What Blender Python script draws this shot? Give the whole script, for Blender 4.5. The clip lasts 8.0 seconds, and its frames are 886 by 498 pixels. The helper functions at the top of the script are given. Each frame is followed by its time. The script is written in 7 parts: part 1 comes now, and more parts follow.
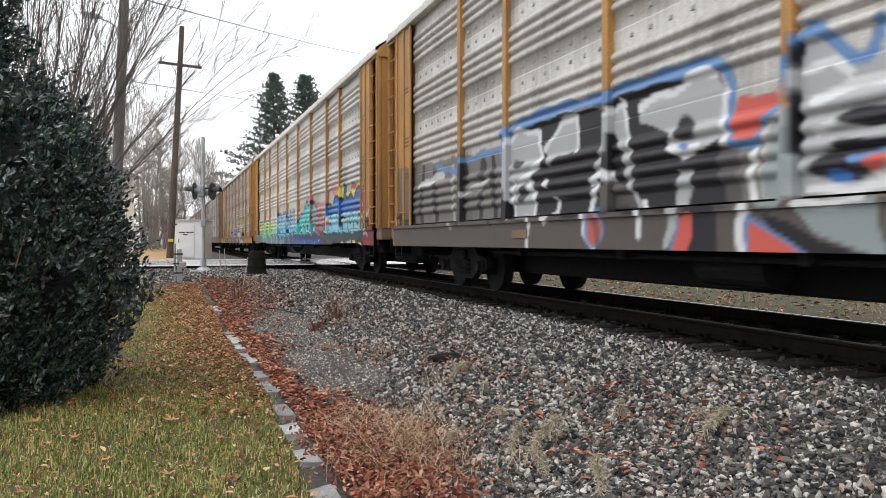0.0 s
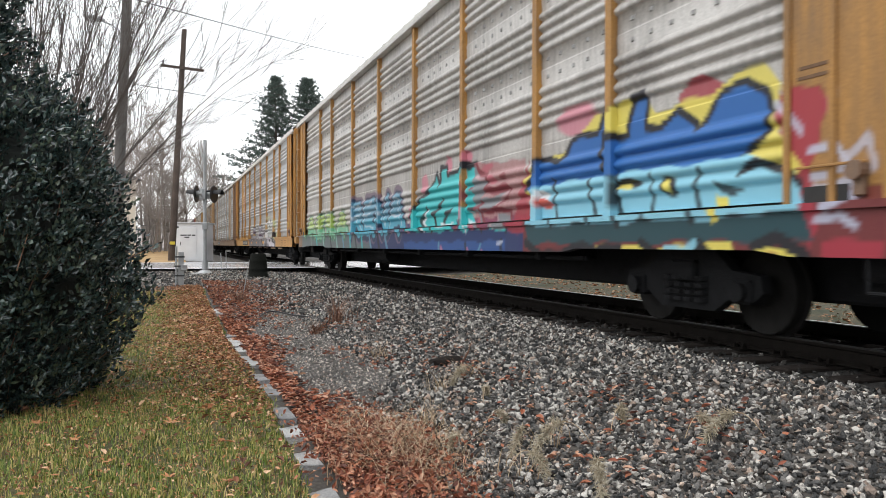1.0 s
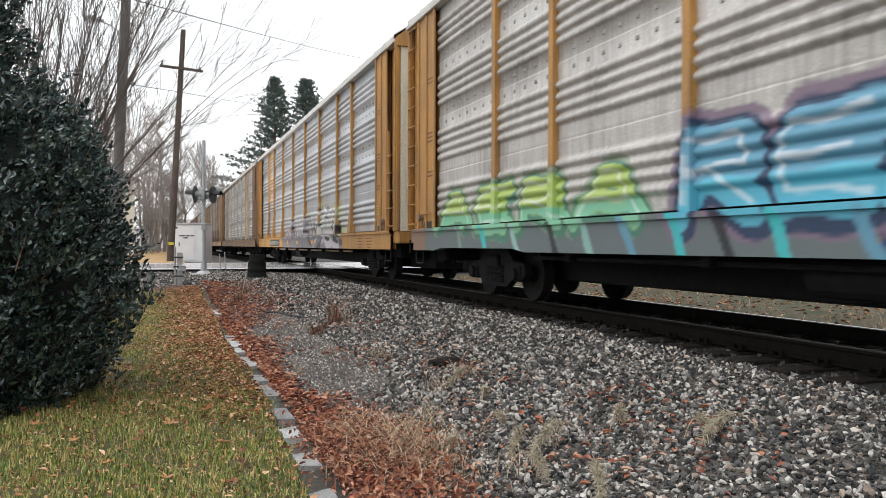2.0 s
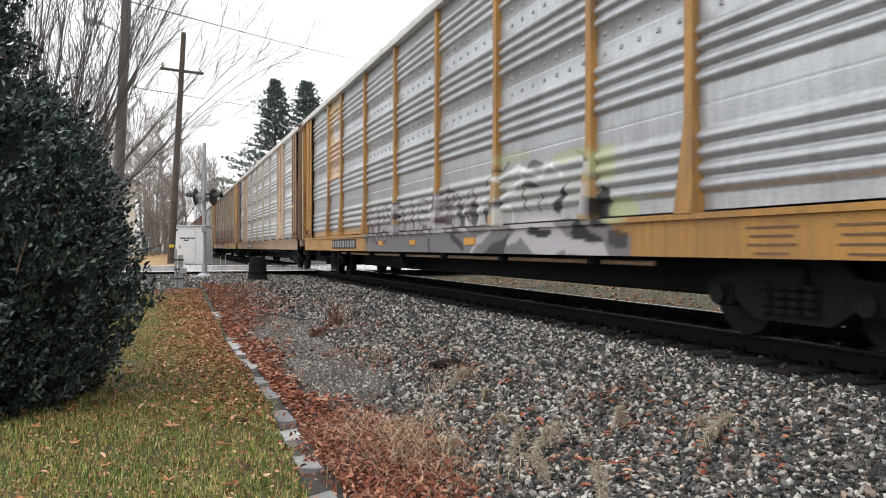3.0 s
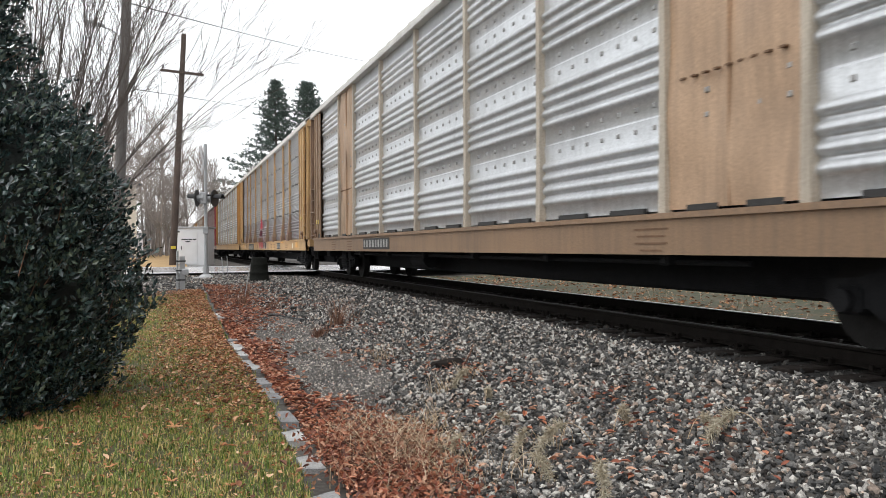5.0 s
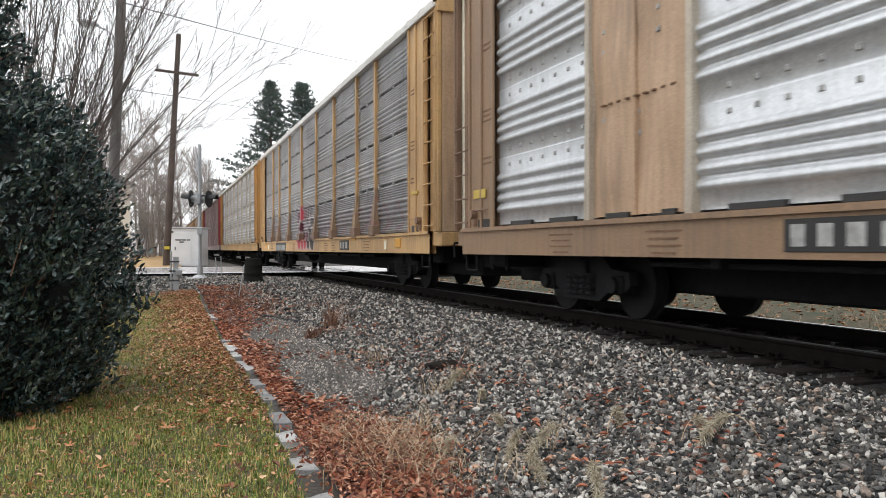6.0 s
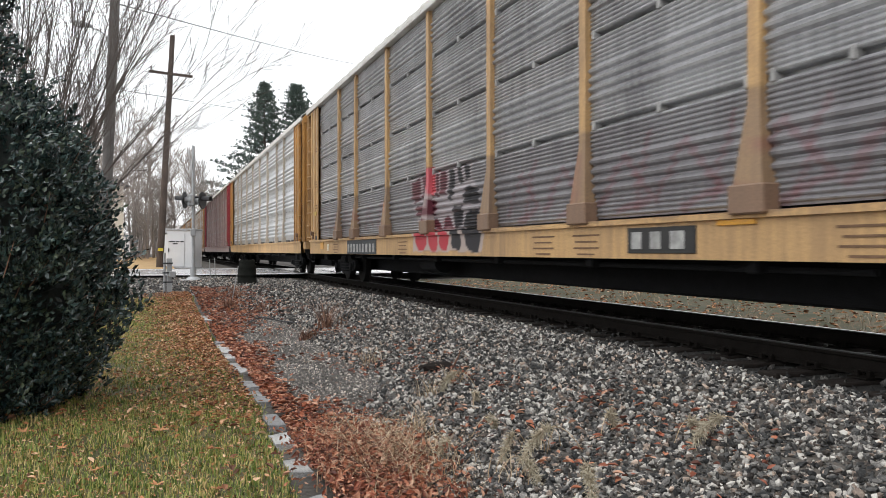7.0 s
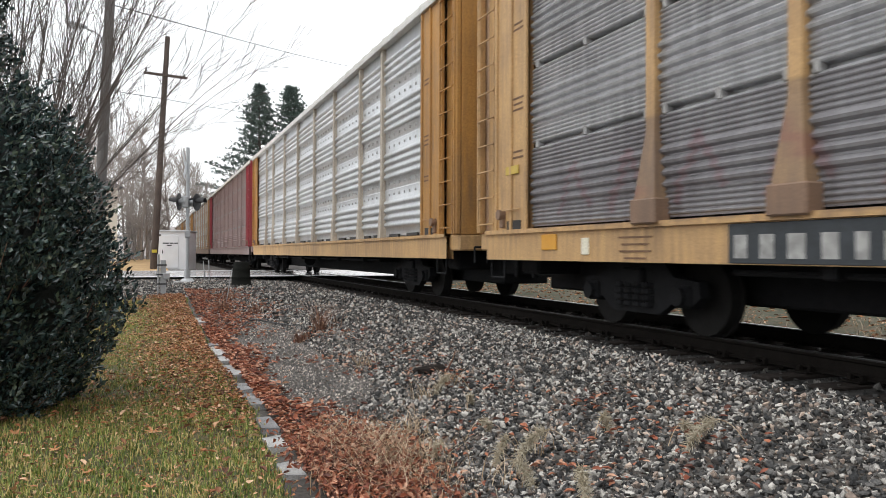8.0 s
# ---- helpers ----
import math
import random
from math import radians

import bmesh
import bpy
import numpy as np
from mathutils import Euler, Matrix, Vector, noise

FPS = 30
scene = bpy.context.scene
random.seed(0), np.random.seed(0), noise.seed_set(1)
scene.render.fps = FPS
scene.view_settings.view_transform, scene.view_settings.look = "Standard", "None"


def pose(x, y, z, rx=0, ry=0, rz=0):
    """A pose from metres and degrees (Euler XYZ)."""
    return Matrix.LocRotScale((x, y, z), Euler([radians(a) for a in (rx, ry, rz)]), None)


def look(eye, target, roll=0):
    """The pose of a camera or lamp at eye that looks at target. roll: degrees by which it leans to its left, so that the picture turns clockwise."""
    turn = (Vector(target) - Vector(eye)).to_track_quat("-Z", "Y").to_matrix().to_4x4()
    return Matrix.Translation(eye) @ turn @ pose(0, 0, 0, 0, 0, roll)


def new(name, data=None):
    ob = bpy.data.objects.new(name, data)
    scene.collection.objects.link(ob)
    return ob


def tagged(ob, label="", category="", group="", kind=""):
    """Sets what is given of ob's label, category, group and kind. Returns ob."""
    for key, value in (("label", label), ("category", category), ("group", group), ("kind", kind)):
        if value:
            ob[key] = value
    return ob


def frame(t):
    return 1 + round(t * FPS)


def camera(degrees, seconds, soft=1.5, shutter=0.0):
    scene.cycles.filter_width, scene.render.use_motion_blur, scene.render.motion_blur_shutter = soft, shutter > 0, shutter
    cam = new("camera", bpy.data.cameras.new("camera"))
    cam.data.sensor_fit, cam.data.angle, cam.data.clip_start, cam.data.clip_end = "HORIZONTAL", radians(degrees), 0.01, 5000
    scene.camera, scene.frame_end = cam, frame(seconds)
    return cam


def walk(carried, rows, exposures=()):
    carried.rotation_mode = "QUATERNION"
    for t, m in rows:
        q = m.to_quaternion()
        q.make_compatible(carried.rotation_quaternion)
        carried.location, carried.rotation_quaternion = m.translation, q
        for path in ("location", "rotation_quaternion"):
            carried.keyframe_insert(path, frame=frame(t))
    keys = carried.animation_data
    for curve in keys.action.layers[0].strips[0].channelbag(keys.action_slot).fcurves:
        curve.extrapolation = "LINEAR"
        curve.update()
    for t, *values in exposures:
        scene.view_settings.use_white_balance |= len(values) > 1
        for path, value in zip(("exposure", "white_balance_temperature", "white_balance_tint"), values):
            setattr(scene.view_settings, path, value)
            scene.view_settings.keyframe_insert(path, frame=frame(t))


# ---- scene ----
# ---------------- camera ----------------
EYE = (0.0, 0.0, 1.5)
PATH = [
    (0.0, 89.47, 0.00, -19.43), (0.5, 89.60, -0.10, -19.33), (1.0, 89.71, -0.13, -19.33), (1.5, 89.75, -0.18, -19.41),
    (3.0, 89.91, -0.08, -19.37), (3.5, 90.02, 0.06, -19.39), (4.0, 89.98, 0.26, -19.33), (4.5, 89.87, 0.38, -19.19),
    (6.0, 89.99, 0.08, -19.67), (6.5, 90.10, 0.09, -19.91), (7.0, 90.12, 0.04, -20.09), (7.5, 90.20, 0.04, -20.32),
    (8.0, 90.32, -0.18, -20.48),
]
cam = camera(58.5, 8.0, soft=0.9, shutter=0.11)
walk(cam, [(t, pose(*EYE, rx, ry, rz)) for t, rx, ry, rz in PATH])

# train timetable: the gap between the first two cars lies at y = train_y(t)
PITCH, TRAIN_START, TRAIN_SPEED = 28.35, 17.96, 14.93
RAIL_Z, TRACK_X, SIDE = 0.63, 6.37, 1.52


def train_y(t):
    return TRAIN_START - TRAIN_SPEED * t


# ---------------- light: overcast winter sky ----------------
world = bpy.data.worlds.new("overcast_sky")
scene.world = world
world.use_nodes = True
wn, wl = world.node_tree.nodes, world.node_tree.links
wn.clear()
w_out, w_bg = wn.new("ShaderNodeOutputWorld"), wn.new("ShaderNodeBackground")
w_sky, w_hsv, w_mix = wn.new("ShaderNodeTexSky"), wn.new("ShaderNodeHueSaturation"), wn.new("ShaderNodeMixRGB")
w_sky.sky_type, w_sky.sun_disc = "NISHITA", False
w_sky.sun_elevation, w_sky.sun_rotation = radians(35), radians(-70)
w_sky.dust_density, w_sky.air_density = 4.0, 1.0
w_hsv.inputs["Saturation"].default_value, w_hsv.inputs["Value"].default_value = 0.15, 0.1
w_mix.inputs[0].default_value, w_mix.inputs[2].default_value = 0.8, (0.955, 0.975, 1.0, 1)
wl.new(w_sky.outputs[0], w_hsv.inputs["Color"])
wl.new(w_hsv.outputs[0], w_mix.inputs[1])
wl.new(w_mix.outputs[0], w_bg.inputs["Color"])
w_bg.inputs["Strength"].default_value = 1.55
wl.new(w_bg.outputs[0], w_out.inputs["Surface"])
sun = new("sun", bpy.data.lights.new("sun", "SUN"))
sun.data.energy, sun.data.angle, sun.data.color = 0.9, radians(40), (1.0, 0.985, 0.96)
sun.matrix_world = look((0, 0, 30), (14, 8, 0))
scene.view_settings.exposure = 0.0

# ---------------- materials ----------------
def nodes_of(name):
    m = bpy.data.materials.new(name)
    m.use_nodes = True
    nt = m.node_tree
    return m, nt, nt.nodes["Principled BSDF"]


def mat(name, stops, scale=8.0, fine=60.0, rough=0.8, metal=0.0, bump=0.2, bump_size=0.02, random_by="", spread=0.0, spec=0.5):
    """Two scales of noise run through a ramp of colours, with bump; may vary by island or by object."""
    m, nt, bsdf = nodes_of(name)
    n, l = nt.nodes, nt.links
    co = n.new("ShaderNodeTexCoord")
    big, small, mix = n.new("ShaderNodeTexNoise"), n.new("ShaderNodeTexNoise"), n.new("ShaderNodeMath")
    big.inputs["Scale"].default_value, small.inputs["Scale"].default_value = scale, fine
    big.inputs["Detail"].default_value, small.inputs["Detail"].default_value = 5, 3
    l.new(co.outputs["Object"], big.inputs["Vector"])
    l.new(co.outputs["Object"], small.inputs["Vector"])
    mix.operation = "MULTIPLY_ADD"
    mix.inputs[1].default_value = 0.45
    l.new(small.outputs["Fac"], mix.inputs[0])
    half = n.new("ShaderNodeMath")
    half.operation = "MULTIPLY"
    half.inputs[1].default_value = 0.55
    l.new(big.outputs["Fac"], half.inputs[0])
    l.new(half.outputs[0], mix.inputs[2])
    value = mix.outputs[0]
    if random_by:
        source = n.new("ShaderNodeNewGeometry").outputs["Random Per Island"] if random_by == "island" else n.new("ShaderNodeObjectInfo").outputs["Random"]
        add = n.new("ShaderNodeMath")
        add.operation = "MULTIPLY_ADD"
        add.inputs[1].default_value = spread
        l.new(source, add.inputs[0])
        sub = n.new("ShaderNodeMath")
        sub.operation = "SUBTRACT"
        sub.inputs[1].default_value = spread / 2
        l.new(value, sub.inputs[0])
        l.new(sub.outputs[0], add.inputs[2])
        value = add.outputs[0]
    ramp = n.new("ShaderNodeValToRGB")
    els = ramp.color_ramp.elements
    while len(els) < len(stops):
        els.new(0.5)
    for e, (p, c) in zip(els, stops):
        e.position, e.color = p, (*c, 1)
    l.new(value, ramp.inputs["Fac"])
    l.new(ramp.outputs["Color"], bsdf.inputs["Base Color"])
    bsdf.inputs["Roughness"].default_value, bsdf.inputs["Metallic"].default_value = rough, metal
    bsdf.inputs["Specular IOR Level"].default_value = spec
    if bump:
        b = n.new("ShaderNodeBump")
        b.inputs["Strength"].default_value, b.inputs["Distance"].default_value = bump, bump_size
        l.new(small.outputs["Fac"], b.inputs["Height"])
        l.new(b.outputs["Normal"], bsdf.inputs["Normal"])
    return m


def tri(c, d=0.35, a=0.3, b=0.7):
    """Dark, middle and light of one colour."""
    return [(a, tuple(v * (1 - d) for v in c)), (0.5, c), (b, tuple(min(1, v * (1 + d)) for v in c))]


def painted(name, base, streak=(0.12, 0.09, 0.07), rough=0.55, metal=0.0, dirt=0.5, zscale=0.4):
    """Weathered vehicle paint: vertical grime streaks, blotches, and sprayed colour from the mesh's paint attribute."""
    m, nt, bsdf = nodes_of(name)
    n, l = nt.nodes, nt.links
    co, mp = n.new("ShaderNodeTexCoord"), n.new("ShaderNodeMapping")
    mp.inputs["Scale"].default_value = (4.0, 4.0, zscale)
    l.new(co.outputs["Object"], mp.inputs["Vector"])
    st, bl, fi = n.new("ShaderNodeTexNoise"), n.new("ShaderNodeTexNoise"), n.new("ShaderNodeTexNoise")
    st.inputs["Scale"].default_value, st.inputs["Detail"].default_value = 3.0, 6
    bl.inputs["Scale"].default_value, bl.inputs["Detail"].default_value = 0.9, 5
    fi.inputs["Scale"].default_value, fi.inputs["Detail"].default_value = 45, 3
    l.new(mp.outputs[0], st.inputs["Vector"])
    l.new(co.outputs["Object"], bl.inputs["Vector"])
    l.new(co.outputs["Object"], fi.inputs["Vector"])
    mul = n.new("ShaderNodeMath")
    mul.operation = "MULTIPLY"
    l.new(st.outputs["Fac"], mul.inputs[0])
    l.new(bl.outputs["Fac"], mul.inputs[1])
    rg = n.new("ShaderNodeMapRange")
    rg.inputs["From Min"].default_value, rg.inputs["From Max"].default_value = 0.16, 0.42
    rg.inputs["To Max"].default_value = dirt
    l.new(mul.outputs[0], rg.inputs["Value"])
    r1 = n.new("ShaderNodeValToRGB")
    r1.color_ramp.elements[0].position, r1.color_ramp.elements[1].position = 0.3, 0.7
    r1.color_ramp.elements[0].color = (*[c * 0.82 for c in base], 1)
    r1.color_ramp.elements[1].color = (*[min(1, c * 1.15) for c in base], 1)
    l.new(fi.outputs["Fac"], r1.inputs["Fac"])
    at = n.new("ShaderNodeAttribute")
    at.attribute_name = "paint"
    al = n.new("ShaderNodeAttribute")
    al.attribute_name = "spray"
    m1, m2 = n.new("ShaderNodeMixRGB"), n.new("ShaderNodeMixRGB")
    m2.inputs[2].default_value = (*streak, 1)
    l.new(rg.outputs[0], m2.inputs[0])
    l.new(r1.outputs[0], m2.inputs[1])
    l.new(al.outputs["Fac"], m1.inputs[0])
    l.new(m2.outputs[0], m1.inputs[1])
    l.new(at.outputs["Color"], m1.inputs[2])
    l.new(m1.outputs[0], bsdf.inputs["Base Color"])
    bsdf.inputs["Specular IOR Level"].default_value = 0.35
    bsdf.inputs["Roughness"].default_value = rough
    if metal:
        inv = n.new("ShaderNodeMath")
        inv.operation = "MULTIPLY_ADD"
        inv.inputs[1].default_value, inv.inputs[2].default_value = -metal, metal
        l.new(al.outputs["Fac"], inv.inputs[0])
        l.new(inv.outputs[0], bsdf.inputs["Metallic"])
    b = n.new("ShaderNodeBump")
    b.inputs["Strength"].default_value, b.inputs["Distance"].default_value = 0.25, 0.01
    l.new(bl.outputs["Fac"], b.inputs["Height"])
    l.new(b.outputs["Normal"], bsdf.inputs["Normal"])
    return m


M_YELLOW = painted("aged_yellow_paint", (0.46, 0.235, 0.065), dirt=0.55)
M_TAN = painted("faded_tan_paint", (0.47, 0.32, 0.21), dirt=0.45)
M_PALE_YELLOW = painted("pale_yellow_paint", (0.54, 0.34, 0.155), streak=(0.17, 0.11, 0.08), dirt=0.6)
M_BROWN = painted("brown_primer", (0.24, 0.15, 0.1), dirt=0.5)
M_CREAM = painted("cream_paint", (0.78, 0.74, 0.6), dirt=0.25)
M_RED = painted("faded_red_paint", (0.3, 0.03, 0.045), dirt=0.4)
M_GALV = painted("weathered_galvanised_steel", (0.51, 0.53, 0.555), streak=(0.25, 0.25, 0.26), rough=0.36, metal=0.5, dirt=0.55)
M_GALV_DULL = painted("dull_galvanised_steel", (0.56, 0.54, 0.515), streak=(0.2, 0.185, 0.175), rough=0.46, metal=0.3, dirt=0.65)
M_GALV_DARK = painted("dark_galvanised_steel", (0.48, 0.485, 0.5), streak=(0.15, 0.145, 0.155), rough=0.38, metal=0.5, dirt=0.6)
M_SILVER = painted("bright_galvanised_steel", (0.63, 0.65, 0.67), streak=(0.32, 0.33, 0.34), rough=0.34, metal=0.55, dirt=0.45)
M_POST_GREY = painted("grey_tan_post_paint", (0.5, 0.44, 0.36), dirt=0.4)
M_SILL_TAN = painted("grimy_tan_sill_paint", (0.28, 0.18, 0.11), dirt=0.5)
M_PINKISH = painted("reddish_weathered_steel", (0.33, 0.25, 0.24), streak=(0.2, 0.12, 0.11), rough=0.6, metal=0.1, dirt=0.5)
M_ROOF = painted("roof_sheet", (0.62, 0.61, 0.58), streak=(0.3, 0.26, 0.22), rough=0.5, metal=0.1, dirt=0.4)
# running gear steels: darkness below the cars is put into these base colours
M_UNDER = mat("grimy_shaded_underframe", tri((0.014, 0.0145, 0.016)), rough=0.85, bump=0.3, spec=0.15)
M_WHEEL = mat("shaded_wheel_steel", tri((0.017, 0.0165, 0.016)), rough=0.85, metal=0.0, spec=0.12)
# rail sides and ties: under-train shade is put into the near-black colours
M_RAIL = mat("shaded_rusty_rail_side", tri((0.011, 0.0095, 0.0085)), rough=0.95, spec=0.05)
M_RAILTOP = mat("polished_rail_head", tri((0.34, 0.34, 0.345), 0.15), rough=0.3, metal=0.9, bump=0)
# near rail's head, blackened to paint the train's shade and dark reflection
M_RAILSHADED = mat("shaded_rail_head", tri((0.02, 0.019, 0.018)), rough=0.5, spec=0.2)
M_TIE = mat("creosoted_tie_wood", tri((0.022, 0.018, 0.016)), 4, 30, rough=0.95, bump=0.5, spec=0.15)
M_EARTH = mat("gravelly_earth", [(0.3, (0.035, 0.03, 0.025)), (0.5, (0.075, 0.066, 0.057)), (0.7, (0.14, 0.125, 0.11))], 1.5, 30, bump=0.6)

# ---------------- mesh tools ----------------
def mesh_from(name, verts, faces, material, smooth=False):
    me = bpy.data.meshes.new(name)
    me.from_pydata(verts, [], faces)
    me.materials.append(material)
    if smooth:
        me.polygons.foreach_set("use_smooth", [True] * len(me.polygons))
    me.update()
    return me


def part_mesh(name, me, parent=None, label=""):
    ob = new(name, me)
    ob.parent = parent
    return tagged(ob, label)


def part(name, bm, material, parent=None, label="", smooth=False):
    me = bpy.data.meshes.new(name)
    bm.normal_update()
    bm.to_mesh(me)
    bm.free()
    me.materials.append(material)
    if smooth:
        me.polygons.foreach_set("use_smooth", [True] * len(me.polygons))
    return part_mesh(name, me, parent, label)


def empty(name, m=None, label="", category="", group="", kind=""):
    ob = new(name)
    if m is not None:
        ob.matrix_basis = m
    return tagged(ob, label, category, group, kind)


def box(bm, x0, x1, y0, y1, z0, z1, bevel=0.0):
    made = bmesh.ops.create_cube(bm, size=1.0, matrix=Matrix.Translation(((x0 + x1) / 2, (y0 + y1) / 2, (z0 + z1) / 2)) @ Matrix.Diagonal((abs(x1 - x0), abs(y1 - y0), abs(z1 - z0), 1)))
    if bevel:
        edges = list({e for v in made["verts"] for e in v.link_edges})
        bmesh.ops.bevel(bm, geom=edges, offset=bevel, segments=1, affect="EDGES")
    return bm


def rod(bm, a, b, r0, r1=None, seg=8):
    """A capped, tapered rod from a to b."""
    a, b = Vector(a), Vector(b)
    r1 = r0 if r1 is None else r1
    d = b - a
    m = Matrix.Translation((a + b) / 2) @ d.to_track_quat("Z", "Y").to_matrix().to_4x4()
    bmesh.ops.create_cone(bm, cap_ends=True, segments=seg, radius1=r0, radius2=r1, depth=d.length, matrix=m)
    return bm


def prism(bm, outline, axis_from, axis_to, place):
    """Extrude a closed outline of (u, v) between two stations; place(u, v, s) gives the point."""
    lo = [bm.verts.new(place(u, v, axis_from)) for u, v in outline]
    hi = [bm.verts.new(place(u, v, axis_to)) for u, v in outline]
    bm.faces.new(lo[::-1])
    bm.faces.new(hi)
    for i in range(len(lo)):
        j = (i + 1) % len(lo)
        bm.faces.new((lo[i], lo[j], hi[j], hi[i]))
    bmesh.ops.recalc_face_normals(bm, faces=bm.faces[:])
    return bm


def tubes(name, segs, material, sides=5, smooth=True):
    """One mesh of tapered tubes from rows (ax, ay, az, ra, bx, by, bz, rb)."""
    s = np.array(segs, dtype=float)
    a, ra, b, rb = s[:, 0:3], s[:, 3], s[:, 4:7], s[:, 7]
    d = b - a
    d /= np.linalg.norm(d, axis=1)[:, None] + 1e-9
    ref = np.where(np.abs(d[:, 2:3]) < 0.9, np.array([[0, 0, 1.0]]), np.array([[1.0, 0, 0]]))
    u = np.cross(d, ref)
    u /= np.linalg.norm(u, axis=1)[:, None] + 1e-9
    v = np.cross(d, u)
    ang = np.arange(sides) * 2 * np.pi / sides
    ring = u[:, None, :] * np.cos(ang)[None, :, None] + v[:, None, :] * np.sin(ang)[None, :, None]
    va = a[:, None, :] + ring * ra[:, None, None]
    vb = b[:, None, :] + ring * rb[:, None, None]
    verts = np.concatenate([va, vb], axis=1).reshape(-1, 3)
    k = np.arange(sides)
    quad = np.stack([k, (k + 1) % sides, (k + 1) % sides + sides, k + sides], axis=1)
    faces = (np.arange(len(s))[:, None, None] * 2 * sides + quad[None]).reshape(-1, 4)
    return quads_mesh(name, verts, faces, material, smooth)


def quads_mesh(name, verts, faces, material, smooth=False):
    verts, faces = np.asarray(verts, dtype=np.float32), np.asarray(faces, dtype=np.int32)
    me = bpy.data.meshes.new(name)
    k = faces.shape[1]
    me.vertices.add(len(verts))
    me.vertices.foreach_set("co", verts.ravel())
    me.loops.add(faces.size)
    me.loops.foreach_set("vertex_index", faces.ravel())
    me.polygons.add(len(faces))
    me.polygons.foreach_set("loop_start", np.arange(len(faces), dtype=np.int32) * k)
    me.polygons.foreach_set("use_smooth", np.full(len(faces), smooth))
    me.update(calc_edges=True)
    me.validate()
    me.materials.append(material)
    return me


def scatter(name, base_v, base_f, places, scales, turns, material, smooth=False):
    """Many copies of a small form in one mesh: places (n,3), scales (n,3), turns (n,3,3)."""
    bv = np.asarray(base_v, float)
    bf = np.asarray(base_f, int)
    v = np.einsum("nij,nkj->nki", turns, bv[None] * scales[:, None, :]) + places[:, None, :]
    fcs = (np.arange(len(places))[:, None, None] * len(bv) + bf[None]).reshape(-1, bf.shape[1])
    return quads_mesh(name, v.reshape(-1, 3), fcs, material, smooth)


def turn_matrices(rng, n, tilt=3.14):
    """Random turns: any heading, tilted from upright by at most tilt radians."""
    a, t, h = rng.uniform(0, 2 * np.pi, n), rng.uniform(-tilt, tilt, n), rng.uniform(0, 2 * np.pi, n)
    rz = np.zeros((n, 3, 3)); rx = np.zeros((n, 3, 3)); rh = np.zeros((n, 3, 3))
    rz[:, 0, 0] = rz[:, 1, 1] = np.cos(a); rz[:, 0, 1] = -np.sin(a); rz[:, 1, 0] = np.sin(a); rz[:, 2, 2] = 1
    rx[:, 1, 1] = rx[:, 2, 2] = np.cos(t); rx[:, 1, 2] = -np.sin(t); rx[:, 2, 1] = np.sin(t); rx[:, 0, 0] = 1
    rh[:, 0, 0] = rh[:, 1, 1] = np.cos(h); rh[:, 0, 1] = -np.sin(h); rh[:, 1, 0] = np.sin(h); rh[:, 2, 2] = 1
    return rz @ rx @ rh


def smooth_step(a, b, v):
    u = np.clip((np.asarray(v, float) - a) / (b - a), 0, 1)
    return u * u * (3 - 2 * u)


def wave(x, y):
    """Gentle unevenness of the ground."""
    return 0.02 * np.sin(1.7 * x + 0.6 * y) + 0.015 * np.sin(2.9 * y - 1.1 * x) + 0.008 * np.sin(6.1 * x + 4.3 * y)


def ground_z(x, y):
    """Height of the ground: lawn, gravel strip, ballast bank, track bed, far verge, road at the crossing."""
    x, y = np.asarray(x, float), np.asarray(y, float)
    base = 0.5 * smooth_step(11, 28, y) + 0.05 * smooth_step(28, 34, y)
    bank = 0.1 * smooth_step(1.1, 2.4, x) + 0.9 * np.clip((x - 2.3) / 2.35, 0, 1)
    near = base + (0.40 - base) * bank + wave(x, y) * np.where(x > 4.3, 0.3, 1.0) * (1 - smooth_step(26, 30, y))
    far = 0.40 - 0.2 * smooth_step(7.9, 9.2, x) + 0.25 * smooth_step(10, 20, x) * (1 - smooth_step(28, 34, y)) + 0.35 * smooth_step(28, 34, y) * smooth_step(7.9, 9.2, x)
    z = np.where(x > 7.9, far + wave(x, y), near)
    return z

# ---------------- ground, track ----------------
def sheet(name, xs, ys, height, material, kind="structure", label="", category=""):
    X, Y = np.meshgrid(xs, ys)
    Zs = height(X, Y)
    v = np.stack([X, Y, Zs], axis=-1).reshape(-1, 3)
    nx, ny = len(xs), len(ys)
    i = np.arange(nx - 1)[None, :] + np.arange(ny - 1)[:, None] * nx
    fcs = np.stack([i, i + 1, i + 1 + nx, i + nx], axis=-1).reshape(-1, 4)
    ob = new(name, quads_mesh(name, v, fcs, material, True))
    return tagged(ob, label, category, "", kind)


def spread_out(lo, hi, fine_lo, fine_hi, step, grow=1.35):
    vals = list(np.arange(fine_lo, fine_hi, step))
    a, s = fine_lo, step
    while a > lo:
        s *= grow
        a -= s
        vals.insert(0, a)
    b, s = vals[-1], step
    while b < hi:
        s *= grow
        b += s
        vals.append(b)
    return np.array(vals)


GROUND_X = spread_out(-900, 900, -7, 14, 0.22)
GROUND_Y = spread_out(-60, 1500, -4, 46, 0.28)
ground = sheet("ground", GROUND_X, GROUND_Y, ground_z, M_EARTH, label="gravelly earth verge beside the railway", category="ground")

# lawn: a skin on the ground beside the kerb
M_LAWN = mat("winter_lawn_soil", [(0.25, (0.045, 0.04, 0.018)), (0.45, (0.075, 0.07, 0.026)), (0.6, (0.13, 0.095, 0.04)), (0.75, (0.18, 0.11, 0.05))], 0.9, 30, bump=0.8, bump_size=0.03)
KERB_X = 0.98


def kerb_bend(y):
    return 0.1 * (1 - smooth_step(3.6, 7.6, y))


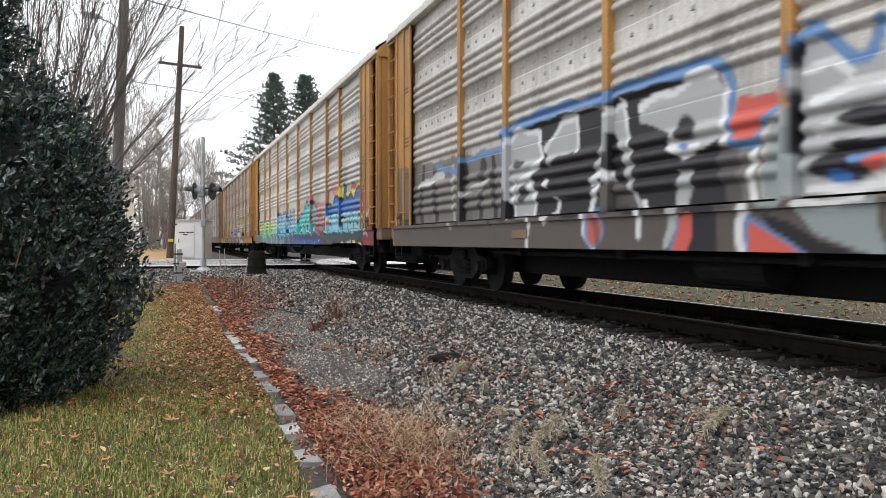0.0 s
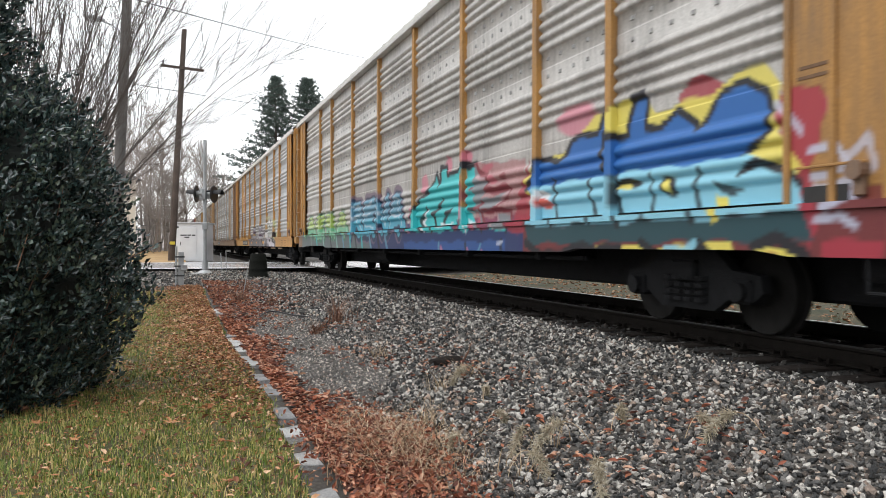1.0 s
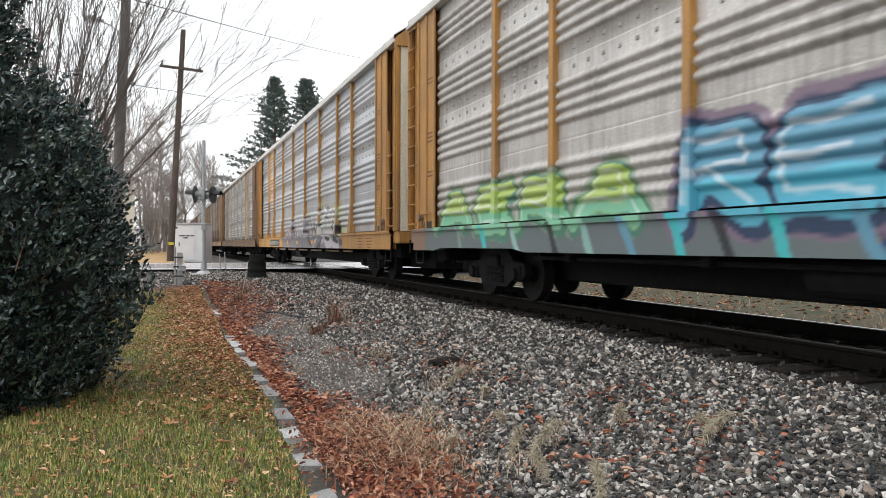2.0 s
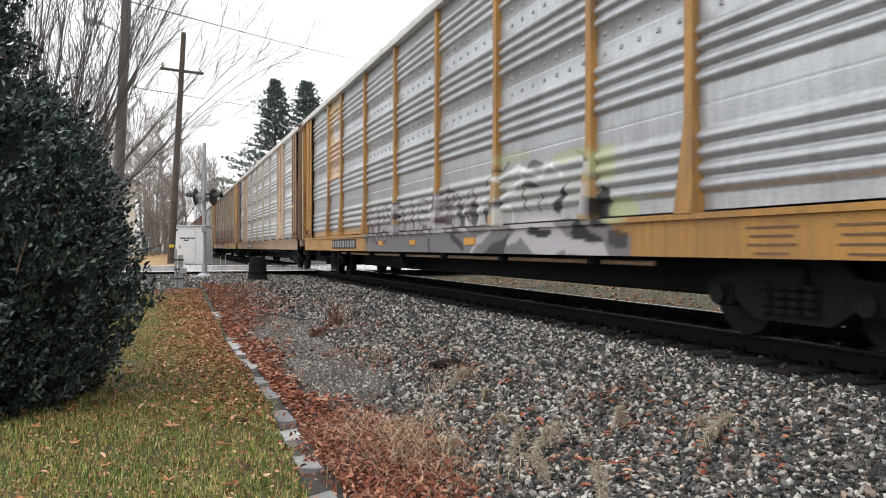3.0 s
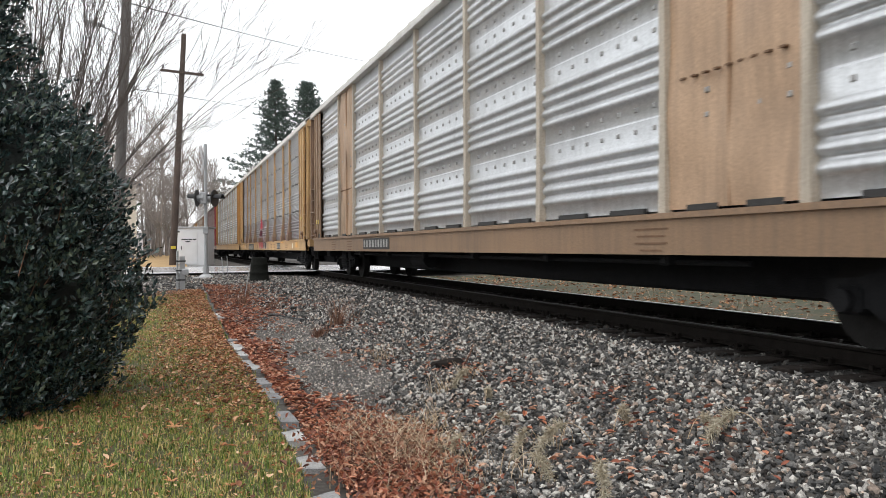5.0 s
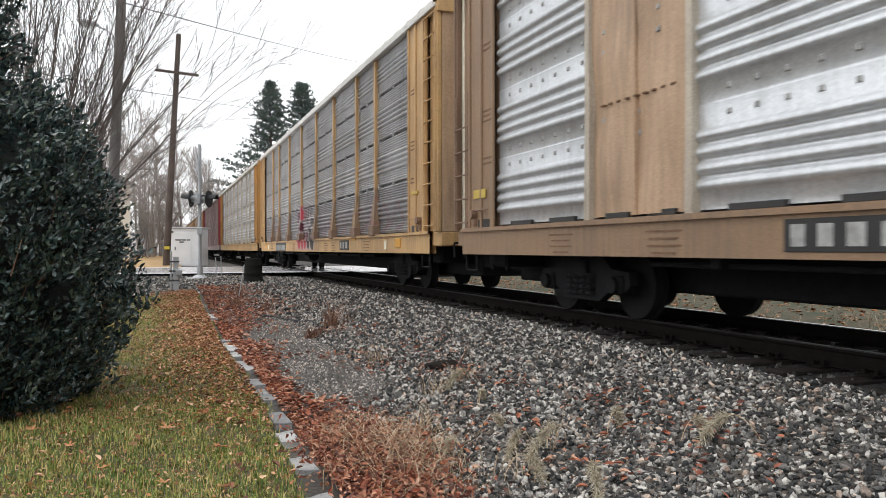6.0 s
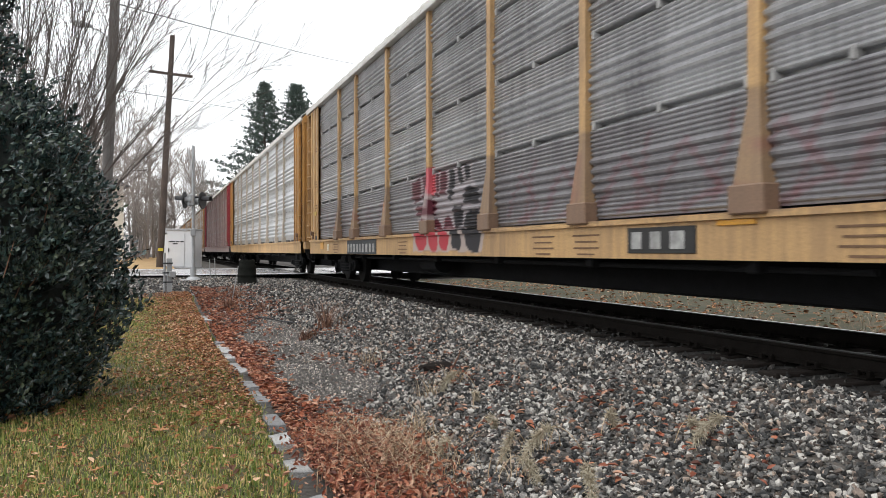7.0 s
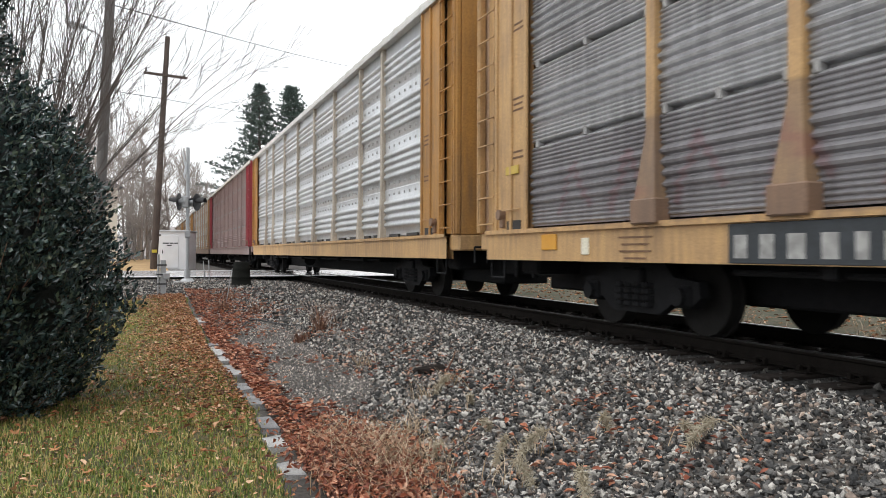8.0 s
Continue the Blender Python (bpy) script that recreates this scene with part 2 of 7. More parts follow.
def lawn_edge(y):
    return KERB_X - 0.07 - kerb_bend(y) + 0.03 * np.sin(0.9 * y)


def lawn_height(X, Y):
    return ground_z(X, Y) + 0.012 + 0.03 * (1 - smooth_step(0.75, 0.9, X))


lawn = sheet("lawn", np.arange(-14.0, 0.93, 0.25), np.arange(-9, 21, 0.25), lawn_height, M_LAWN, label="mown winter lawn with scattered fallen leaves", category="lawn")

# near-white base: the sky's reflection on the wet road, put into the colour
M_ROAD = mat("wet_road_sky_sheen", tri((0.7, 0.7, 0.71), 0.1), 1.2, 80, rough=0.12, bump=0.02)


def build_rail(x, parent):
    bm = bmesh.new()
    half = [(0.07, 0.0), (0.07, 0.012), (0.012, 0.035), (0.012, 0.125), (0.034, 0.135), (0.036, 0.16), (0.028, 0.17)]
    outline = half + [(-u, v) for u, v in half[::-1]]
    prism(bm, outline, -40, 420, lambda u, v, s: (x + u, s, RAIL_Z - 0.17 + v))
    ob = part("rail", bm, M_RAIL, parent, "rusty steel rail with a worn head, under-train shade painted in")
    # one head steel in two copies: bright far rail, shade-darkened near rail
    ob.data.materials.append(M_RAILTOP if x > TRACK_X else M_RAILSHADED)
    for p in ob.data.polygons:
        if p.normal.z > 0.5 and p.center.z > RAIL_Z - 0.02:
            p.material_index = 1


def build_track():
    track = empty("railway_track", None, "single railway track with timber ties and rusty rails", "railway track", kind="structure")
    for sx in (-0.755, 0.755):
        build_rail(TRACK_X + sx, track)
    rng = np.random.default_rng(4)
    bm = box(bmesh.new(), -1.3, 1.3, -0.115, 0.115, -0.2, 0.0, 0.012)
    tie_me = part("tie", bm, M_TIE).data
    bpy.data.objects.remove(bpy.data.objects["tie"])
    bm = bmesh.new()
    box(bm, -0.18, 0.18, -0.1, 0.1, 0, 0.014)
    for s in (-1, 1):
        for yy in (-0.06, 0.06):
            box(bm, s * 0.1 - 0.025, s * 0.1 + 0.025, yy - 0.02, yy + 0.02, 0.01, 0.06, 0.006)
        rod(bm, (s * 0.085, -0.06, 0.055), (s * 0.085, 0.06, 0.055), 0.014, seg=6)
    clip_me = part("rail_clip", bm, M_RAIL).data
    bpy.data.objects.remove(bpy.data.objects["rail_clip"])
    for i in range(-12, 100):
        y = i * 0.55
        ob = part_mesh("tie", tie_me, track)
        ob.matrix_basis = pose(TRACK_X + rng.uniform(-0.06, 0.06), y, RAIL_Z - 0.186 - rng.uniform(0, 0.012), rng.uniform(-1, 1), 0, rng.uniform(-1.5, 1.5))
        for sx in (-0.755, 0.755)[: 2 if -4 < i < 30 else 1]:
            c = part_mesh("rail_clip", clip_me, track)
            c.matrix_basis = pose(TRACK_X + sx, y, RAIL_Z - 0.184)
    bm = bmesh.new()
    for i in range(100, 420):
        box(bm, TRACK_X - 1.3, TRACK_X + 1.3, i * 0.55 - 0.115, i * 0.55 + 0.115, RAIL_Z - 0.38, RAIL_Z - 0.19)
    tagged(part("far_ties", bm, M_TIE, track), kind="stuff")


build_track()

# ---------------- stones, gravel ----------------
STONE_RAMP = [(0.2, (0.026, 0.027, 0.028)), (0.4, (0.082, 0.082, 0.08)), (0.56, (0.165, 0.158, 0.15)), (0.7, (0.29, 0.275, 0.255)), (0.86, (0.68, 0.65, 0.6))]


def stone_material(name, ramp, tint_share=0.12, dim=1.0):
    """Crushed stone: each piece its own grey, a few brown or reddish ones, with grain."""
    m = mat(name, [(p, tuple(v * dim for v in c)) for p, c in ramp], 14, 90, rough=0.8, bump=0.5, random_by="island", spread=0.85)
    nt = m.node_tree
    n, l = nt.nodes, nt.links
    bsdf = n["Principled BSDF"]
    src = bsdf.inputs["Base Color"].links[0].from_socket
    geo, hsh, cmp_, mix = n.new("ShaderNodeNewGeometry"), n.new("ShaderNodeTexWhiteNoise"), n.new("ShaderNodeMath"), n.new("ShaderNodeMixRGB")
    hsh.noise_dimensions = "1D"
    l.new(geo.outputs["Random Per Island"], hsh.inputs["W"])
    cmp_.operation = "LESS_THAN"
    cmp_.inputs[1].default_value = tint_share
    l.new(hsh.outputs["Value"], cmp_.inputs[0])
    mix.blend_type = "MULTIPLY"
    mix.inputs[2].default_value = (1.0, 0.82, 0.72, 1)
    l.new(cmp_.outputs[0], mix.inputs[0])
    l.new(src, mix.inputs[1])
    l.new(mix.outputs[0], bsdf.inputs["Base Color"])
    return m


M_BALLAST = stone_material("crushed_ballast_stone", STONE_RAMP, 0.2, 0.9)
# oily stone dimmed further: the train's shade is put into its colour
M_OILY_SHADED = stone_material("oily_shaded_bed_stone", STONE_RAMP, 0.05, 0.13)
M_GRAVEL = stone_material("fine_grey_gravel", [(p, tuple(v * w + 0.085 * w for v, w in zip(c, (1.05, 1.0, 0.97)))) for p, c in STONE_RAMP], 0.08)


def angular_form(seed, fine=True):
    rng = np.random.default_rng(seed)
    bm = bmesh.new()
    if fine:
        bmesh.ops.create_icosphere(bm, subdivisions=1, radius=1.0)
    else:
        tips = [bm.verts.new(c) for c in ((1, 0.1, 0), (-1, -0.1, 0.1), (0.15, 1, 0), (-0.1, -1, -0.1), (0.2, 0.1, 1), (-0.2, 0, -1))]
        for a in (0, 1):
            for b in (2, 3):
                for c in (4, 5):
                    bm.faces.new((tips[a], tips[b], tips[c]))
        bmesh.ops.recalc_face_normals(bm, faces=bm.faces[:])
        bm.verts.index_update()
    bm.verts.ensure_lookup_table()
    v = np.array([q.co[:] for q in bm.verts]) * rng.uniform(0.55, 1.3, (len(bm.verts), 1))
    cut = rng.normal(size=(5, 3))
    cut /= np.linalg.norm(cut, axis=1)[:, None]
    for c in cut:
        d = v @ c
        v -= np.outer(np.maximum(d - 0.42, 0), c)
    fcs = np.array([[q.index for q in f.verts] for f in bm.faces])
    bm.free()
    return v, fcs


def strew(name, rng, n, pick, size, material, label, fine=True, sink=0.35, flat=0.85):
    """n stones at places from pick(rng, n), in four forms, joined as one body of stuff."""
    xy = pick(rng, n)
    verts, faces, off = [], [], 0
    for k in range(4):
        bv, bf = angular_form(100 + k, fine)
        sub = xy[k::4]
        m = len(sub)
        r = size[0] + (size[1] - size[0]) * rng.random(m) ** 2.0
        sc = r[:, None] * np.stack([rng.uniform(0.9, 1.6, m), rng.uniform(0.65, 1.1, m), rng.uniform(flat - 0.25, flat + 0.2, m)], 1)
        z = ground_z(sub[:, 0], sub[:, 1]) + r * (rng.uniform(-sink, 0.75, m))
        v = np.einsum("nij,nkj->nki", turn_matrices(rng, m, 1.25), bv[None] * sc[:, None, :]) + np.stack([sub[:, 0], sub[:, 1], z], 1)[:, None, :]
        verts.append(v.reshape(-1, 3))
        faces.append((np.arange(m)[:, None, None] * len(bv) + bf[None]).reshape(-1, 3) + off)
        off += m * len(bv)
    ob = new(name, quads_mesh(name, np.concatenate(verts), np.concatenate(faces), material))
    return tagged(ob, label, "gravel", "", "stuff")


def in_box(x0, x1, y0, y1, power=1.0):
    return lambda rng, n: np.stack([rng.uniform(x0, x1, n), y0 + (y1 - y0) * rng.random(n) ** power], 1)


def gravel_pick(y0, y1):
    def pick(rng, n):
        y = rng.uniform(y0, y1, n)
        x = 1.12 + (1.6 + 0.3 * np.sin(y * 0.7)) * rng.random(n)
        return np.stack([x, y], 1)
    return pick


def bank_pick(y0, y1):
    def pick(rng, n):
        y = rng.uniform(y0, y1, n)
        x = 5.1 - (5.1 - 1.5 - 0.85 * smooth_step(6.2, 8.5, y) * (1 - smooth_step(15, 19, y))) * rng.random(n) ** 0.9
        return np.stack([x, y], 1)
    return pick


rng_s = np.random.default_rng(11)
strew("ballast", rng_s, 25000, bank_pick(2.0, 6.6), (0.0125, 0.036), M_BALLAST, "bank of crushed grey ballast stones")
strew("ballast_middle", rng_s, 32000, bank_pick(6.6, 12.5), (0.015, 0.04), M_BALLAST, "bank of crushed grey ballast stones beside the track", False)
strew("ballast_beyond", rng_s, 36000, bank_pick(12.5, 36), (0.022, 0.05), M_BALLAST, "bank of crushed grey ballast stones farther along", False)
strew("fine_gravel", rng_s, 32000, gravel_pick(3.4, 20), (0.009, 0.021), M_GRAVEL, "fine grey gravel strip beside the kerb", False)
strew("track_bed_stones", rng_s, 10000, in_box(5.0, 8.0, 1.5, 36), (0.025, 0.055), M_OILY_SHADED, "oily stones between the rails, darkened for shade under the train", False)
# far bank reuses the darkened bed stone
strew("far_bank_stones", rng_s, 7000, in_box(7.8, 9.2, 2, 36), (0.025, 0.055), M_OILY_SHADED, "ballast stones on the far side of the track", False)
strew("verge_gravel", rng_s, 5000, in_box(-1.5, 2.2, 21, 30), (0.025, 0.05), M_BALLAST, "loose stones around the signal mast", False)
bed = sheet("track_bed", np.arange(4.9, 8.11, 0.2), np.concatenate([np.arange(-10, 60, 0.5), np.arange(60, 420, 20)]), lambda X, Y: ground_z(X, Y) + 0.006, M_OILY_SHADED, label="oily bed under the rails, darkened for shade under the train", category="track bed")

# ---------------- the train of covered car carriers ----------------
POSTS = (-11.95, -9.15, -7.2, -4.3, -1.45, 1.45, 4.3, 7.2, 9.15, 11.95)
BODY = 13.72
SILL_LO, SILL_HI, PANEL_LO, EAVE = 0.78, 1.17, 1.24, 5.50
FACE = 1.43

# sprayed colours
BLACK, WHITE, GREY, PALE = (0.02, 0.02, 0.025), (0.72, 0.73, 0.75), (0.3, 0.32, 0.33), (0.47, 0.44, 0.47)
BLUE, SKY, NAVY, TURQ = (0.03, 0.14, 0.42), (0.25, 0.55, 0.68), (0.02, 0.04, 0.13), (0.05, 0.48, 0.5)
RED, PINK, YEL, LIME, STEEL = (0.5, 0.05, 0.05), (0.62, 0.2, 0.27), (0.72, 0.62, 0.13), (0.38, 0.5, 0.14), (0.12, 0.3, 0.42)
MAROON = (0.2, 0.04, 0.055)

GLYPHS = {
    "b": [[(0, 0), (0, 1), (0.7, 0.9), (0.75, 0.6), (0.1, 0.5), (0.85, 0.35), (0.8, 0.05), (0, 0)]],
    "e": [[(0.9, 1), (0.1, 0.95), (0, 0.5), (0.1, 0.05), (0.9, 0)], [(0, 0.5), (0.75, 0.52)]],
    "a": [[(-0.05, 0), (0.35, 1), (0.6, 1), (0.95, 0)], [(0.15, 0.38), (0.8, 0.38)]],
    "r": [[(0, 0), (0.05, 1), (0.75, 0.95), (0.8, 0.6), (0.1, 0.5)], [(0.35, 0.5), (0.95, 0)]],
    "s": [[(0.95, 0.9), (0.3, 1), (0.05, 0.75), (0.8, 0.4), (0.75, 0.05), (0, 0.08)]],
    "n": [[(0, 0), (0.08, 1), (0.8, 0.05), (0.92, 1)]],
    "k": [[(0, 0), (0, 1)], [(0.9, 1), (0.1, 0.5), (0.95, 0)]],
    "o": [[(0.5, 0), (0.05, 0.25), (0.05, 0.75), (0.5, 1), (0.95, 0.75), (0.95, 0.25), (0.5, 0)]],
    "t": [[(0, 1), (1, 0.97)], [(0.5, 0.97), (0.45, 0)]],
    "i": [[(0.5, 0), (0.45, 1)]],
}


def piece(forms, y0, y1, z0, z1, fill, edge, halo=None, fat=0.13, rim=0.05, lean=0.0, seed=0, second=None):
    """A row of sprayed letter forms between y0 and y1 (read from high y to low): halo, rim, fill, highlight."""
    rng = np.random.default_rng(seed)
    layers, shapes = [], []
    w = (y1 - y0) / len(forms)
    for k, f in enumerate(forms):
        top = z1 - rng.uniform(0, 0.16) * (z1 - z0)
        low = z0 + rng.uniform(-0.04, 0.1) * (z1 - z0)
        start = y1 - k * w - 0.12 * w
        for line in GLYPHS[f]:
            shapes.append([(start - u * w * 0.8 - lean * v, low + v * (top - low)) for u, v in line])
    if halo:
        layers += [("line", s, fat + rim * 2.6, halo, 0.9) for s in shapes]
    layers += [("line", [(y - 0.05, z - 0.06) for y, z in s], fat + rim, edge, 1.0) for s in shapes]
    layers += [("line", s, fat + rim, edge, 1.0) for s in shapes]
    layers += [("line", s, fat, fill, 1.0) for s in shapes]
    if second:
        layers += [("clip", z0 - 0.3, (z0 + z1) / 2 - 0.05, s, fat * 0.97, second, 0.9) for s in shapes]
    layers += [("line", [(y + fat * 0.45, z + fat * 0.35) for y, z in s], fat * 0.16, WHITE, 0.55) for s in shapes]
    return layers


def line_distance(y, z, pts):
    d = np.full(y.shape, 1e9)
    for (a, b), (c, e) in zip(pts[:-1], pts[1:]):
        vy, vz = c - a, e - b
        u = np.clip(((y - a) * vy + (z - b) * vz) / (vy * vy + vz * vz + 1e-9), 0, 1)
        d = np.minimum(d, np.hypot(y - a - u * vy, z - b - u * vz))
    return d


def spray(me, layers):
    """Lay the layers of paint on a mesh of the car as colour and cover per vertex."""
    n = len(me.vertices)
    co = np.empty(n * 3, np.float32)
    me.vertices.foreach_get("co", co)
    co = co.reshape(-1, 3)
    wob = 0.025 * np.sin(9 * co[:, 1] + 5 * co[:, 2]) + 0.02 * np.sin(13 * co[:, 2] - 4 * co[:, 1])
    y, z = co[:, 1] + wob, co[:, 2] + wob * 0.7
    col, cov = np.zeros((n, 3)), np.zeros(n)
    soft = 0.02
    for kind, *rest in layers:
        colour, strength = np.array(rest[-2]), rest[-1]
        if kind == "box":
            a, b, c, d = rest[:4]
            k = np.clip((np.minimum(np.minimum(y - a, b - y), np.minimum(z - c, d - z))) / soft, 0, 1)
        elif kind == "poly":
            pts = rest[0]
            inside = np.zeros(n, bool)
            for (a, b), (c, d) in zip(pts, pts[1:] + pts[:1]):
                if abs(d - b) > 1e-9:
                    inside ^= ((b > z) != (d > z)) & (y < a + (z - b) * (c - a) / (d - b))
            d = line_distance(y, z, pts + pts[:1])
            k = np.clip(np.where(inside, d, -d) / soft + 0.5, 0, 1)
        elif kind == "blob":
            a, c, ry, rz = rest[:4]
            k = np.clip((1 - np.hypot((y - a) / ry, (z - c) / rz)) * 4, 0, 1)
        else:
            pts, r = (rest[0], rest[1]) if kind == "line" else (rest[2], rest[3])
            k = np.clip((r - line_distance(y, z, pts)) / soft + 0.5, 0, 1)
            if kind == "clip":
                k = k * np.clip((rest[1] - z) / 0.04, 0, 1) * (z > rest[0])
        k = k * strength
        col = col * (1 - k[:, None]) + colour[None] * k[:, None]
        cov = cov + (1 - cov) * k
    safe = np.where(cov[:, None] > 1e-4, col / np.maximum(cov[:, None], 1e-4), 0)
    rgba = np.concatenate([np.clip(safe, 0, 1), np.ones((n, 1))], axis=1).astype(np.float32)
    me.attributes.new("paint", "FLOAT_COLOR", "POINT").data.foreach_set("color", rgba.ravel())
    me.attributes.new("spray", "FLOAT", "POINT").data.foreach_set("value", cov.astype(np.float32))


def side_profile(style):
    """Side-sheet section from bottom to top as (outward depth, height)."""
    pts, z = [(0.0, PANEL_LO)], PANEL_LO
    if style == "dense":
        edges = [PANEL_LO, 2.34, 3.42, 4.50, EAVE]
        for a, b in zip(edges[:-1], edges[1:]):
            lo, hi = a + (0.03 if a > PANEL_LO else 0.02), b - 0.03
            if a > PANEL_LO:
                pts.append((0.0, lo))
            sizes = [1.0] * 5 + [2.15] * 4 + [1.0] * 6
            unit, at = (hi - lo) / sum(sizes), lo
            for size in sizes:
                s = size * unit
                deep = 0.026 if size == 1.0 else 0.055
                for d, h in ((0.004, 0.06), (deep * 0.85, 0.26), (deep, 0.5), (0.004, 0.92)):
                    pts.append((d, at + h * s))
                at += s
            pts += [(0.0, hi), (-0.09, hi + 0.004), (-0.09, b + 0.026)]
        pts = pts[:-2] + [(0.0, EAVE)]
    else:
        for height, ribs in ((0.16, 0), (0.64, 4), (0.42, 0), (0.62, 4), (0.42, 0), (0.62, 4), (0.42, 0), (0.62, 4)):
            if ribs:
                s = height / ribs
                for k in range(ribs):
                    for d, h in ((0.0, 0.1), (0.026, 0.18), (0.045, 0.32), (0.05, 0.48), (0.042, 0.64), (0.022, 0.8), (0.0, 0.94)):
                        pts.append((d, z + (k + h) * s))
            elif z > PANEL_LO:
                m = z + height * 0.5
                pts += [(0.012, m - 0.012), (0.012, m), (-0.006, m + 0.002), (0.0, m + 0.02)]
            z += height
        pts.append((0.0, EAVE))
    return np.array(pts)


def loft(name, section, ys, material, closed=False, step=0.0, smooth=False):
    """A section of (x, z) carried along y; with step its long runs are split."""
    p = np.asarray(section, float)
    if closed:
        p = np.vstack([p, p[:1]])
    if step:
        q = [p[0]]
        for a, b in zip(p[:-1], p[1:]):
            k = max(1, int(np.ceil(np.hypot(*(b - a)) / (step if min(a[1], b[1]) < 2.9 else 0.4))))
            q += [a + (b - a) * (i + 1) / k for i in range(k)]
        p = np.array(q)
    v = np.zeros((len(ys), len(p), 3))
    v[:, :, 0], v[:, :, 1], v[:, :, 2] = p[None, :, 0], np.asarray(ys)[:, None], p[None, :, 1]
    m = len(p)
    i = np.arange(m - 1)[None, :] + np.arange(len(ys) - 1)[:, None] * m
    fcs = np.stack([i, i + 1, i + 1 + m, i + m], axis=-1).reshape(-1, 4)
    return quads_mesh(name, v.reshape(-1, 3), fcs, material, smooth)


def stations(a, b, step):
    return np.linspace(a, b, max(1, int(round((b - a) / step))) + 1)


def build_wheelset(parent, y):
    bm = bmesh.new()
    for s in (-1, 1):
        x = s * 0.755
        rod(bm, (x - s * 0.06, 0, 0), (x + s * 0.07, 0, 0), 0.42, 0.42, 24)
        rod(bm, (x - s * 0.09, 0, 0), (x - s * 0.055, 0, 0), 0.45, 0.45, 24)
        rod(bm, (x + s * 0.06, 0, 0), (x + s * 0.1, 0, 0), 0.16, 0.12, 16)
        for k in range(3):
            a = k * 2.094
            rod(bm, (x + s * 0.05, 0.09 * math.cos(a), 0.09 * math.sin(a)), (x + s * 0.115, 0.09 * math.cos(a), 0.09 * math.sin(a)), 0.018, seg=6)
    rod(bm, (-1.0, 0, 0), (1.0, 0, 0), 0.085, seg=12)
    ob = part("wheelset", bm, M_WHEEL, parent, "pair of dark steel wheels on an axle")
    ob.location = (0, y, 0.42)
    return ob


def build_truck(parent, y):
    bm = bmesh.new()
    for s in (-1, 1):
        x = s * 1.02
        outline = [(-1.15, 0.42), (-1.12, 0.58), (-0.72, 0.62), (-0.42, 0.86), (0.42, 0.86), (0.72, 0.62), (1.12, 0.58), (1.15, 0.42), (1.02, 0.32), (0.72, 0.36),
                   (0.45, 0.2), (-0.45, 0.2), (-0.72, 0.36), (-1.02, 0.32)]
        prism(bm, outline, x - 0.06, x + 0.06, lambda u, v, q: (q, u, v))
        for yy in (-0.89, 0.89):
            box(bm, x - 0.11, x + 0.11, yy - 0.13, yy + 0.13, 0.3, 0.54, 0.03)
            rod(bm, (x - s * 0.05, yy, 0.42), (x + s * 0.17, yy, 0.42), 0.1, seg=12)
        for yy in (-0.27, -0.09, 0.09, 0.27):
            for k in range(4):
                rod(bm, (x + s * 0.07, yy, 0.28 + k * 0.075), (x + s * 0.07, yy, 0.325 + k * 0.075), 0.08, seg=8)
    box(bm, -1.15, 1.15, -0.2, 0.2, 0.5, 0.72, 0.03)
    for yy in (-0.5, 0.5):
        rod(bm, (-0.95, yy, 0.36), (0.95, yy, 0.36), 0.045)
    truck = part("truck", bm, M_UNDER, parent, "grimy, shade-darkened four-wheel truck frame with coil springs")
    truck.location = (0, y, 0)
    return truck, [build_wheelset(truck, yy) for yy in (-0.89, 0.89)]


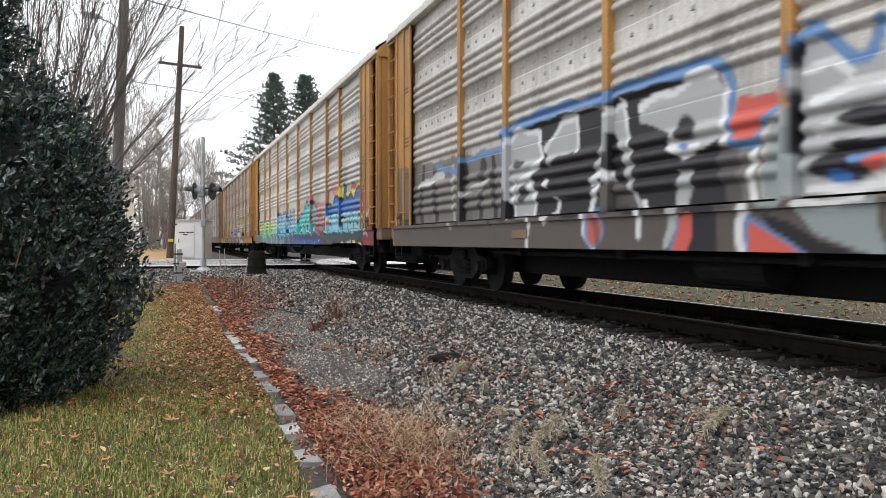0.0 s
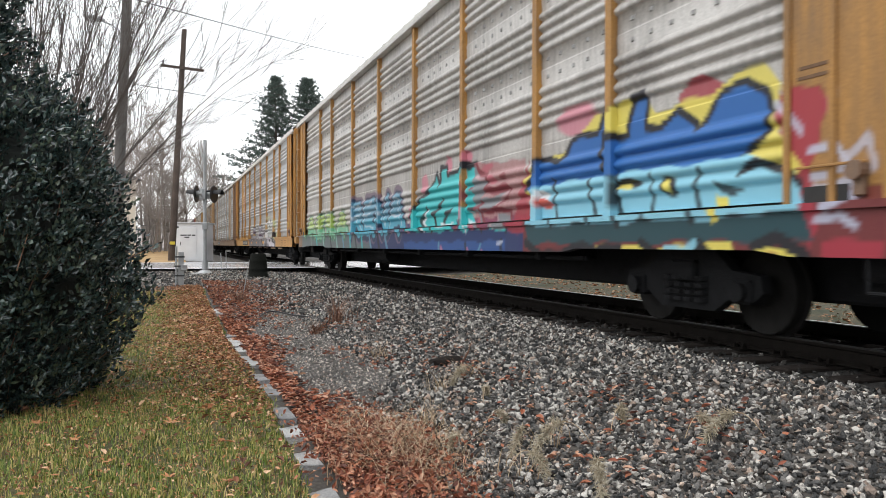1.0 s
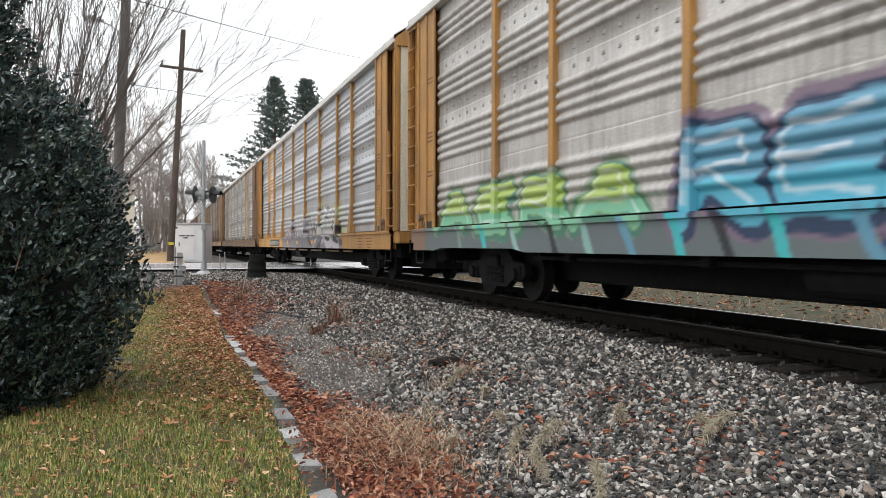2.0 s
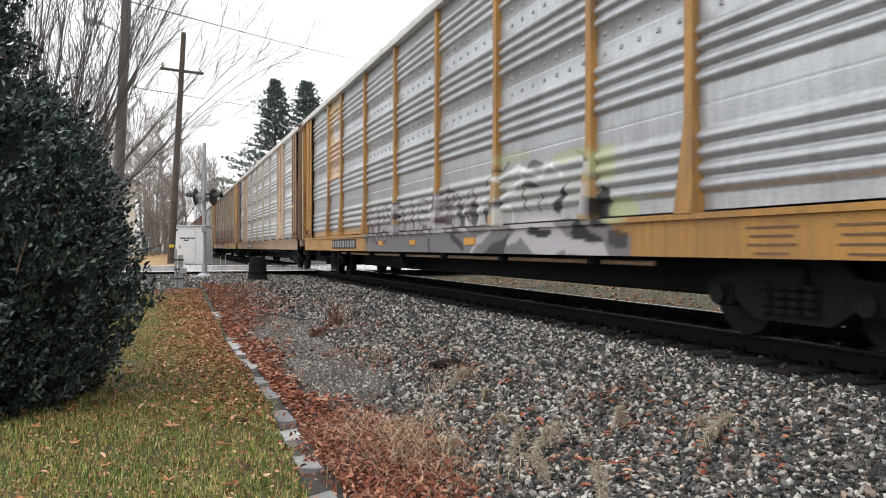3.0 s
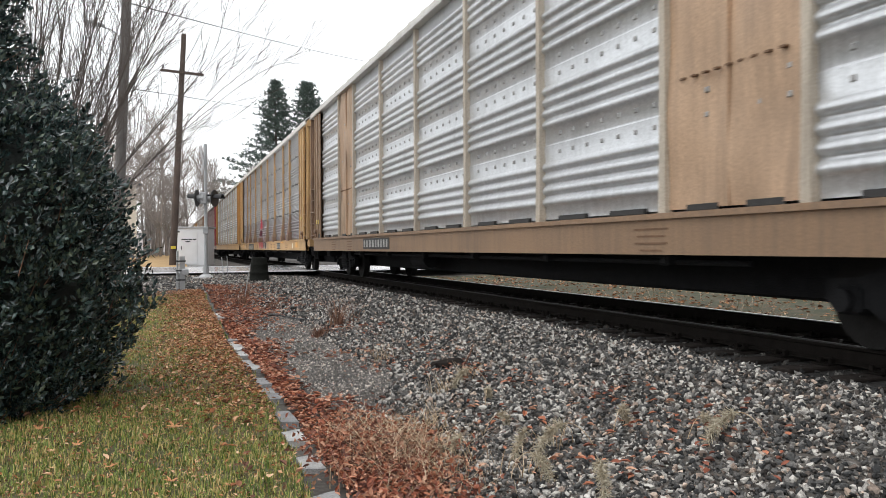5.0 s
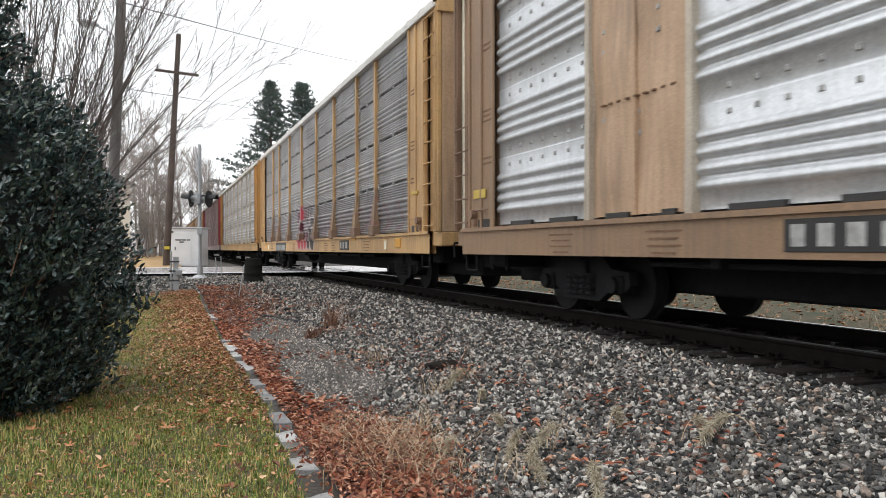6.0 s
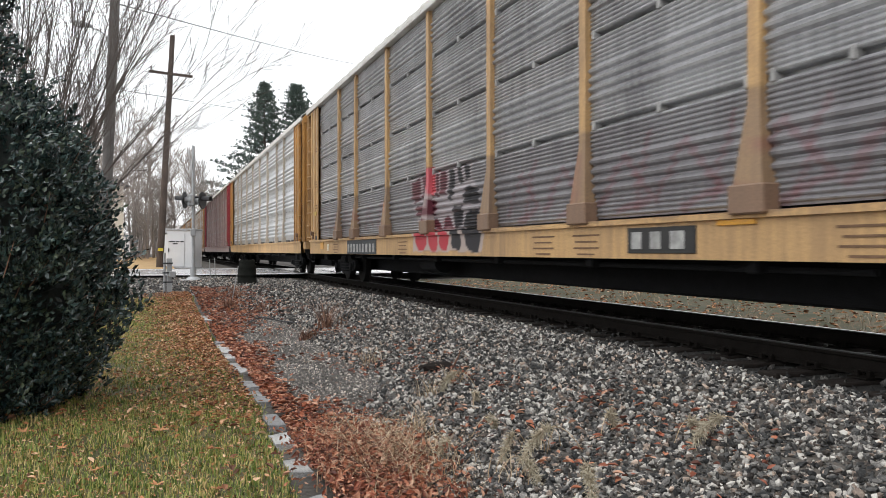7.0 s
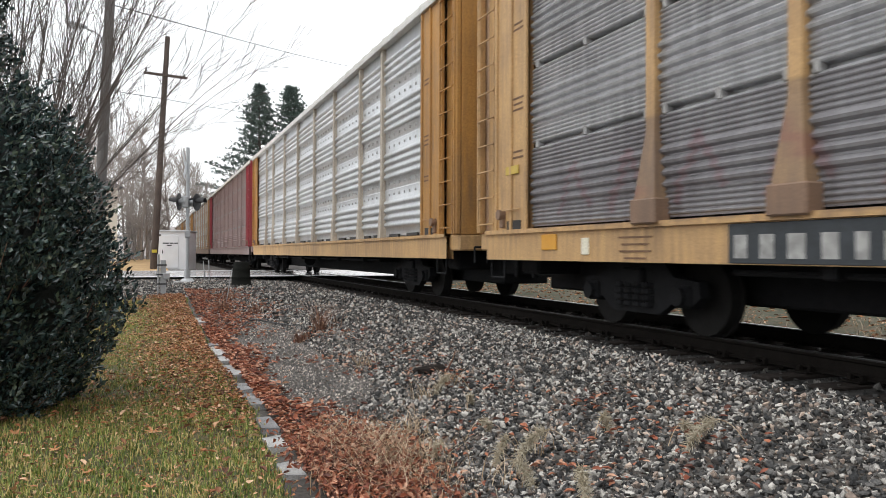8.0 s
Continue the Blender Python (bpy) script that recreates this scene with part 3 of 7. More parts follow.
def end_section(car, s, style):
    """Side plate, ladder bay, corner post and folding door at one end; s is -1 or 1."""
    plate, frame_mat, door = style["end"]
    lo, hi = SILL_HI + 0.02, EAVE - 0.02
    y_in, y_lad, y_out = 11.95 * s, 12.95 * s, BODY * s
    step = style.get("step", 0)
    ya, yb = sorted((y_in, y_lad))
    me = loft("side_plate", [(-FACE, hi), (-SIDE, hi), (-SIDE, lo), (-FACE, lo)], stations(ya, yb, step or 3), plate, True, step)
    ob = part_mesh("side_plate", me, car)
    if step:
        spray(me, style["paint"])
    for yy in (y_in + s * 0.03, y_in + s * 0.5, y_lad):
        bm = box(bmesh.new(), -SIDE - 0.035, -SIDE + 0.01, yy - 0.035, yy + 0.035, lo, hi, 0.012)
        part("stiffener", bm, plate, car)
    # dark slot above the sill, faded stencils, a hand brake fitting
    part("slot", box(bmesh.new(), -SIDE - 0.008, -SIDE + 0.01, min(s * 12.15, s * 12.6), max(s * 12.15, s * 12.6), lo + 0.02, lo + 0.15), M_PLATE, car)
    for z, wy in ((3.05, 0.34), (2.97, 0.28), (2.89, 0.32), (2.3, 0.3), (2.22, 0.34), (4.1, 0.26), (4.02, 0.3)):
        part("stencil", box(bmesh.new(), -SIDE - 0.006, -SIDE + 0.01, s * 12.25 - wy / 2, s * 12.25 + wy / 2, z - 0.014, z + 0.014), M_STENCIL, car)
    part("handhold", rod(bmesh.new(), (-SIDE - 0.05, s * 12.12, lo + 0.3), (-SIDE - 0.05, s * 12.8, lo + 0.3), 0.012, seg=6), frame_mat, car)
    bm = rod(bmesh.new(), (-SIDE - 0.1, s * 12.72, lo + 0.24), (-SIDE + 0.01, s * 12.72, lo + 0.24), 0.075, seg=12)
    box(bm, -SIDE - 0.05, -SIDE + 0.01, s * 12.72 - 0.05, s * 12.72 + 0.05, lo + 0.05, lo + 0.2, 0.01)
    part("roller", bm, M_BROWN, car, "worn brown roller fitting")
    # recessed ladder bay and corner post
    ya, yb = sorted((y_lad, y_out - s * 0.13))
    part("ladder_bay", box(bmesh.new(), -1.40, -1.34, ya, yb, lo, hi, 0.01), plate, car)
    ya, yb = sorted((y_out - s * 0.13, y_out))
    bm = box(bmesh.new(), -SIDE, -1.42, ya, yb, lo, hi, 0.02)
    box(bm, -SIDE - 0.03, -SIDE + 0.02, ya + 0.02, ya + 0.06, lo, hi)
    part("corner_post", bm, frame_mat, car)
    bm = bmesh.new()
    ya, yb = sorted((y_lad + s * 0.1, y_out - s * 0.14))
    for yy in (ya, yb):
        box(bm, -SIDE - 0.02, -SIDE + 0.03, yy - 0.015, yy + 0.015, lo, min(hi - 0.1, lo + 0.3 + 0.4 * style.get("rungs", 11)))
    for k in range(style.get("rungs", 11)):
        z = lo + 0.12 + k * 0.40
        rod(bm, (-SIDE - 0.035, ya - 0.04, z), (-SIDE - 0.035, yb + 0.04, z), 0.014, seg=6)
    part("ladder", bm, frame_mat, car, "steel rung ladder")
    bm = bmesh.new()
    for k in range(8):
        x0, x1 = -1.415 + k * 0.354, -1.415 + (k + 1) * 0.354 - 0.02
        out = y_out + s * 0.015 * (k % 2)
        box(bm, x0, x1, min(y_out - s * 0.2, out), max(y_out - s * 0.2, out), lo, hi - 0.05, 0.012)
    for x in (-1.12, -0.35, 0.35, 1.1):
        for z in np.arange(1.5, 5.2, 0.62):
            rod(bm, (x, y_out, z), (x, y_out + s * 0.04, z), 0.03, seg=6)
    part("end_door", bm, door, car, "folding end door")
    bm = bmesh.new()
    arc = [(-1.52, EAVE - 0.2), (-1.5, EAVE + 0.02), (-1.27, EAVE + 0.2), (-0.8, EAVE + 0.33), (0, EAVE + 0.38), (0.8, EAVE + 0.33), (1.27, EAVE + 0.2), (1.5, EAVE + 0.02), (1.52, EAVE - 0.2)]
    prism(bm, arc, min(y_out - s * 0.08, y_out + s * 0.05), max(y_out - s * 0.08, y_out + s * 0.05), lambda u, v, q: (u, q, v))
    part("roof_end", bm, frame_mat, car)
    bm = bmesh.new()
    box(bm, -1.45, 1.45, min(y_out - s * 0.5, y_out), max(y_out - s * 0.5, y_out), 0.92, SILL_HI + 0.02, 0.02)
    part("end_sill", bm, style["sill"], car)
    bm = bmesh.new()
    rod(bm, (0, s * 13.4, 0.86), (0, s * 14.1, 0.86), 0.1)
    box(bm, -0.16, 0.16, s * 14.08 - 0.12, s * 14.08 + 0.12, 0.7, 1.0, 0.04)
    rod(bm, (-1.25, s * 13.9, 0.98), (0.0, s * 13.95, 0.94), 0.018, seg=6)
    rod(bm, (-1.25, s * 13.9, 0.98), (-1.25, s * 13.92, 0.72), 0.018, seg=6)
    part("coupler", bm, M_UNDER, car, "grimy, shade-darkened knuckle coupler with lifting lever")
    pts = [Vector((-0.45, s * (13.75 + 0.12 * math.sin(q * 2)), 0.82 - 0.34 * math.sin(q * 3.14159))) for q in np.linspace(0, 1, 7)]
    bm = bmesh.new()
    for p, q in zip(pts[:-1], pts[1:]):
        rod(bm, p, q, 0.03, seg=6)
    part("air_hose", bm, M_UNDER, car)
    part("draft_gear", box(bmesh.new(), -0.42, 0.42, min(s * 13.3, s * 13.85), max(s * 13.3, s * 13.85), 0.5, 0.93, 0.03), M_UNDER, car)
    part("brake_rigging", box(bmesh.new(), -1.15, 1.15, min(s * 12.35, s * 12.9), max(s * 12.35, s * 12.9), 0.58, 0.93, 0.04), M_UNDER, car)
    # step below the sill
    bm = bmesh.new()
    for yy in (12.75 * s, 13.2 * s):
        rod(bm, (-SIDE + 0.03, yy, SILL_HI - 0.1), (-SIDE + 0.03, yy, 0.52), 0.015, seg=6)
    rod(bm, (-SIDE + 0.03, 12.75 * s, 0.52), (-SIDE + 0.03, 13.2 * s, 0.52), 0.015, seg=6)
    part("step", bm, M_UNDER, car)


def build_car(style, m):
    car = empty("covered_car_carrier", m, style["label"], "railway wagon", "cars of the train")
    step, layers = style.get("step", 0), style.get("paint", ())
    prof = side_profile(style["ribs"])
    section = np.stack([-FACE - prof[:, 0], prof[:, 1]], axis=1)
    panel_mat, post_mat, sill_mat = style["panel"], style["post"], style["sill"]
    for k, (a, b) in enumerate(zip(POSTS[:-1], POSTS[1:])):
        if k in style.get("patched", ()):
            wide = stations(a, b, 0.12)
            me = loft("panel", [(-FACE - 0.03, z) for z in np.arange(PANEL_LO, EAVE + 0.05, 0.1)], wide, M_TAN, smooth=True)
            co = np.empty(len(me.vertices) * 3, np.float32)
            me.vertices.foreach_get("co", co)
            co = co.reshape(-1, 3)
            co[:, 0] -= 0.026 * np.sin(co[:, 1] * 6.3 + 1.7 * co[:, 2]) + 0.012 * np.sin(co[:, 2] * 5 - co[:, 1] * 3)
            me.vertices.foreach_set("co", co.ravel())
            panel = part_mesh("panel", me, car, "buckled plain tan sheet")
            part("seam", box(bmesh.new(), -FACE - 0.066, -FACE - 0.02, (a + b) / 2 - 0.012, (a + b) / 2 + 0.012, PANEL_LO, EAVE - 0.1), M_TAN, panel)
            for y in np.arange(a + 0.25, b - 0.2, 0.17):
                part("stencil", box(bmesh.new(), -FACE - 0.07, -FACE - 0.02, y, y + 0.07, 2.53, 2.55), M_STENCIL, panel)
        else:
            me = loft("panel", section, stations(a, b, step or 3), panel_mat, step=step, smooth=style["ribs"] == "bands")
            if step:
                spray(me, layers)
            part_mesh("panel", me, car)
    # posts, some flaring to a foot
    w, fl = style.get("width", 0.065), style["flare"]
    for y in POSTS[1:-1]:
        zs = np.arange(PANEL_LO - 0.03, EAVE, 0.05 if step else 0.2)
        grow = np.clip((2.15 - zs) / 0.9, 0, 1)
        hw, out = w * (1 + (fl - 1) * grow), SIDE + 0.05 * (fl - 1) * grow
        rows = np.stack([np.stack([-FACE + 0 * zs, y - hw, zs], 1), np.stack([-out, y - hw, zs], 1), np.stack([-out, y + hw, zs], 1), np.stack([-FACE + 0 * zs, y + hw, zs], 1)], axis=1)
        i = np.arange(3)[None, :] + np.arange(len(zs) - 1)[:, None] * 4
        fcs = np.stack([i, i + 4, i + 5, i + 1], axis=-1).reshape(-1, 4)
        me = quads_mesh("post", rows.reshape(-1, 3), fcs, post_mat)
        if step:
            spray(me, layers)
        post = part_mesh("post", me, car)
        if fl > 2.5:
            # bracket in darker brown, which also paints the shade on the inward-leaning foot
            bm = box(bmesh.new(), -SIDE - 0.05 * (fl - 1) - 0.012, -FACE, y - w * fl - 0.012, y + w * fl + 0.012, PANEL_LO - 0.06, PANEL_LO + 0.2, 0.015)
            part("post_foot", bm, M_BROWN, post, "rusty brown foot bracket, its shade put into the colour")
    if style.get("slots"):
        for a, b in zip(POSTS[:-1], POSTS[1:]):
            for u in (0.14, 0.58):
                y0 = a + (b - a) * u
                part("vent_slot", box(bmesh.new(), -FACE - 0.05, -FACE, y0, y0 + (b - a) * 0.24, PANEL_LO - 0.02, PANEL_LO + 0.04), M_PLATE, car)
    if style["ribs"] == "dense":
        bm = bmesh.new()
        for seam in (2.34, 3.42, 4.50):
            for a, b in zip(POSTS[:-1], POSTS[1:]):
                for y in (a + 0.16, (a + b) / 2, b - 0.16):
                    box(bm, -FACE - 0.04, -FACE + 0.08, y - 0.03, y + 0.03, seam - 0.045, seam + 0.07, 0.01)
        tagged(part("seam_clips", bm, M_BOLT, car), kind="stuff")
    # bolts along the flat bands
    bm = bmesh.new()
    rows = (2.14, 2.38, 3.18, 3.42, 4.22, 4.46)[2 if step else 0:] if style["ribs"] == "bands" else ()
    if rows:
        pv, pf = [], []
        for a, b in zip(POSTS[:-1], POSTS[1:]):
            for y in np.arange(a + 0.25, b - 0.15, 0.36):
                for z in rows:
                    n0 = len(pv)
                    x0, x1 = -FACE, -FACE - 0.022
                    pv += [(x0, y - 0.03, z - 0.03), (x0, y + 0.03, z - 0.03), (x0, y + 0.03, z + 0.03), (x0, y - 0.03, z + 0.03),
                           (x1, y - 0.02, z - 0.02), (x1, y + 0.02, z - 0.02), (x1, y + 0.02, z + 0.02), (x1, y - 0.02, z + 0.02)]
                    pf += [(n0 + q, n0 + (q + 1) % 4, n0 + 4 + (q + 1) % 4, n0 + 4 + q) for q in range(4)] + [(n0 + 4, n0 + 5, n0 + 6, n0 + 7)]
        tagged(part_mesh("bolts", quads_mesh("bolts", pv, pf, M_BOLT), car), kind="stuff")
    bm.free()
    # side sill on both sides, top flange
    notch = style.get("notch", 0.0)
    ys = stations(-13.3, 13.3, step or 0.35)
    me = loft("side_sill", [(-1.40, SILL_HI), (-SIDE - 0.01, SILL_HI), (-SIDE - 0.01, SILL_LO), (-1.40, SILL_LO)], ys, sill_mat, True, step)
    co = np.empty(len(me.vertices) * 3, np.float32)
    me.vertices.foreach_get("co", co)
    co = co.reshape(-1, 3)
    up = notch * np.clip((np.abs(co[:, 1]) - 8.0) / 0.4, 0, 1) * np.clip((12.0 - np.abs(co[:, 1])) / 0.4, 0, 1)
    u = (SILL_HI - co[:, 2]) / (SILL_HI - SILL_LO)
    co[:, 2] += up * np.clip(u, 0, 1)
    me.vertices.foreach_set("co", co.ravel())
    if step:
        spray(me, layers)
    part_mesh("side_sill", me, car)
    part("side_sill", box(bmesh.new(), 1.38, SIDE, -13.3, 13.3, SILL_LO, SILL_HI, 0.02), sill_mat, car)
    me = loft("sill_flange", [(-1.40, SILL_HI + 0.04), (-SIDE - 0.05, SILL_HI + 0.04), (-SIDE - 0.05, SILL_HI - 0.02), (-1.40, SILL_HI - 0.02)], ys, sill_mat, True, step)
    if step:
        spray(me, layers)
    part_mesh("sill_flange", me, car)
    # number plates on the sill: unreadable marks become plain bars
    for y0, y1, bars, tall in style.get("plates", ()):
        z0, z1 = (SILL_LO + 0.01, SILL_HI - 0.03) if tall else (0.84, 1.11)
        plate = part("number_plate", box(bmesh.new(), -SIDE - 0.022, -SIDE, y0, y1, z0, z1, 0.004), M_PLATE_BLUE if tall else M_PLATE, car, "dark plate with white marks")
        u, size = y1 - 0.08, (y1 - y0 - 0.16) / (sum(bars) * 1.0 + 0.055 * (len(bars) - 1))
        for wbar in bars:
            part("mark", box(bmesh.new(), -SIDE - 0.026, -SIDE - 0.018, u - wbar * size * 0.72, u, z0 + 0.045, z1 - (0.1 if tall else 0.045)), M_MARK, plate)
            u -= (wbar + 0.055) * size
    for y, z, wy, hz, mt in style.get("tags", ()):
        card = part("placard", box(bmesh.new(), -SIDE - 0.03, -SIDE - 0.012, y - wy / 2, y + wy / 2, z - hz / 2, z + hz / 2, 0.004), mt, car)
        if mt is M_NOTICE and hz > 0.15:
            for k in range(4):
                part("printed_line", box(bmesh.new(), -SIDE - 0.034, -SIDE - 0.028, y - wy * 0.36, y + wy * (0.36 - 0.08 * (k % 2)), z + hz * (0.3 - 0.2 * k) - 0.008, z + hz * (0.3 - 0.2 * k) + 0.008), M_STENCIL, card)
    for y0 in style.get("lettering", ()):
        for k, wy in enumerate((0.62, 0.5, 0.58, 0.4)):
            part("stencil", box(bmesh.new(), -SIDE - 0.016, -SIDE, y0 - wy / 2, y0 + wy / 2, 1.04 - k * 0.075, 1.06 - k * 0.075), M_STENCIL, car)
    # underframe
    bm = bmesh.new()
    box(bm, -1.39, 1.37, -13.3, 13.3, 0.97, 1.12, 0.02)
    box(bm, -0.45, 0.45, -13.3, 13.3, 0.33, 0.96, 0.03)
    part("underframe", bm, M_UNDER, car, "grimy black steel underframe, under-car shade put into its colour")
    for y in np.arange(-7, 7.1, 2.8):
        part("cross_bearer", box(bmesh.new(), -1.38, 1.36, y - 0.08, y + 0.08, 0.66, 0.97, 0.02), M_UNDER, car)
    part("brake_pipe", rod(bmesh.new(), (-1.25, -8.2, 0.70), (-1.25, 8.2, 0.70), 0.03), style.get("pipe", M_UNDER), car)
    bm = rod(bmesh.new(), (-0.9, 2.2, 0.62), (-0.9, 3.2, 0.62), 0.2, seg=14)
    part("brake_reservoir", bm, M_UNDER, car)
    # far side and roof
    part("far_side", box(bmesh.new(), 1.40, 1.48, -13.7, 13.7, SILL_HI, EAVE, 0.01), panel_mat, car)
    for y in POSTS:
        part("post", box(bmesh.new(), 1.46, SIDE, y - 0.06, y + 0.06, SILL_HI, EAVE), post_mat, car)
    arc = [(-1.40, EAVE - 0.03), (-1.57, EAVE - 0.05), (-1.56, EAVE + 0.05), (-1.3, EAVE + 0.23), (-0.8, EAVE + 0.37), (0, EAVE + 0.42), (0.8, EAVE + 0.37), (1.3, EAVE + 0.23), (1.56, EAVE + 0.05), (1.57, EAVE - 0.05), (1.40, EAVE - 0.03)]
    ys = []
    for y in np.arange(-13.6, 13.61, 0.85):
        ys += [y - 0.04, y - 0.03, y + 0.03, y + 0.04]
    me = loft("roof", arc, ys, M_ROOF)
    co = np.empty(len(me.vertices) * 3, np.float32)
    me.vertices.foreach_get("co", co)
    co = co.reshape(-1, 3)
    rib = np.abs((co[:, 1] + 13.6 + 0.425) % 0.85 - 0.425) < 0.035
    co[:, 2] += 0.03 * rib
    me.vertices.foreach_set("co", co.ravel())
    part_mesh("roof", me, car, "pale arched sheet-metal roof with seams")
    part("eave_rail", box(bmesh.new(), -1.585, -1.40, -13.7, 13.7, EAVE - 0.12, EAVE - 0.04, 0.012), post_mat if style.get("eave") else M_ROOF, car)
    for s in (-1, 1):
        end_section(car, s, style)
    wheels = []
    for y in (-10.05, 10.05):
        wheels += build_truck(car, y)[1]
    return car, wheels


M_BOLT = mat("grey_bolt_heads", tri((0.33, 0.325, 0.32)), rough=0.6, bump=0)
M_STENCIL = mat("faded_stencil_paint", tri((0.16, 0.09, 0.05)), rough=0.8, bump=0)
M_PLATE = mat("black_plate", tri((0.02, 0.02, 0.02)), rough=0.6, bump=0)
M_PLATE_BLUE = mat("blue_black_plate_paint", tri((0.03, 0.036, 0.042)), rough=0.6, bump=0)
M_MARK = mat("worn_white_marking", tri((0.34, 0.34, 0.33), 0.45), 6, 14, rough=0.7, bump=0)
M_REFLECT = mat("orange_yellow_reflector", tri((0.62, 0.3, 0.03), 0.1), rough=0.4, bump=0)
M_NOTICE = mat("yellow_notice", tri((0.5, 0.36, 0.07), 0.2), rough=0.6, bump=0)

SILVER, MIST, GRIME, INK = (0.4, 0.41, 0.42), (0.72, 0.72, 0.73), (0.09, 0.085, 0.083), (0.016, 0.015, 0.02)
DUSTY_BLUE, CORAL, SLATE, CRIMSON = (0.12, 0.24, 0.46), (0.58, 0.11, 0.085), (0.27, 0.31, 0.32), (0.36, 0.04, 0.06)
TEAL_SHADED, DEEP_BLUE, LAVENDER, ASH = (0.025, 0.07, 0.085), (0.03, 0.085, 0.26), (0.52, 0.56, 0.7), (0.18, 0.17, 0.18)
LICHEN, WINE, ROSE, ROSE_RED, SCARLET = (0.44, 0.46, 0.26), (0.1, 0.02, 0.032), (0.4, 0.36, 0.38), (0.5, 0.1, 0.12), (0.42, 0.035, 0.05)


def fill(p, colour, strength, *corners):
    p.append(("poly", corners, colour, strength))


def stroke(p, colour, strength, radius, *points):
    p.append(("line", points, radius, colour, strength))


def silver_letters():
    p = []
    fill(p, GRIME, .8, (13.24, 2.48), (7.52, 2.33), (7.3, 1.11), (13.24, 1.22))
    stroke(p, INK, .9, 0.101, (11.38, 2.33), (11.5, 1.31))
    stroke(p, INK, .9, 0.113, (10.67, 2.26), (10.57, 1.33))
    stroke(p, INK, .9, 0.104, (8.99, 2.12), (9.13, 1.24))
    stroke(p, INK, .9, 0.113, (8.22, 2.14), (8.34, 1.32))
    stroke(p, INK, .9, 0.094, (7.79, 2.15), (7.7, 1.21))
    stroke(p, SILVER, .8, 0.076, (9.65, 2.18), (9.56, 1.17))
    stroke(p, MIST, .7, 0.073, (11.57, 2.0), (10.18, 2.12))
    stroke(p, MIST, .6, 0.050, (9.13, 1.69), (7.98, 1.85))
    stroke(p, DUSTY_BLUE, .9, 0.052, (10.67, 2.32), (9.56, 2.14), (9.22, 2.26), (8.22, 2.31), (7.52, 2.29))
    fill(p, INK, 1, (7.46, 2.44), (6.5, 2.53), (5.32, 2.53), (4.48, 2.48), (3.65, 2.55), (2.42, 2.53), (2.29, 2.07), (2.34, 1.75), (2.11, 1.72), (2.1, 1.19), (7.3, 1.18))
    fill(p, GRIME, .85, (2.34, 1.75), (1.78, 1.74), (1.81, 1.19), (2.34, 1.2))
    stroke(p, DUSTY_BLUE, 1, 0.081, (7.43, 1.98), (7.41, 2.5), (6.5, 2.6), (5.17, 2.62))
    stroke(p, DUSTY_BLUE, 1, 0.064, (5.17, 2.61), (4.45, 2.56), (3.65, 2.61), (2.68, 2.58), (2.33, 2.53), (2.2, 2.31), (2.2, 1.84))
    fill(p, SILVER, 1, (7.41, 2.4), (6.7, 2.48), (6.09, 2.37), (6.12, 1.95), (6.36, 1.75), (6.21, 1.52), (6.32, 1.22), (6.93, 1.22), (7.3, 1.72))
    p.append(("blob", 6.81, 2.0, 0.20, 0.07, INK, .95))
    p.append(("blob", 6.65, 1.55, 0.17, 0.17, INK, .95))
    stroke(p, WHITE, .9, 0.047, (7.37, 2.36), (6.73, 2.48), (6.14, 2.38), (6.11, 2.06), (6.39, 1.81), (6.85, 1.75))
    stroke(p, WHITE, .9, 0.047, (6.99, 1.76), (6.99, 1.23))
    stroke(p, WHITE, .9, 0.050, (6.46, 1.7), (6.26, 1.49), (6.32, 1.19), (6.35, 0.77))
    fill(p, SILVER, 1, (6.0, 2.16), (5.55, 2.4), (5.11, 2.46), (5.08, 2.02), (5.55, 1.99), (5.88, 1.89))
    stroke(p, WHITE, .9, 0.043, (6.0, 2.14), (5.55, 2.4), (5.11, 2.46), (5.08, 2.01))
    stroke(p, WHITE, .9, 0.054, (5.96, 1.67), (5.6, 1.49), (5.63, 1.27), (5.86, 1.16))
    fill(p, INK, 1, (4.8, 2.02), (5.32, 1.86), (5.76, 1.75), (5.88, 1.51), (5.47, 1.45), (4.71, 1.54))
    fill(p, SILVER, 1, (4.54, 1.94), (4.45, 2.4), (4.08, 2.43), (3.97, 2.39), (3.59, 1.29), (3.77, 1.26), (4.16, 2.09), (4.27, 2.13), (4.45, 1.73), (4.67, 1.61))
    stroke(p, WHITE, 1, 0.051, (4.01, 2.43), (3.89, 2.0), (3.73, 1.54), (3.59, 1.18), (3.55, 0.92))
    stroke(p, WHITE, .9, 0.038, (4.45, 2.36), (4.08, 2.42))
    fill(p, GRIME, 1, (4.58, 1.5), (4.22, 1.59), (3.87, 1.46), (3.77, 1.28), (4.4, 1.24))
    stroke(p, WHITE, .95, 0.054, (4.74, 1.6), (4.48, 1.67), (4.2, 1.63))
    stroke(p, WHITE, .95, 0.062, (4.58, 1.54), (4.74, 1.19), (4.74, 0.98), (4.53, 0.79))
    p.append(("blob", 4.53, 1.02, 0.25, 0.27, DUSTY_BLUE, 1))
    p.append(("blob", 4.53, 1.02, 0.18, 0.22, CORAL, 1))
    fill(p, INK, 1, (3.99, 2.39), (3.76, 2.37), (3.65, 2.14), (3.33, 1.99), (3.15, 1.38), (3.73, 1.34))
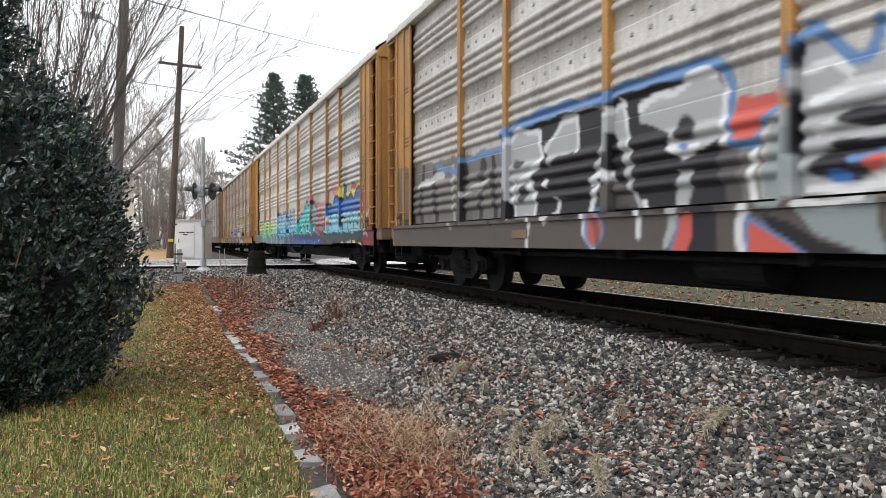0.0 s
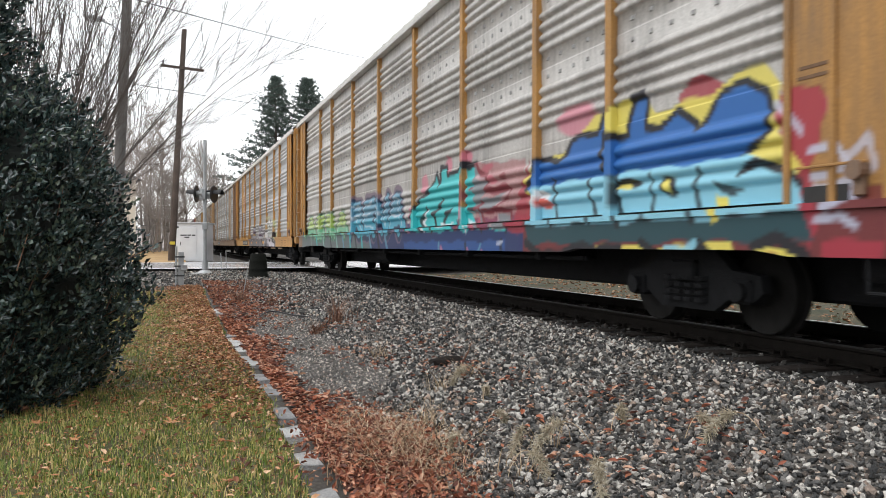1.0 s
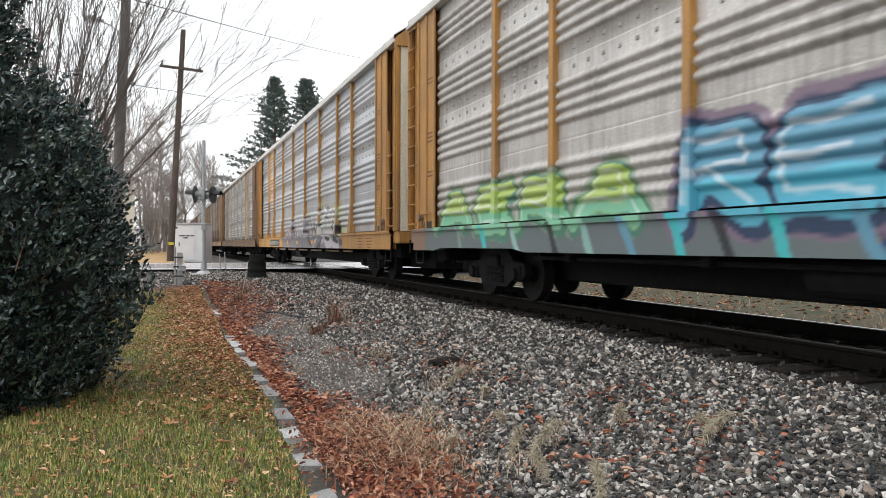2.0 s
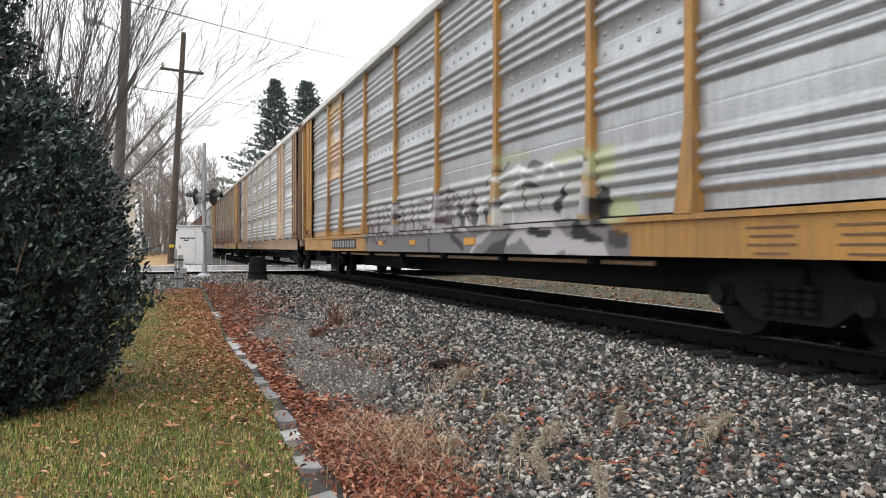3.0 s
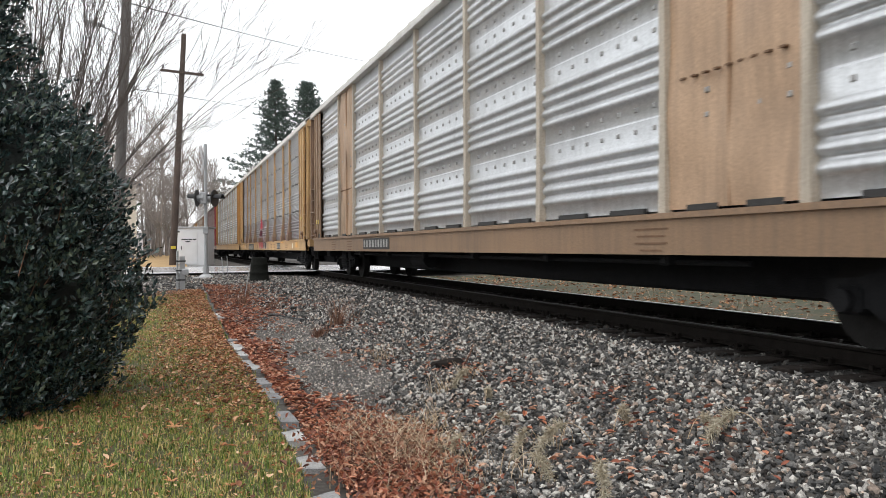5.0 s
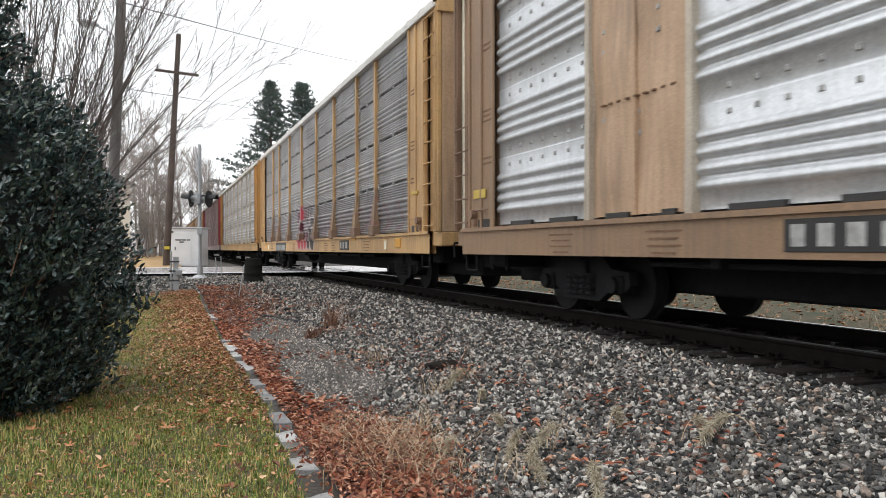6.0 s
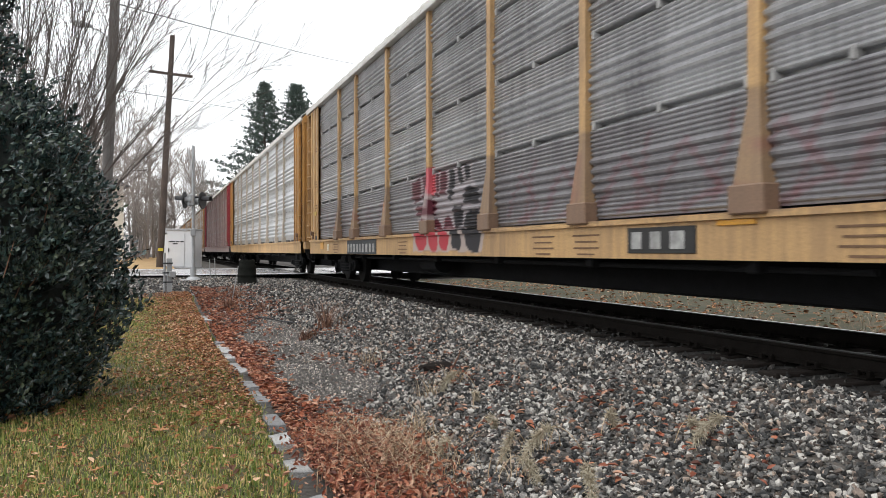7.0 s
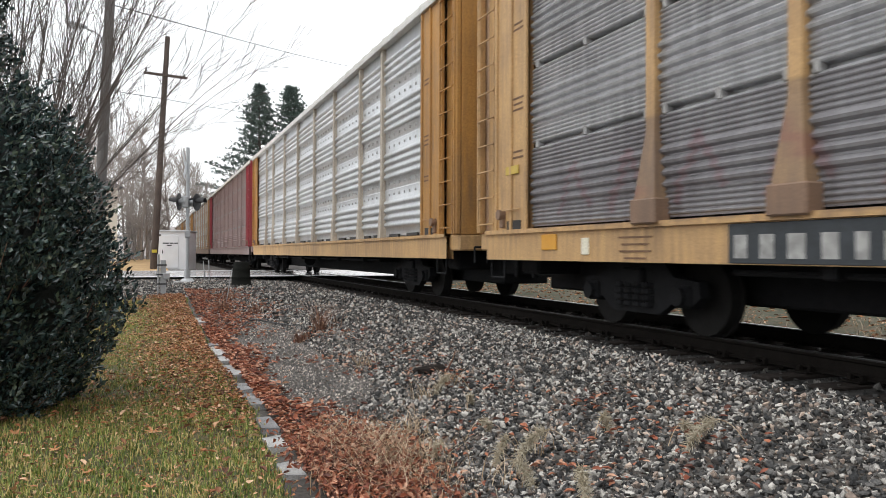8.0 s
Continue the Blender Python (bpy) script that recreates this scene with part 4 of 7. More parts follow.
    fill(p, SILVER, 1, (3.76, 2.32), (3.7, 2.42), (3.13, 2.42), (2.81, 2.52), (2.46, 2.49), (2.3, 2.25), (2.29, 1.86), (2.59, 1.77), (3.08, 1.77), (3.15, 2.01), (3.73, 2.19))
    stroke(p, WHITE, .95, 0.047, (3.73, 2.35), (3.13, 2.41), (2.81, 2.51), (2.46, 2.48))
    stroke(p, WHITE, .95, 0.049, (2.31, 2.28), (2.27, 1.83))
    stroke(p, WHITE, .9, 0.051, (3.15, 1.86), (2.89, 1.73), (2.71, 1.82))
    p.append(("blob", 2.9, 2.0, 0.19, 0.14, INK, 1))
    p.append(("blob", 2.87, 1.81, 0.08, 0.04, BLUE, .8))
    fill(p, SILVER, 1, (2.99, 1.6), (2.79, 1.6), (2.83, 1.24), (3.03, 0.8), (3.15, 0.8))
    fill(p, INK, .95, (2.79, 1.5), (2.34, 1.48), (2.29, 0.71), (2.7, 0.7))
    stroke(p, MIST, .95, 0.062, (1.89, 1.67), (1.92, 1.21), (1.98, 0.75))
    fill(p, CORAL, 1, (2.11, 2.18), (1.65, 2.18), (1.63, 2.01), (1.75, 1.92), (1.82, 1.77), (2.18, 1.8))
    stroke(p, DUSTY_BLUE, 1, 0.039, (2.2, 1.78), (1.84, 1.76), (1.77, 1.93), (1.59, 2.0))
    fill(p, CORAL, 1, (1.88, 1.08), (1.64, 0.98), (1.16, 0.74), (1.92, 0.72))
    stroke(p, DUSTY_BLUE, 1, 0.023, (1.16, 0.74), (1.64, 0.98), (1.88, 1.09), (1.92, 0.73))
    fill(p, CORAL, 1, (2.88, 1.11), (2.62, 1.13), (2.74, 0.71), (2.97, 0.71))
    stroke(p, DUSTY_BLUE, 1, 0.026, (2.9, 1.1), (2.98, 0.71))
    fill(p, SILVER, 1, (1.52, 1.94), (1.42, 2.44), (1.18, 2.52), (1.01, 2.37), (0.8, 2.21), (0.51, 2.32), (0.51, 1.21), (1.29, 1.22), (1.68, 1.19), (1.75, 1.5))
    stroke(p, DUSTY_BLUE, 1, 0.058, (1.68, 1.97), (1.59, 2.03), (1.51, 2.37), (1.41, 2.51), (1.24, 2.57), (1.12, 2.54), (0.99, 2.38), (0.84, 2.26), (0.7, 2.25), (0.54, 2.46))
    stroke(p, INK, 1, 0.044, (1.36, 2.46), (1.41, 2.16), (1.37, 1.64))
    fill(p, SLATE, 1, (1.76, 1.5), (1.6, 1.93), (1.45, 1.79), (1.34, 1.24), (1.53, 1.17), (1.78, 1.2))
    stroke(p, WHITE, .9, 0.042, (1.27, 2.23), (1.07, 2.32), (0.85, 2.15))
    stroke(p, WHITE, .8, 0.047, (1.24, 2.02), (0.51, 2.06))
    stroke(p, WHITE, .8, 0.042, (1.18, 1.74), (0.96, 1.8))
    p.append(("blob", 0.67, 1.82, 0.36, 0.08, INK, 1))
    p.append(("blob", 0.95, 1.46, 0.38, 0.12, INK, 1))
    p.append(("blob", 0.69, 1.59, 0.34, 0.07, INK, 1))
    p.append(("blob", 0.99, 1.39, 0.12, 0.06, BLUE, .9))
    stroke(p, DUSTY_BLUE, 1, 0.029, (0.85, 1.5), (0.55, 1.52))
    p.append(("blob", 0.6, 1.46, 0.18, 0.06, CORAL, 1))
    stroke(p, WHITE, .85, 0.046, (1.24, 1.27), (0.51, 1.31))
    fill(p, INK, 1, (1.78, 1.16), (1.42, 1.04), (1.12, 0.91), (0.69, 0.78), (0.5, 0.73), (0.84, 0.72), (1.17, 0.76), (1.64, 0.99))
    fill(p, SLATE, 1, (1.34, 1.17), (0.51, 1.2), (0.5, 0.77), (0.74, 0.81), (1.18, 0.97))
    stroke(p, MIST, .8, 0.035, (1.29, 1.15), (0.64, 1.19))
    return p


def cobalt_letters():
    p = []
    fill(p, CRIMSON, .55, (-4.75, 2.24), (-6.77, 2.13), (-6.87, 1.13), (-4.76, 1.12))
    fill(p, CRIMSON, .9, (-10.36, 2.39), (-10.81, 2.54), (-11.15, 2.36), (-10.99, 2.18), (-10.45, 2.2))
    p.append(("blob", -8.28, 2.46, 0.60, 0.21, PINK, .8))
    fill(p, CRIMSON, .95, (-11.85, 2.22), (-12.28, 2.16), (-12.46, 1.94), (-12.35, 1.77), (-12.25, 1.48), (-12.3, 1.02), (-12.21, 0.85), (-11.98, 1.5), (-11.79, 1.89))
    fill(p, YEL, .95, (-6.77, 1.8), (-7.14, 2.05), (-7.82, 2.1), (-8.21, 2.2), (-8.77, 2.47), (-9.1, 2.39), (-9.4, 2.53), (-9.74, 2.57), (-9.96, 2.3), (-10.36, 2.33), (-10.89, 2.31), (-11.21, 2.45), (-11.58, 2.49), (-11.82, 2.23), (-11.79, 1.85), (-12.17, 1.49), (-12.11, 1.4), (-6.87, 1.59))
    stroke(p, BLACK, 1, 0.064, (-6.87, 1.68), (-7.2, 2.06), (-7.78, 1.97), (-8.21, 2.2), (-8.75, 2.24), (-8.93, 2.41), (-9.06, 2.12), (-9.45, 2.11), (-9.56, 2.52), (-9.81, 2.51), (-9.83, 2.1), (-10.06, 2.1), (-10.36, 2.24), (-10.62, 2.09), (-10.67, 2.0), (-11.06, 2.27), (-11.38, 2.33), (-11.63, 2.2), (-11.72, 2.01), (-11.63, 1.82), (-11.29, 1.66))
    fill(p, BLUE, 1, (-6.87, 1.68), (-7.23, 2.02), (-7.78, 1.94), (-8.21, 2.17), (-8.77, 2.21), (-8.93, 2.37), (-9.06, 2.08), (-9.47, 2.1), (-9.59, 2.5), (-9.8, 2.48), (-9.82, 2.08), (-10.08, 2.08), (-10.36, 2.21), (-10.61, 2.07), (-10.66, 1.98), (-11.06, 2.25), (-11.38, 2.31), (-11.62, 2.19), (-11.7, 2.01), (-11.61, 1.83), (-11.29, 1.67), (-10.45, 1.64), (-9.41, 1.69), (-7.06, 1.58))
    fill(p, SKY, 1, (-6.96, 1.69), (-9.16, 1.70), (-10.98, 1.68), (-11.44, 1.68), (-12.11, 1.44), (-12.14, 1.16), (-11.3, 1.12), (-7.06, 1.13))
    stroke(p, BLACK, 1, 0.036, (-11.29, 1.54), (-11.59, 1.58), (-11.98, 1.49), (-12.15, 1.35))
    # dark teal band paints the shade of a downward-leaning skirt left unmodelled
    fill(p, TEAL_SHADED, 1, (-6.97, 1.13), (-11.3, 1.12), (-12.14, 1.16), (-12.26, 0.92), (-8.07, 0.89), (-7.06, 0.89))
    stroke(p, BLACK, .9, 0.040, (-7.66, 1.74), (-7.75, 1.13))
    stroke(p, BLACK, .9, 0.038, (-8.64, 1.66), (-8.73, 1.17))
    stroke(p, BLACK, .9, 0.047, (-9.23, 1.68), (-9.35, 1.12))
    stroke(p, BLACK, .9, 0.035, (-9.94, 1.62), (-9.96, 1.14))
    stroke(p, BLACK, .9, 0.040, (-10.74, 1.61), (-10.71, 1.12))
    p.append(("blob", -10.26, 1.48, 0.15, 0.10, BLACK, 1))
    p.append(("blob", -10.24, 1.48, 0.07, 0.06, YEL, 1))
    p.append(("blob", -9.46, 1.57, 0.29, 0.06, BLACK, 1))
    p.append(("blob", -9.41, 1.53, 0.18, 0.04, YEL, 1))
    fill(p, YEL, 1, (-10.96, 1.35), (-11.16, 1.31), (-11.11, 1.1), (-10.98, 1.1))
    fill(p, BLACK, .9, (-10.96, 1.5), (-11.37, 1.38), (-11.22, 1.31), (-11.0, 1.4))
    p.append(("blob", -7.32, 1.51, 0.27, 0.12, MIST, .9))
    p.append(("blob", -7.45, 1.43, 0.23, 0.07, CORAL, 1))
    stroke(p, BLACK, 1, 0.048, (-8.91, 2.22), (-8.96, 1.77))
    fill(p, YEL, .95, (-8.22, 0.83), (-8.92, 0.86), (-10.17, 0.86), (-11.3, 0.9), (-11.41, 0.54), (-11.07, 0.53), (-10.27, 0.66), (-8.37, 0.55))
    stroke(p, BLACK, 1, 0.060, (-6.97, 0.9), (-7.5, 0.73), (-8.07, 0.76), (-8.58, 0.89), (-8.92, 0.79), (-9.41, 0.84))
    stroke(p, BLACK, 1, 0.058, (-9.86, 0.9), (-10.27, 0.73), (-10.69, 0.78), (-10.82, 0.9), (-11.22, 0.59))
    stroke(p, SKY, .9, 0.038, (-10.27, 0.84), (-10.6, 0.81), (-10.77, 0.9))
    fill(p, YEL, 1, (-11.55, 0.85), (-11.67, 0.88), (-12.05, 0.82), (-12.28, 0.62), (-11.59, 0.56))
    p.append(("blob", -11.79, 0.7, 0.19, 0.12, CRIMSON, 1))
    stroke(p, BLACK, 1, 0.056, (-11.55, 0.89), (-11.89, 0.92), (-12.14, 0.82), (-12.28, 0.64))
    fill(p, CRIMSON, 1, (-12.35, 0.89), (-12.9, 0.92), (-12.9, 0.61), (-12.36, 0.6))
    stroke(p, LAVENDER, .8, 0.035, (-12.22, 1.62), (-12.45, 1.66), (-12.56, 1.49), (-12.28, 1.39))
    stroke(p, LAVENDER, .8, 0.039, (-12.28, 1.3), (-12.56, 1.37), (-12.76, 1.25), (-12.34, 1.2))
    stroke(p, LAVENDER, .8, 0.036, (-12.26, 1.1), (-12.51, 1.11), (-12.66, 1.02))
    stroke(p, LAVENDER, .7, 0.030, (-12.45, 2.11), (-12.47, 1.89))
    stroke(p, LAVENDER, .7, 0.038, (-11.79, 2.05), (-11.98, 1.95), (-12.1, 1.81))
    stroke(p, LAVENDER, .6, 0.039, (-12.56, 1.58), (-12.78, 1.68), (-12.83, 1.43))
    return p


def turquoise_letters():
    p = []
    # navy upper band likewise carries the skirt's shade in its colour
    fill(p, NAVY, 1, (-0.84, 1.14), (-6.27, 1.11), (-6.27, 0.94), (-0.84, 0.93))
    fill(p, DEEP_BLUE, 1, (-0.84, 0.93), (-6.27, 0.94), (-6.27, 0.6), (-0.84, 0.52))
    p.append(("blob", -4.45, 2.38, 0.21, 0.13, PINK, .9))
    p.append(("blob", -3.43, 2.31, 0.24, 0.24, PINK, .9))
    p.append(("blob", -2.04, 2.09, 0.25, 0.22, PINK, .8))
    fill(p, PINK, .85, (-0.93, 1.16), (-1.08, 1.63), (-1.29, 1.78), (-1.3, 1.15))
    p.append(("blob", -5.33, 2.12, 0.29, 0.08, PINK, .85))
    p.append(("blob", -5.52, 1.91, 0.20, 0.07, PINK, .85))
    fill(p, CRIMSON, .9, (-6.39, 1.28), (-6.6, 1.58), (-6.93, 2.08), (-6.94, 1.05), (-6.33, 1.07))
    stroke(p, BLACK, 1, 0.070, (-1.03, 1.19), (-1.21, 1.54), (-2.11, 1.86), (-2.69, 2.08), (-2.8, 2.22), (-2.91, 1.96), (-3.06, 2.31), (-3.33, 2.32), (-3.43, 2.09), (-4.11, 2.23), (-4.3, 2.26), (-4.85, 2.21), (-4.95, 2.07), (-5.35, 1.95), (-5.26, 1.77), (-6.2, 1.72), (-5.78, 1.47), (-5.14, 1.45))
    stroke(p, BLACK, 1, 0.040, (-5.7, 1.4), (-6.25, 1.39), (-6.27, 1.09))
    fill(p, TURQ, 1, (-1.03, 1.19), (-1.22, 1.53), (-2.11, 1.84), (-2.69, 2.07), (-2.77, 2.2), (-2.91, 1.94), (-3.08, 2.28), (-3.33, 2.29), (-3.4, 2.08), (-4.11, 2.2), (-4.29, 2.22), (-4.21, 2.02), (-4.07, 1.44), (-3.82, 1.33), (-3.97, 1.12), (-2.12, 1.13))
    fill(p, TURQ, 1, (-4.36, 2.19), (-4.85, 2.18), (-4.94, 2.03), (-5.32, 1.92), (-5.23, 1.74), (-5.18, 1.6), (-6.19, 1.69), (-5.76, 1.48), (-5.1, 1.46), (-5.28, 1.11), (-5.07, 1.12), (-4.91, 1.45), (-4.61, 1.43), (-4.82, 1.23), (-4.54, 1.1), (-4.33, 1.11), (-4.42, 1.65))
    fill(p, TURQ, 1, (-5.74, 1.35), (-6.21, 1.35), (-6.24, 1.1), (-5.64, 1.1))
    stroke(p, BLACK, 1, 0.065, (-2.17, 1.14), (-1.77, 1.35), (-2.27, 1.57))
    stroke(p, BLACK, 1, 0.058, (-2.75, 1.14), (-2.61, 1.45), (-3.19, 1.68))
    stroke(p, BLACK, 1, 0.047, (-3.19, 1.27), (-3.36, 1.49), (-3.68, 1.5))
    fill(p, MAROON, .9, (-4.23, 1.96), (-4.36, 1.95), (-4.35, 1.49), (-4.27, 1.14), (-4.01, 1.13), (-4.11, 1.5))
    stroke(p, PINK, .9, 0.039, (-4.23, 1.52), (-4.23, 1.38))
    fill(p, PINK, .95, (-4.84, 1.22), (-4.99, 1.36), (-5.07, 1.13), (-4.86, 1.12))
    stroke(p, BLACK, 1, 0.039, (-4.56, 1.47), (-5.15, 1.56))
    stroke(p, BLACK, 1, 0.040, (-5.28, 1.11), (-5.01, 1.48))
    p.append(("blob", -4.68, 1.8, 0.12, 0.04, MAROON, .9))
    stroke(p, WHITE, .9, 0.036, (-2.3, 1.54), (-1.9, 1.34), (-2.33, 1.12))
    stroke(p, WHITE, .9, 0.031, (-3.04, 1.24), (-3.57, 1.22), (-3.69, 1.26))
    stroke(p, WHITE, .9, 0.029, (-4.54, 1.12), (-4.5, 1.27), (-4.79, 1.22))
    stroke(p, WHITE, .9, 0.031, (-4.85, 2.02), (-5.27, 1.95))
    stroke(p, WHITE, .8, 0.030, (-4.17, 2.03), (-4.09, 1.5))
    stroke(p, WHITE, .8, 0.026, (-6.19, 1.69), (-5.78, 1.49))
    stroke(p, WHITE, .8, 0.023, (-5.74, 1.35), (-5.77, 1.12))
    fill(p, PINK, .9, (-2.39, 0.67), (-2.7, 0.76), (-3.0, 0.53), (-2.45, 0.53))
    fill(p, PINK, .9, (-3.22, 0.84), (-3.32, 0.84), (-3.65, 0.56), (-3.39, 0.55))
    fill(p, PINK, .9, (-4.62, 0.82), (-4.69, 0.8), (-4.9, 0.56), (-4.65, 0.56))
    fill(p, PINK, .9, (-5.24, 0.83), (-5.31, 0.79), (-5.51, 0.58), (-5.27, 0.57))
    stroke(p, STEEL, .9, 0.044, (-3.15, 0.91), (-3.15, 0.55))
    stroke(p, BLACK, .9, 0.049, (-4.55, 0.89), (-4.56, 0.57))
    stroke(p, STEEL, .9, 0.037, (-5.2, 0.9), (-5.03, 0.57))
    stroke(p, BLACK, .9, 0.065, (-6.09, 0.9), (-6.1, 0.67))
    stroke(p, LAVENDER, .8, 0.027, (-5.91, 0.9), (-6.15, 0.9))
    p.append(("blob", -6.02, 1.92, 0.17, 0.07, INK, .8))
    stroke(p, INK, .6, 0.049, (-5.48, 1.75), (-6.14, 1.77))
    return p


def grey_letters():
    p = []
    fill(p, ASH, .95, (1.97, 1.12), (-4.03, 1.14), (-6.41, 1.12), (-7.74, 1.01), (-8.13, 1.05), (-8.19, 0.73), (1.97, 0.63))
    fill(p, INK, .8, (-5.16, 1.17), (-3.59, 0.71), (-4.69, 0.7), (-4.93, 1.13))
    fill(p, PALE, 1, (-5.1, 1.3), (-5.48, 1.36), (-6.24, 1.29), (-6.59, 1.07), (-6.59, 0.87), (-6.33, 0.74), (-5.88, 0.71), (-5.48, 0.92), (-5.02, 1.18))
    p.append(("blob", -5.9, 1.08, 0.43, 0.08, INK, 1))
    fill(p, INK, 1, (-6.77, 1.07), (-7.05, 1.24), (-7.25, 1.07), (-7.51, 1.01), (-7.63, 0.92), (-6.89, 0.97))
    fill(p, PALE, 1, (-6.51, 1.09), (-6.89, 0.97), (-7.63, 0.91), (-7.74, 0.74), (-6.66, 0.77))
    fill(p, INK, 1, (-6.1, 1.39), (-6.29, 1.59), (-6.59, 1.74), (-6.5, 1.5), (-6.33, 1.3))
    fill(p, PALE, 1, (-6.9, 1.42), (-7.12, 1.75), (-6.81, 2.07), (-7.18, 1.92), (-7.28, 1.73), (-7.17, 1.3), (-6.94, 1.28))
    stroke(p, INK, 1, 0.023, (-6.81, 2.08), (-7.18, 1.94), (-7.29, 1.73))
    fill(p, INK, .95, (-7.31, 1.35), (-7.45, 1.63), (-7.62, 1.52), (-7.74, 1.14), (-7.32, 1.14))
    fill(p, INK, .8, (-7.69, 1.09), (-8.07, 1.08), (-8.07, 0.87), (-7.74, 0.87))
    p.append(("blob", -7.47, 1.9, 0.29, 0.26, LICHEN, .8))
    p.append(("blob", -7.85, 1.29, 0.38, 0.17, LICHEN, .85))
    p.append(("blob", -6.58, 2.07, 0.63, 0.09, LICHEN, .7))
    p.append(("blob", -4.81, 2.22, 0.82, 0.11, LICHEN, .5))
    stroke(p, MIST, .9, 0.034, (-3.88, 1.94), (-4.43, 1.94), (-5.04, 2.08), (-5.37, 1.96), (-5.78, 1.88), (-6.11, 1.99), (-6.41, 1.83))
    stroke(p, INK, .8, 0.029, (-3.74, 1.88), (-4.33, 2.06), (-4.68, 2.17))
    stroke(p, MIST, .9, 0.043, (-4.43, 1.61), (-4.93, 1.77), (-5.16, 1.94))
    p.append(("blob", -5.44, 1.78, 0.24, 0.06, INK, .9))
    p.append(("blob", -5.58, 2.03, 0.30, 0.07, INK, .8))
    stroke(p, INK, .9, 0.034, (-5.24, 1.74), (-5.33, 1.46))
    stroke(p, INK, .9, 0.034, (-5.88, 1.62), (-5.78, 1.4))
    p.append(("blob", -4.3, 1.49, 0.20, 0.18, INK, .9))
    p.append(("blob", -3.88, 1.37, 0.19, 0.16, INK, .9))
    p.append(("blob", -3.27, 1.44, 0.18, 0.22, INK, .9))
    p.append(("blob", -2.67, 1.43, 0.16, 0.23, INK, .9))
    stroke(p, MIST, .8, 0.032, (-4.43, 1.24), (-4.48, 1.48), (-4.76, 1.52), (-4.83, 1.26))
    stroke(p, MIST, .8, 0.036, (-3.43, 1.24), (-3.52, 1.61), (-3.88, 1.62))
    stroke(p, MIST, .7, 0.034, (-2.94, 1.22), (-2.76, 1.58))
    stroke(p, INK, .7, 0.045, (-2.05, 1.96), (-1.91, 1.38))
    stroke(p, INK, .7, 0.036, (-1.37, 1.84), (-1.48, 1.35))
    stroke(p, INK, .7, 0.038, (-0.16, 1.74), (-0.29, 1.3))
    stroke(p, MIST, .7, 0.037, (-0.91, 2.06), (-1.06, 1.23))
    stroke(p, PALE, .9, 0.055, (-4.87, 0.94), (-5.32, 1.12))
    stroke(p, INK, .9, 0.062, (-2.94, 0.87), (-2.4, 1.08))
    stroke(p, INK, .8, 0.058, (-1.15, 0.74), (-1.06, 1.01))
    stroke(p, PALE, .9, 0.047, (-4.17, 1.12), (-3.59, 0.98), (-3.35, 0.72))
    return p


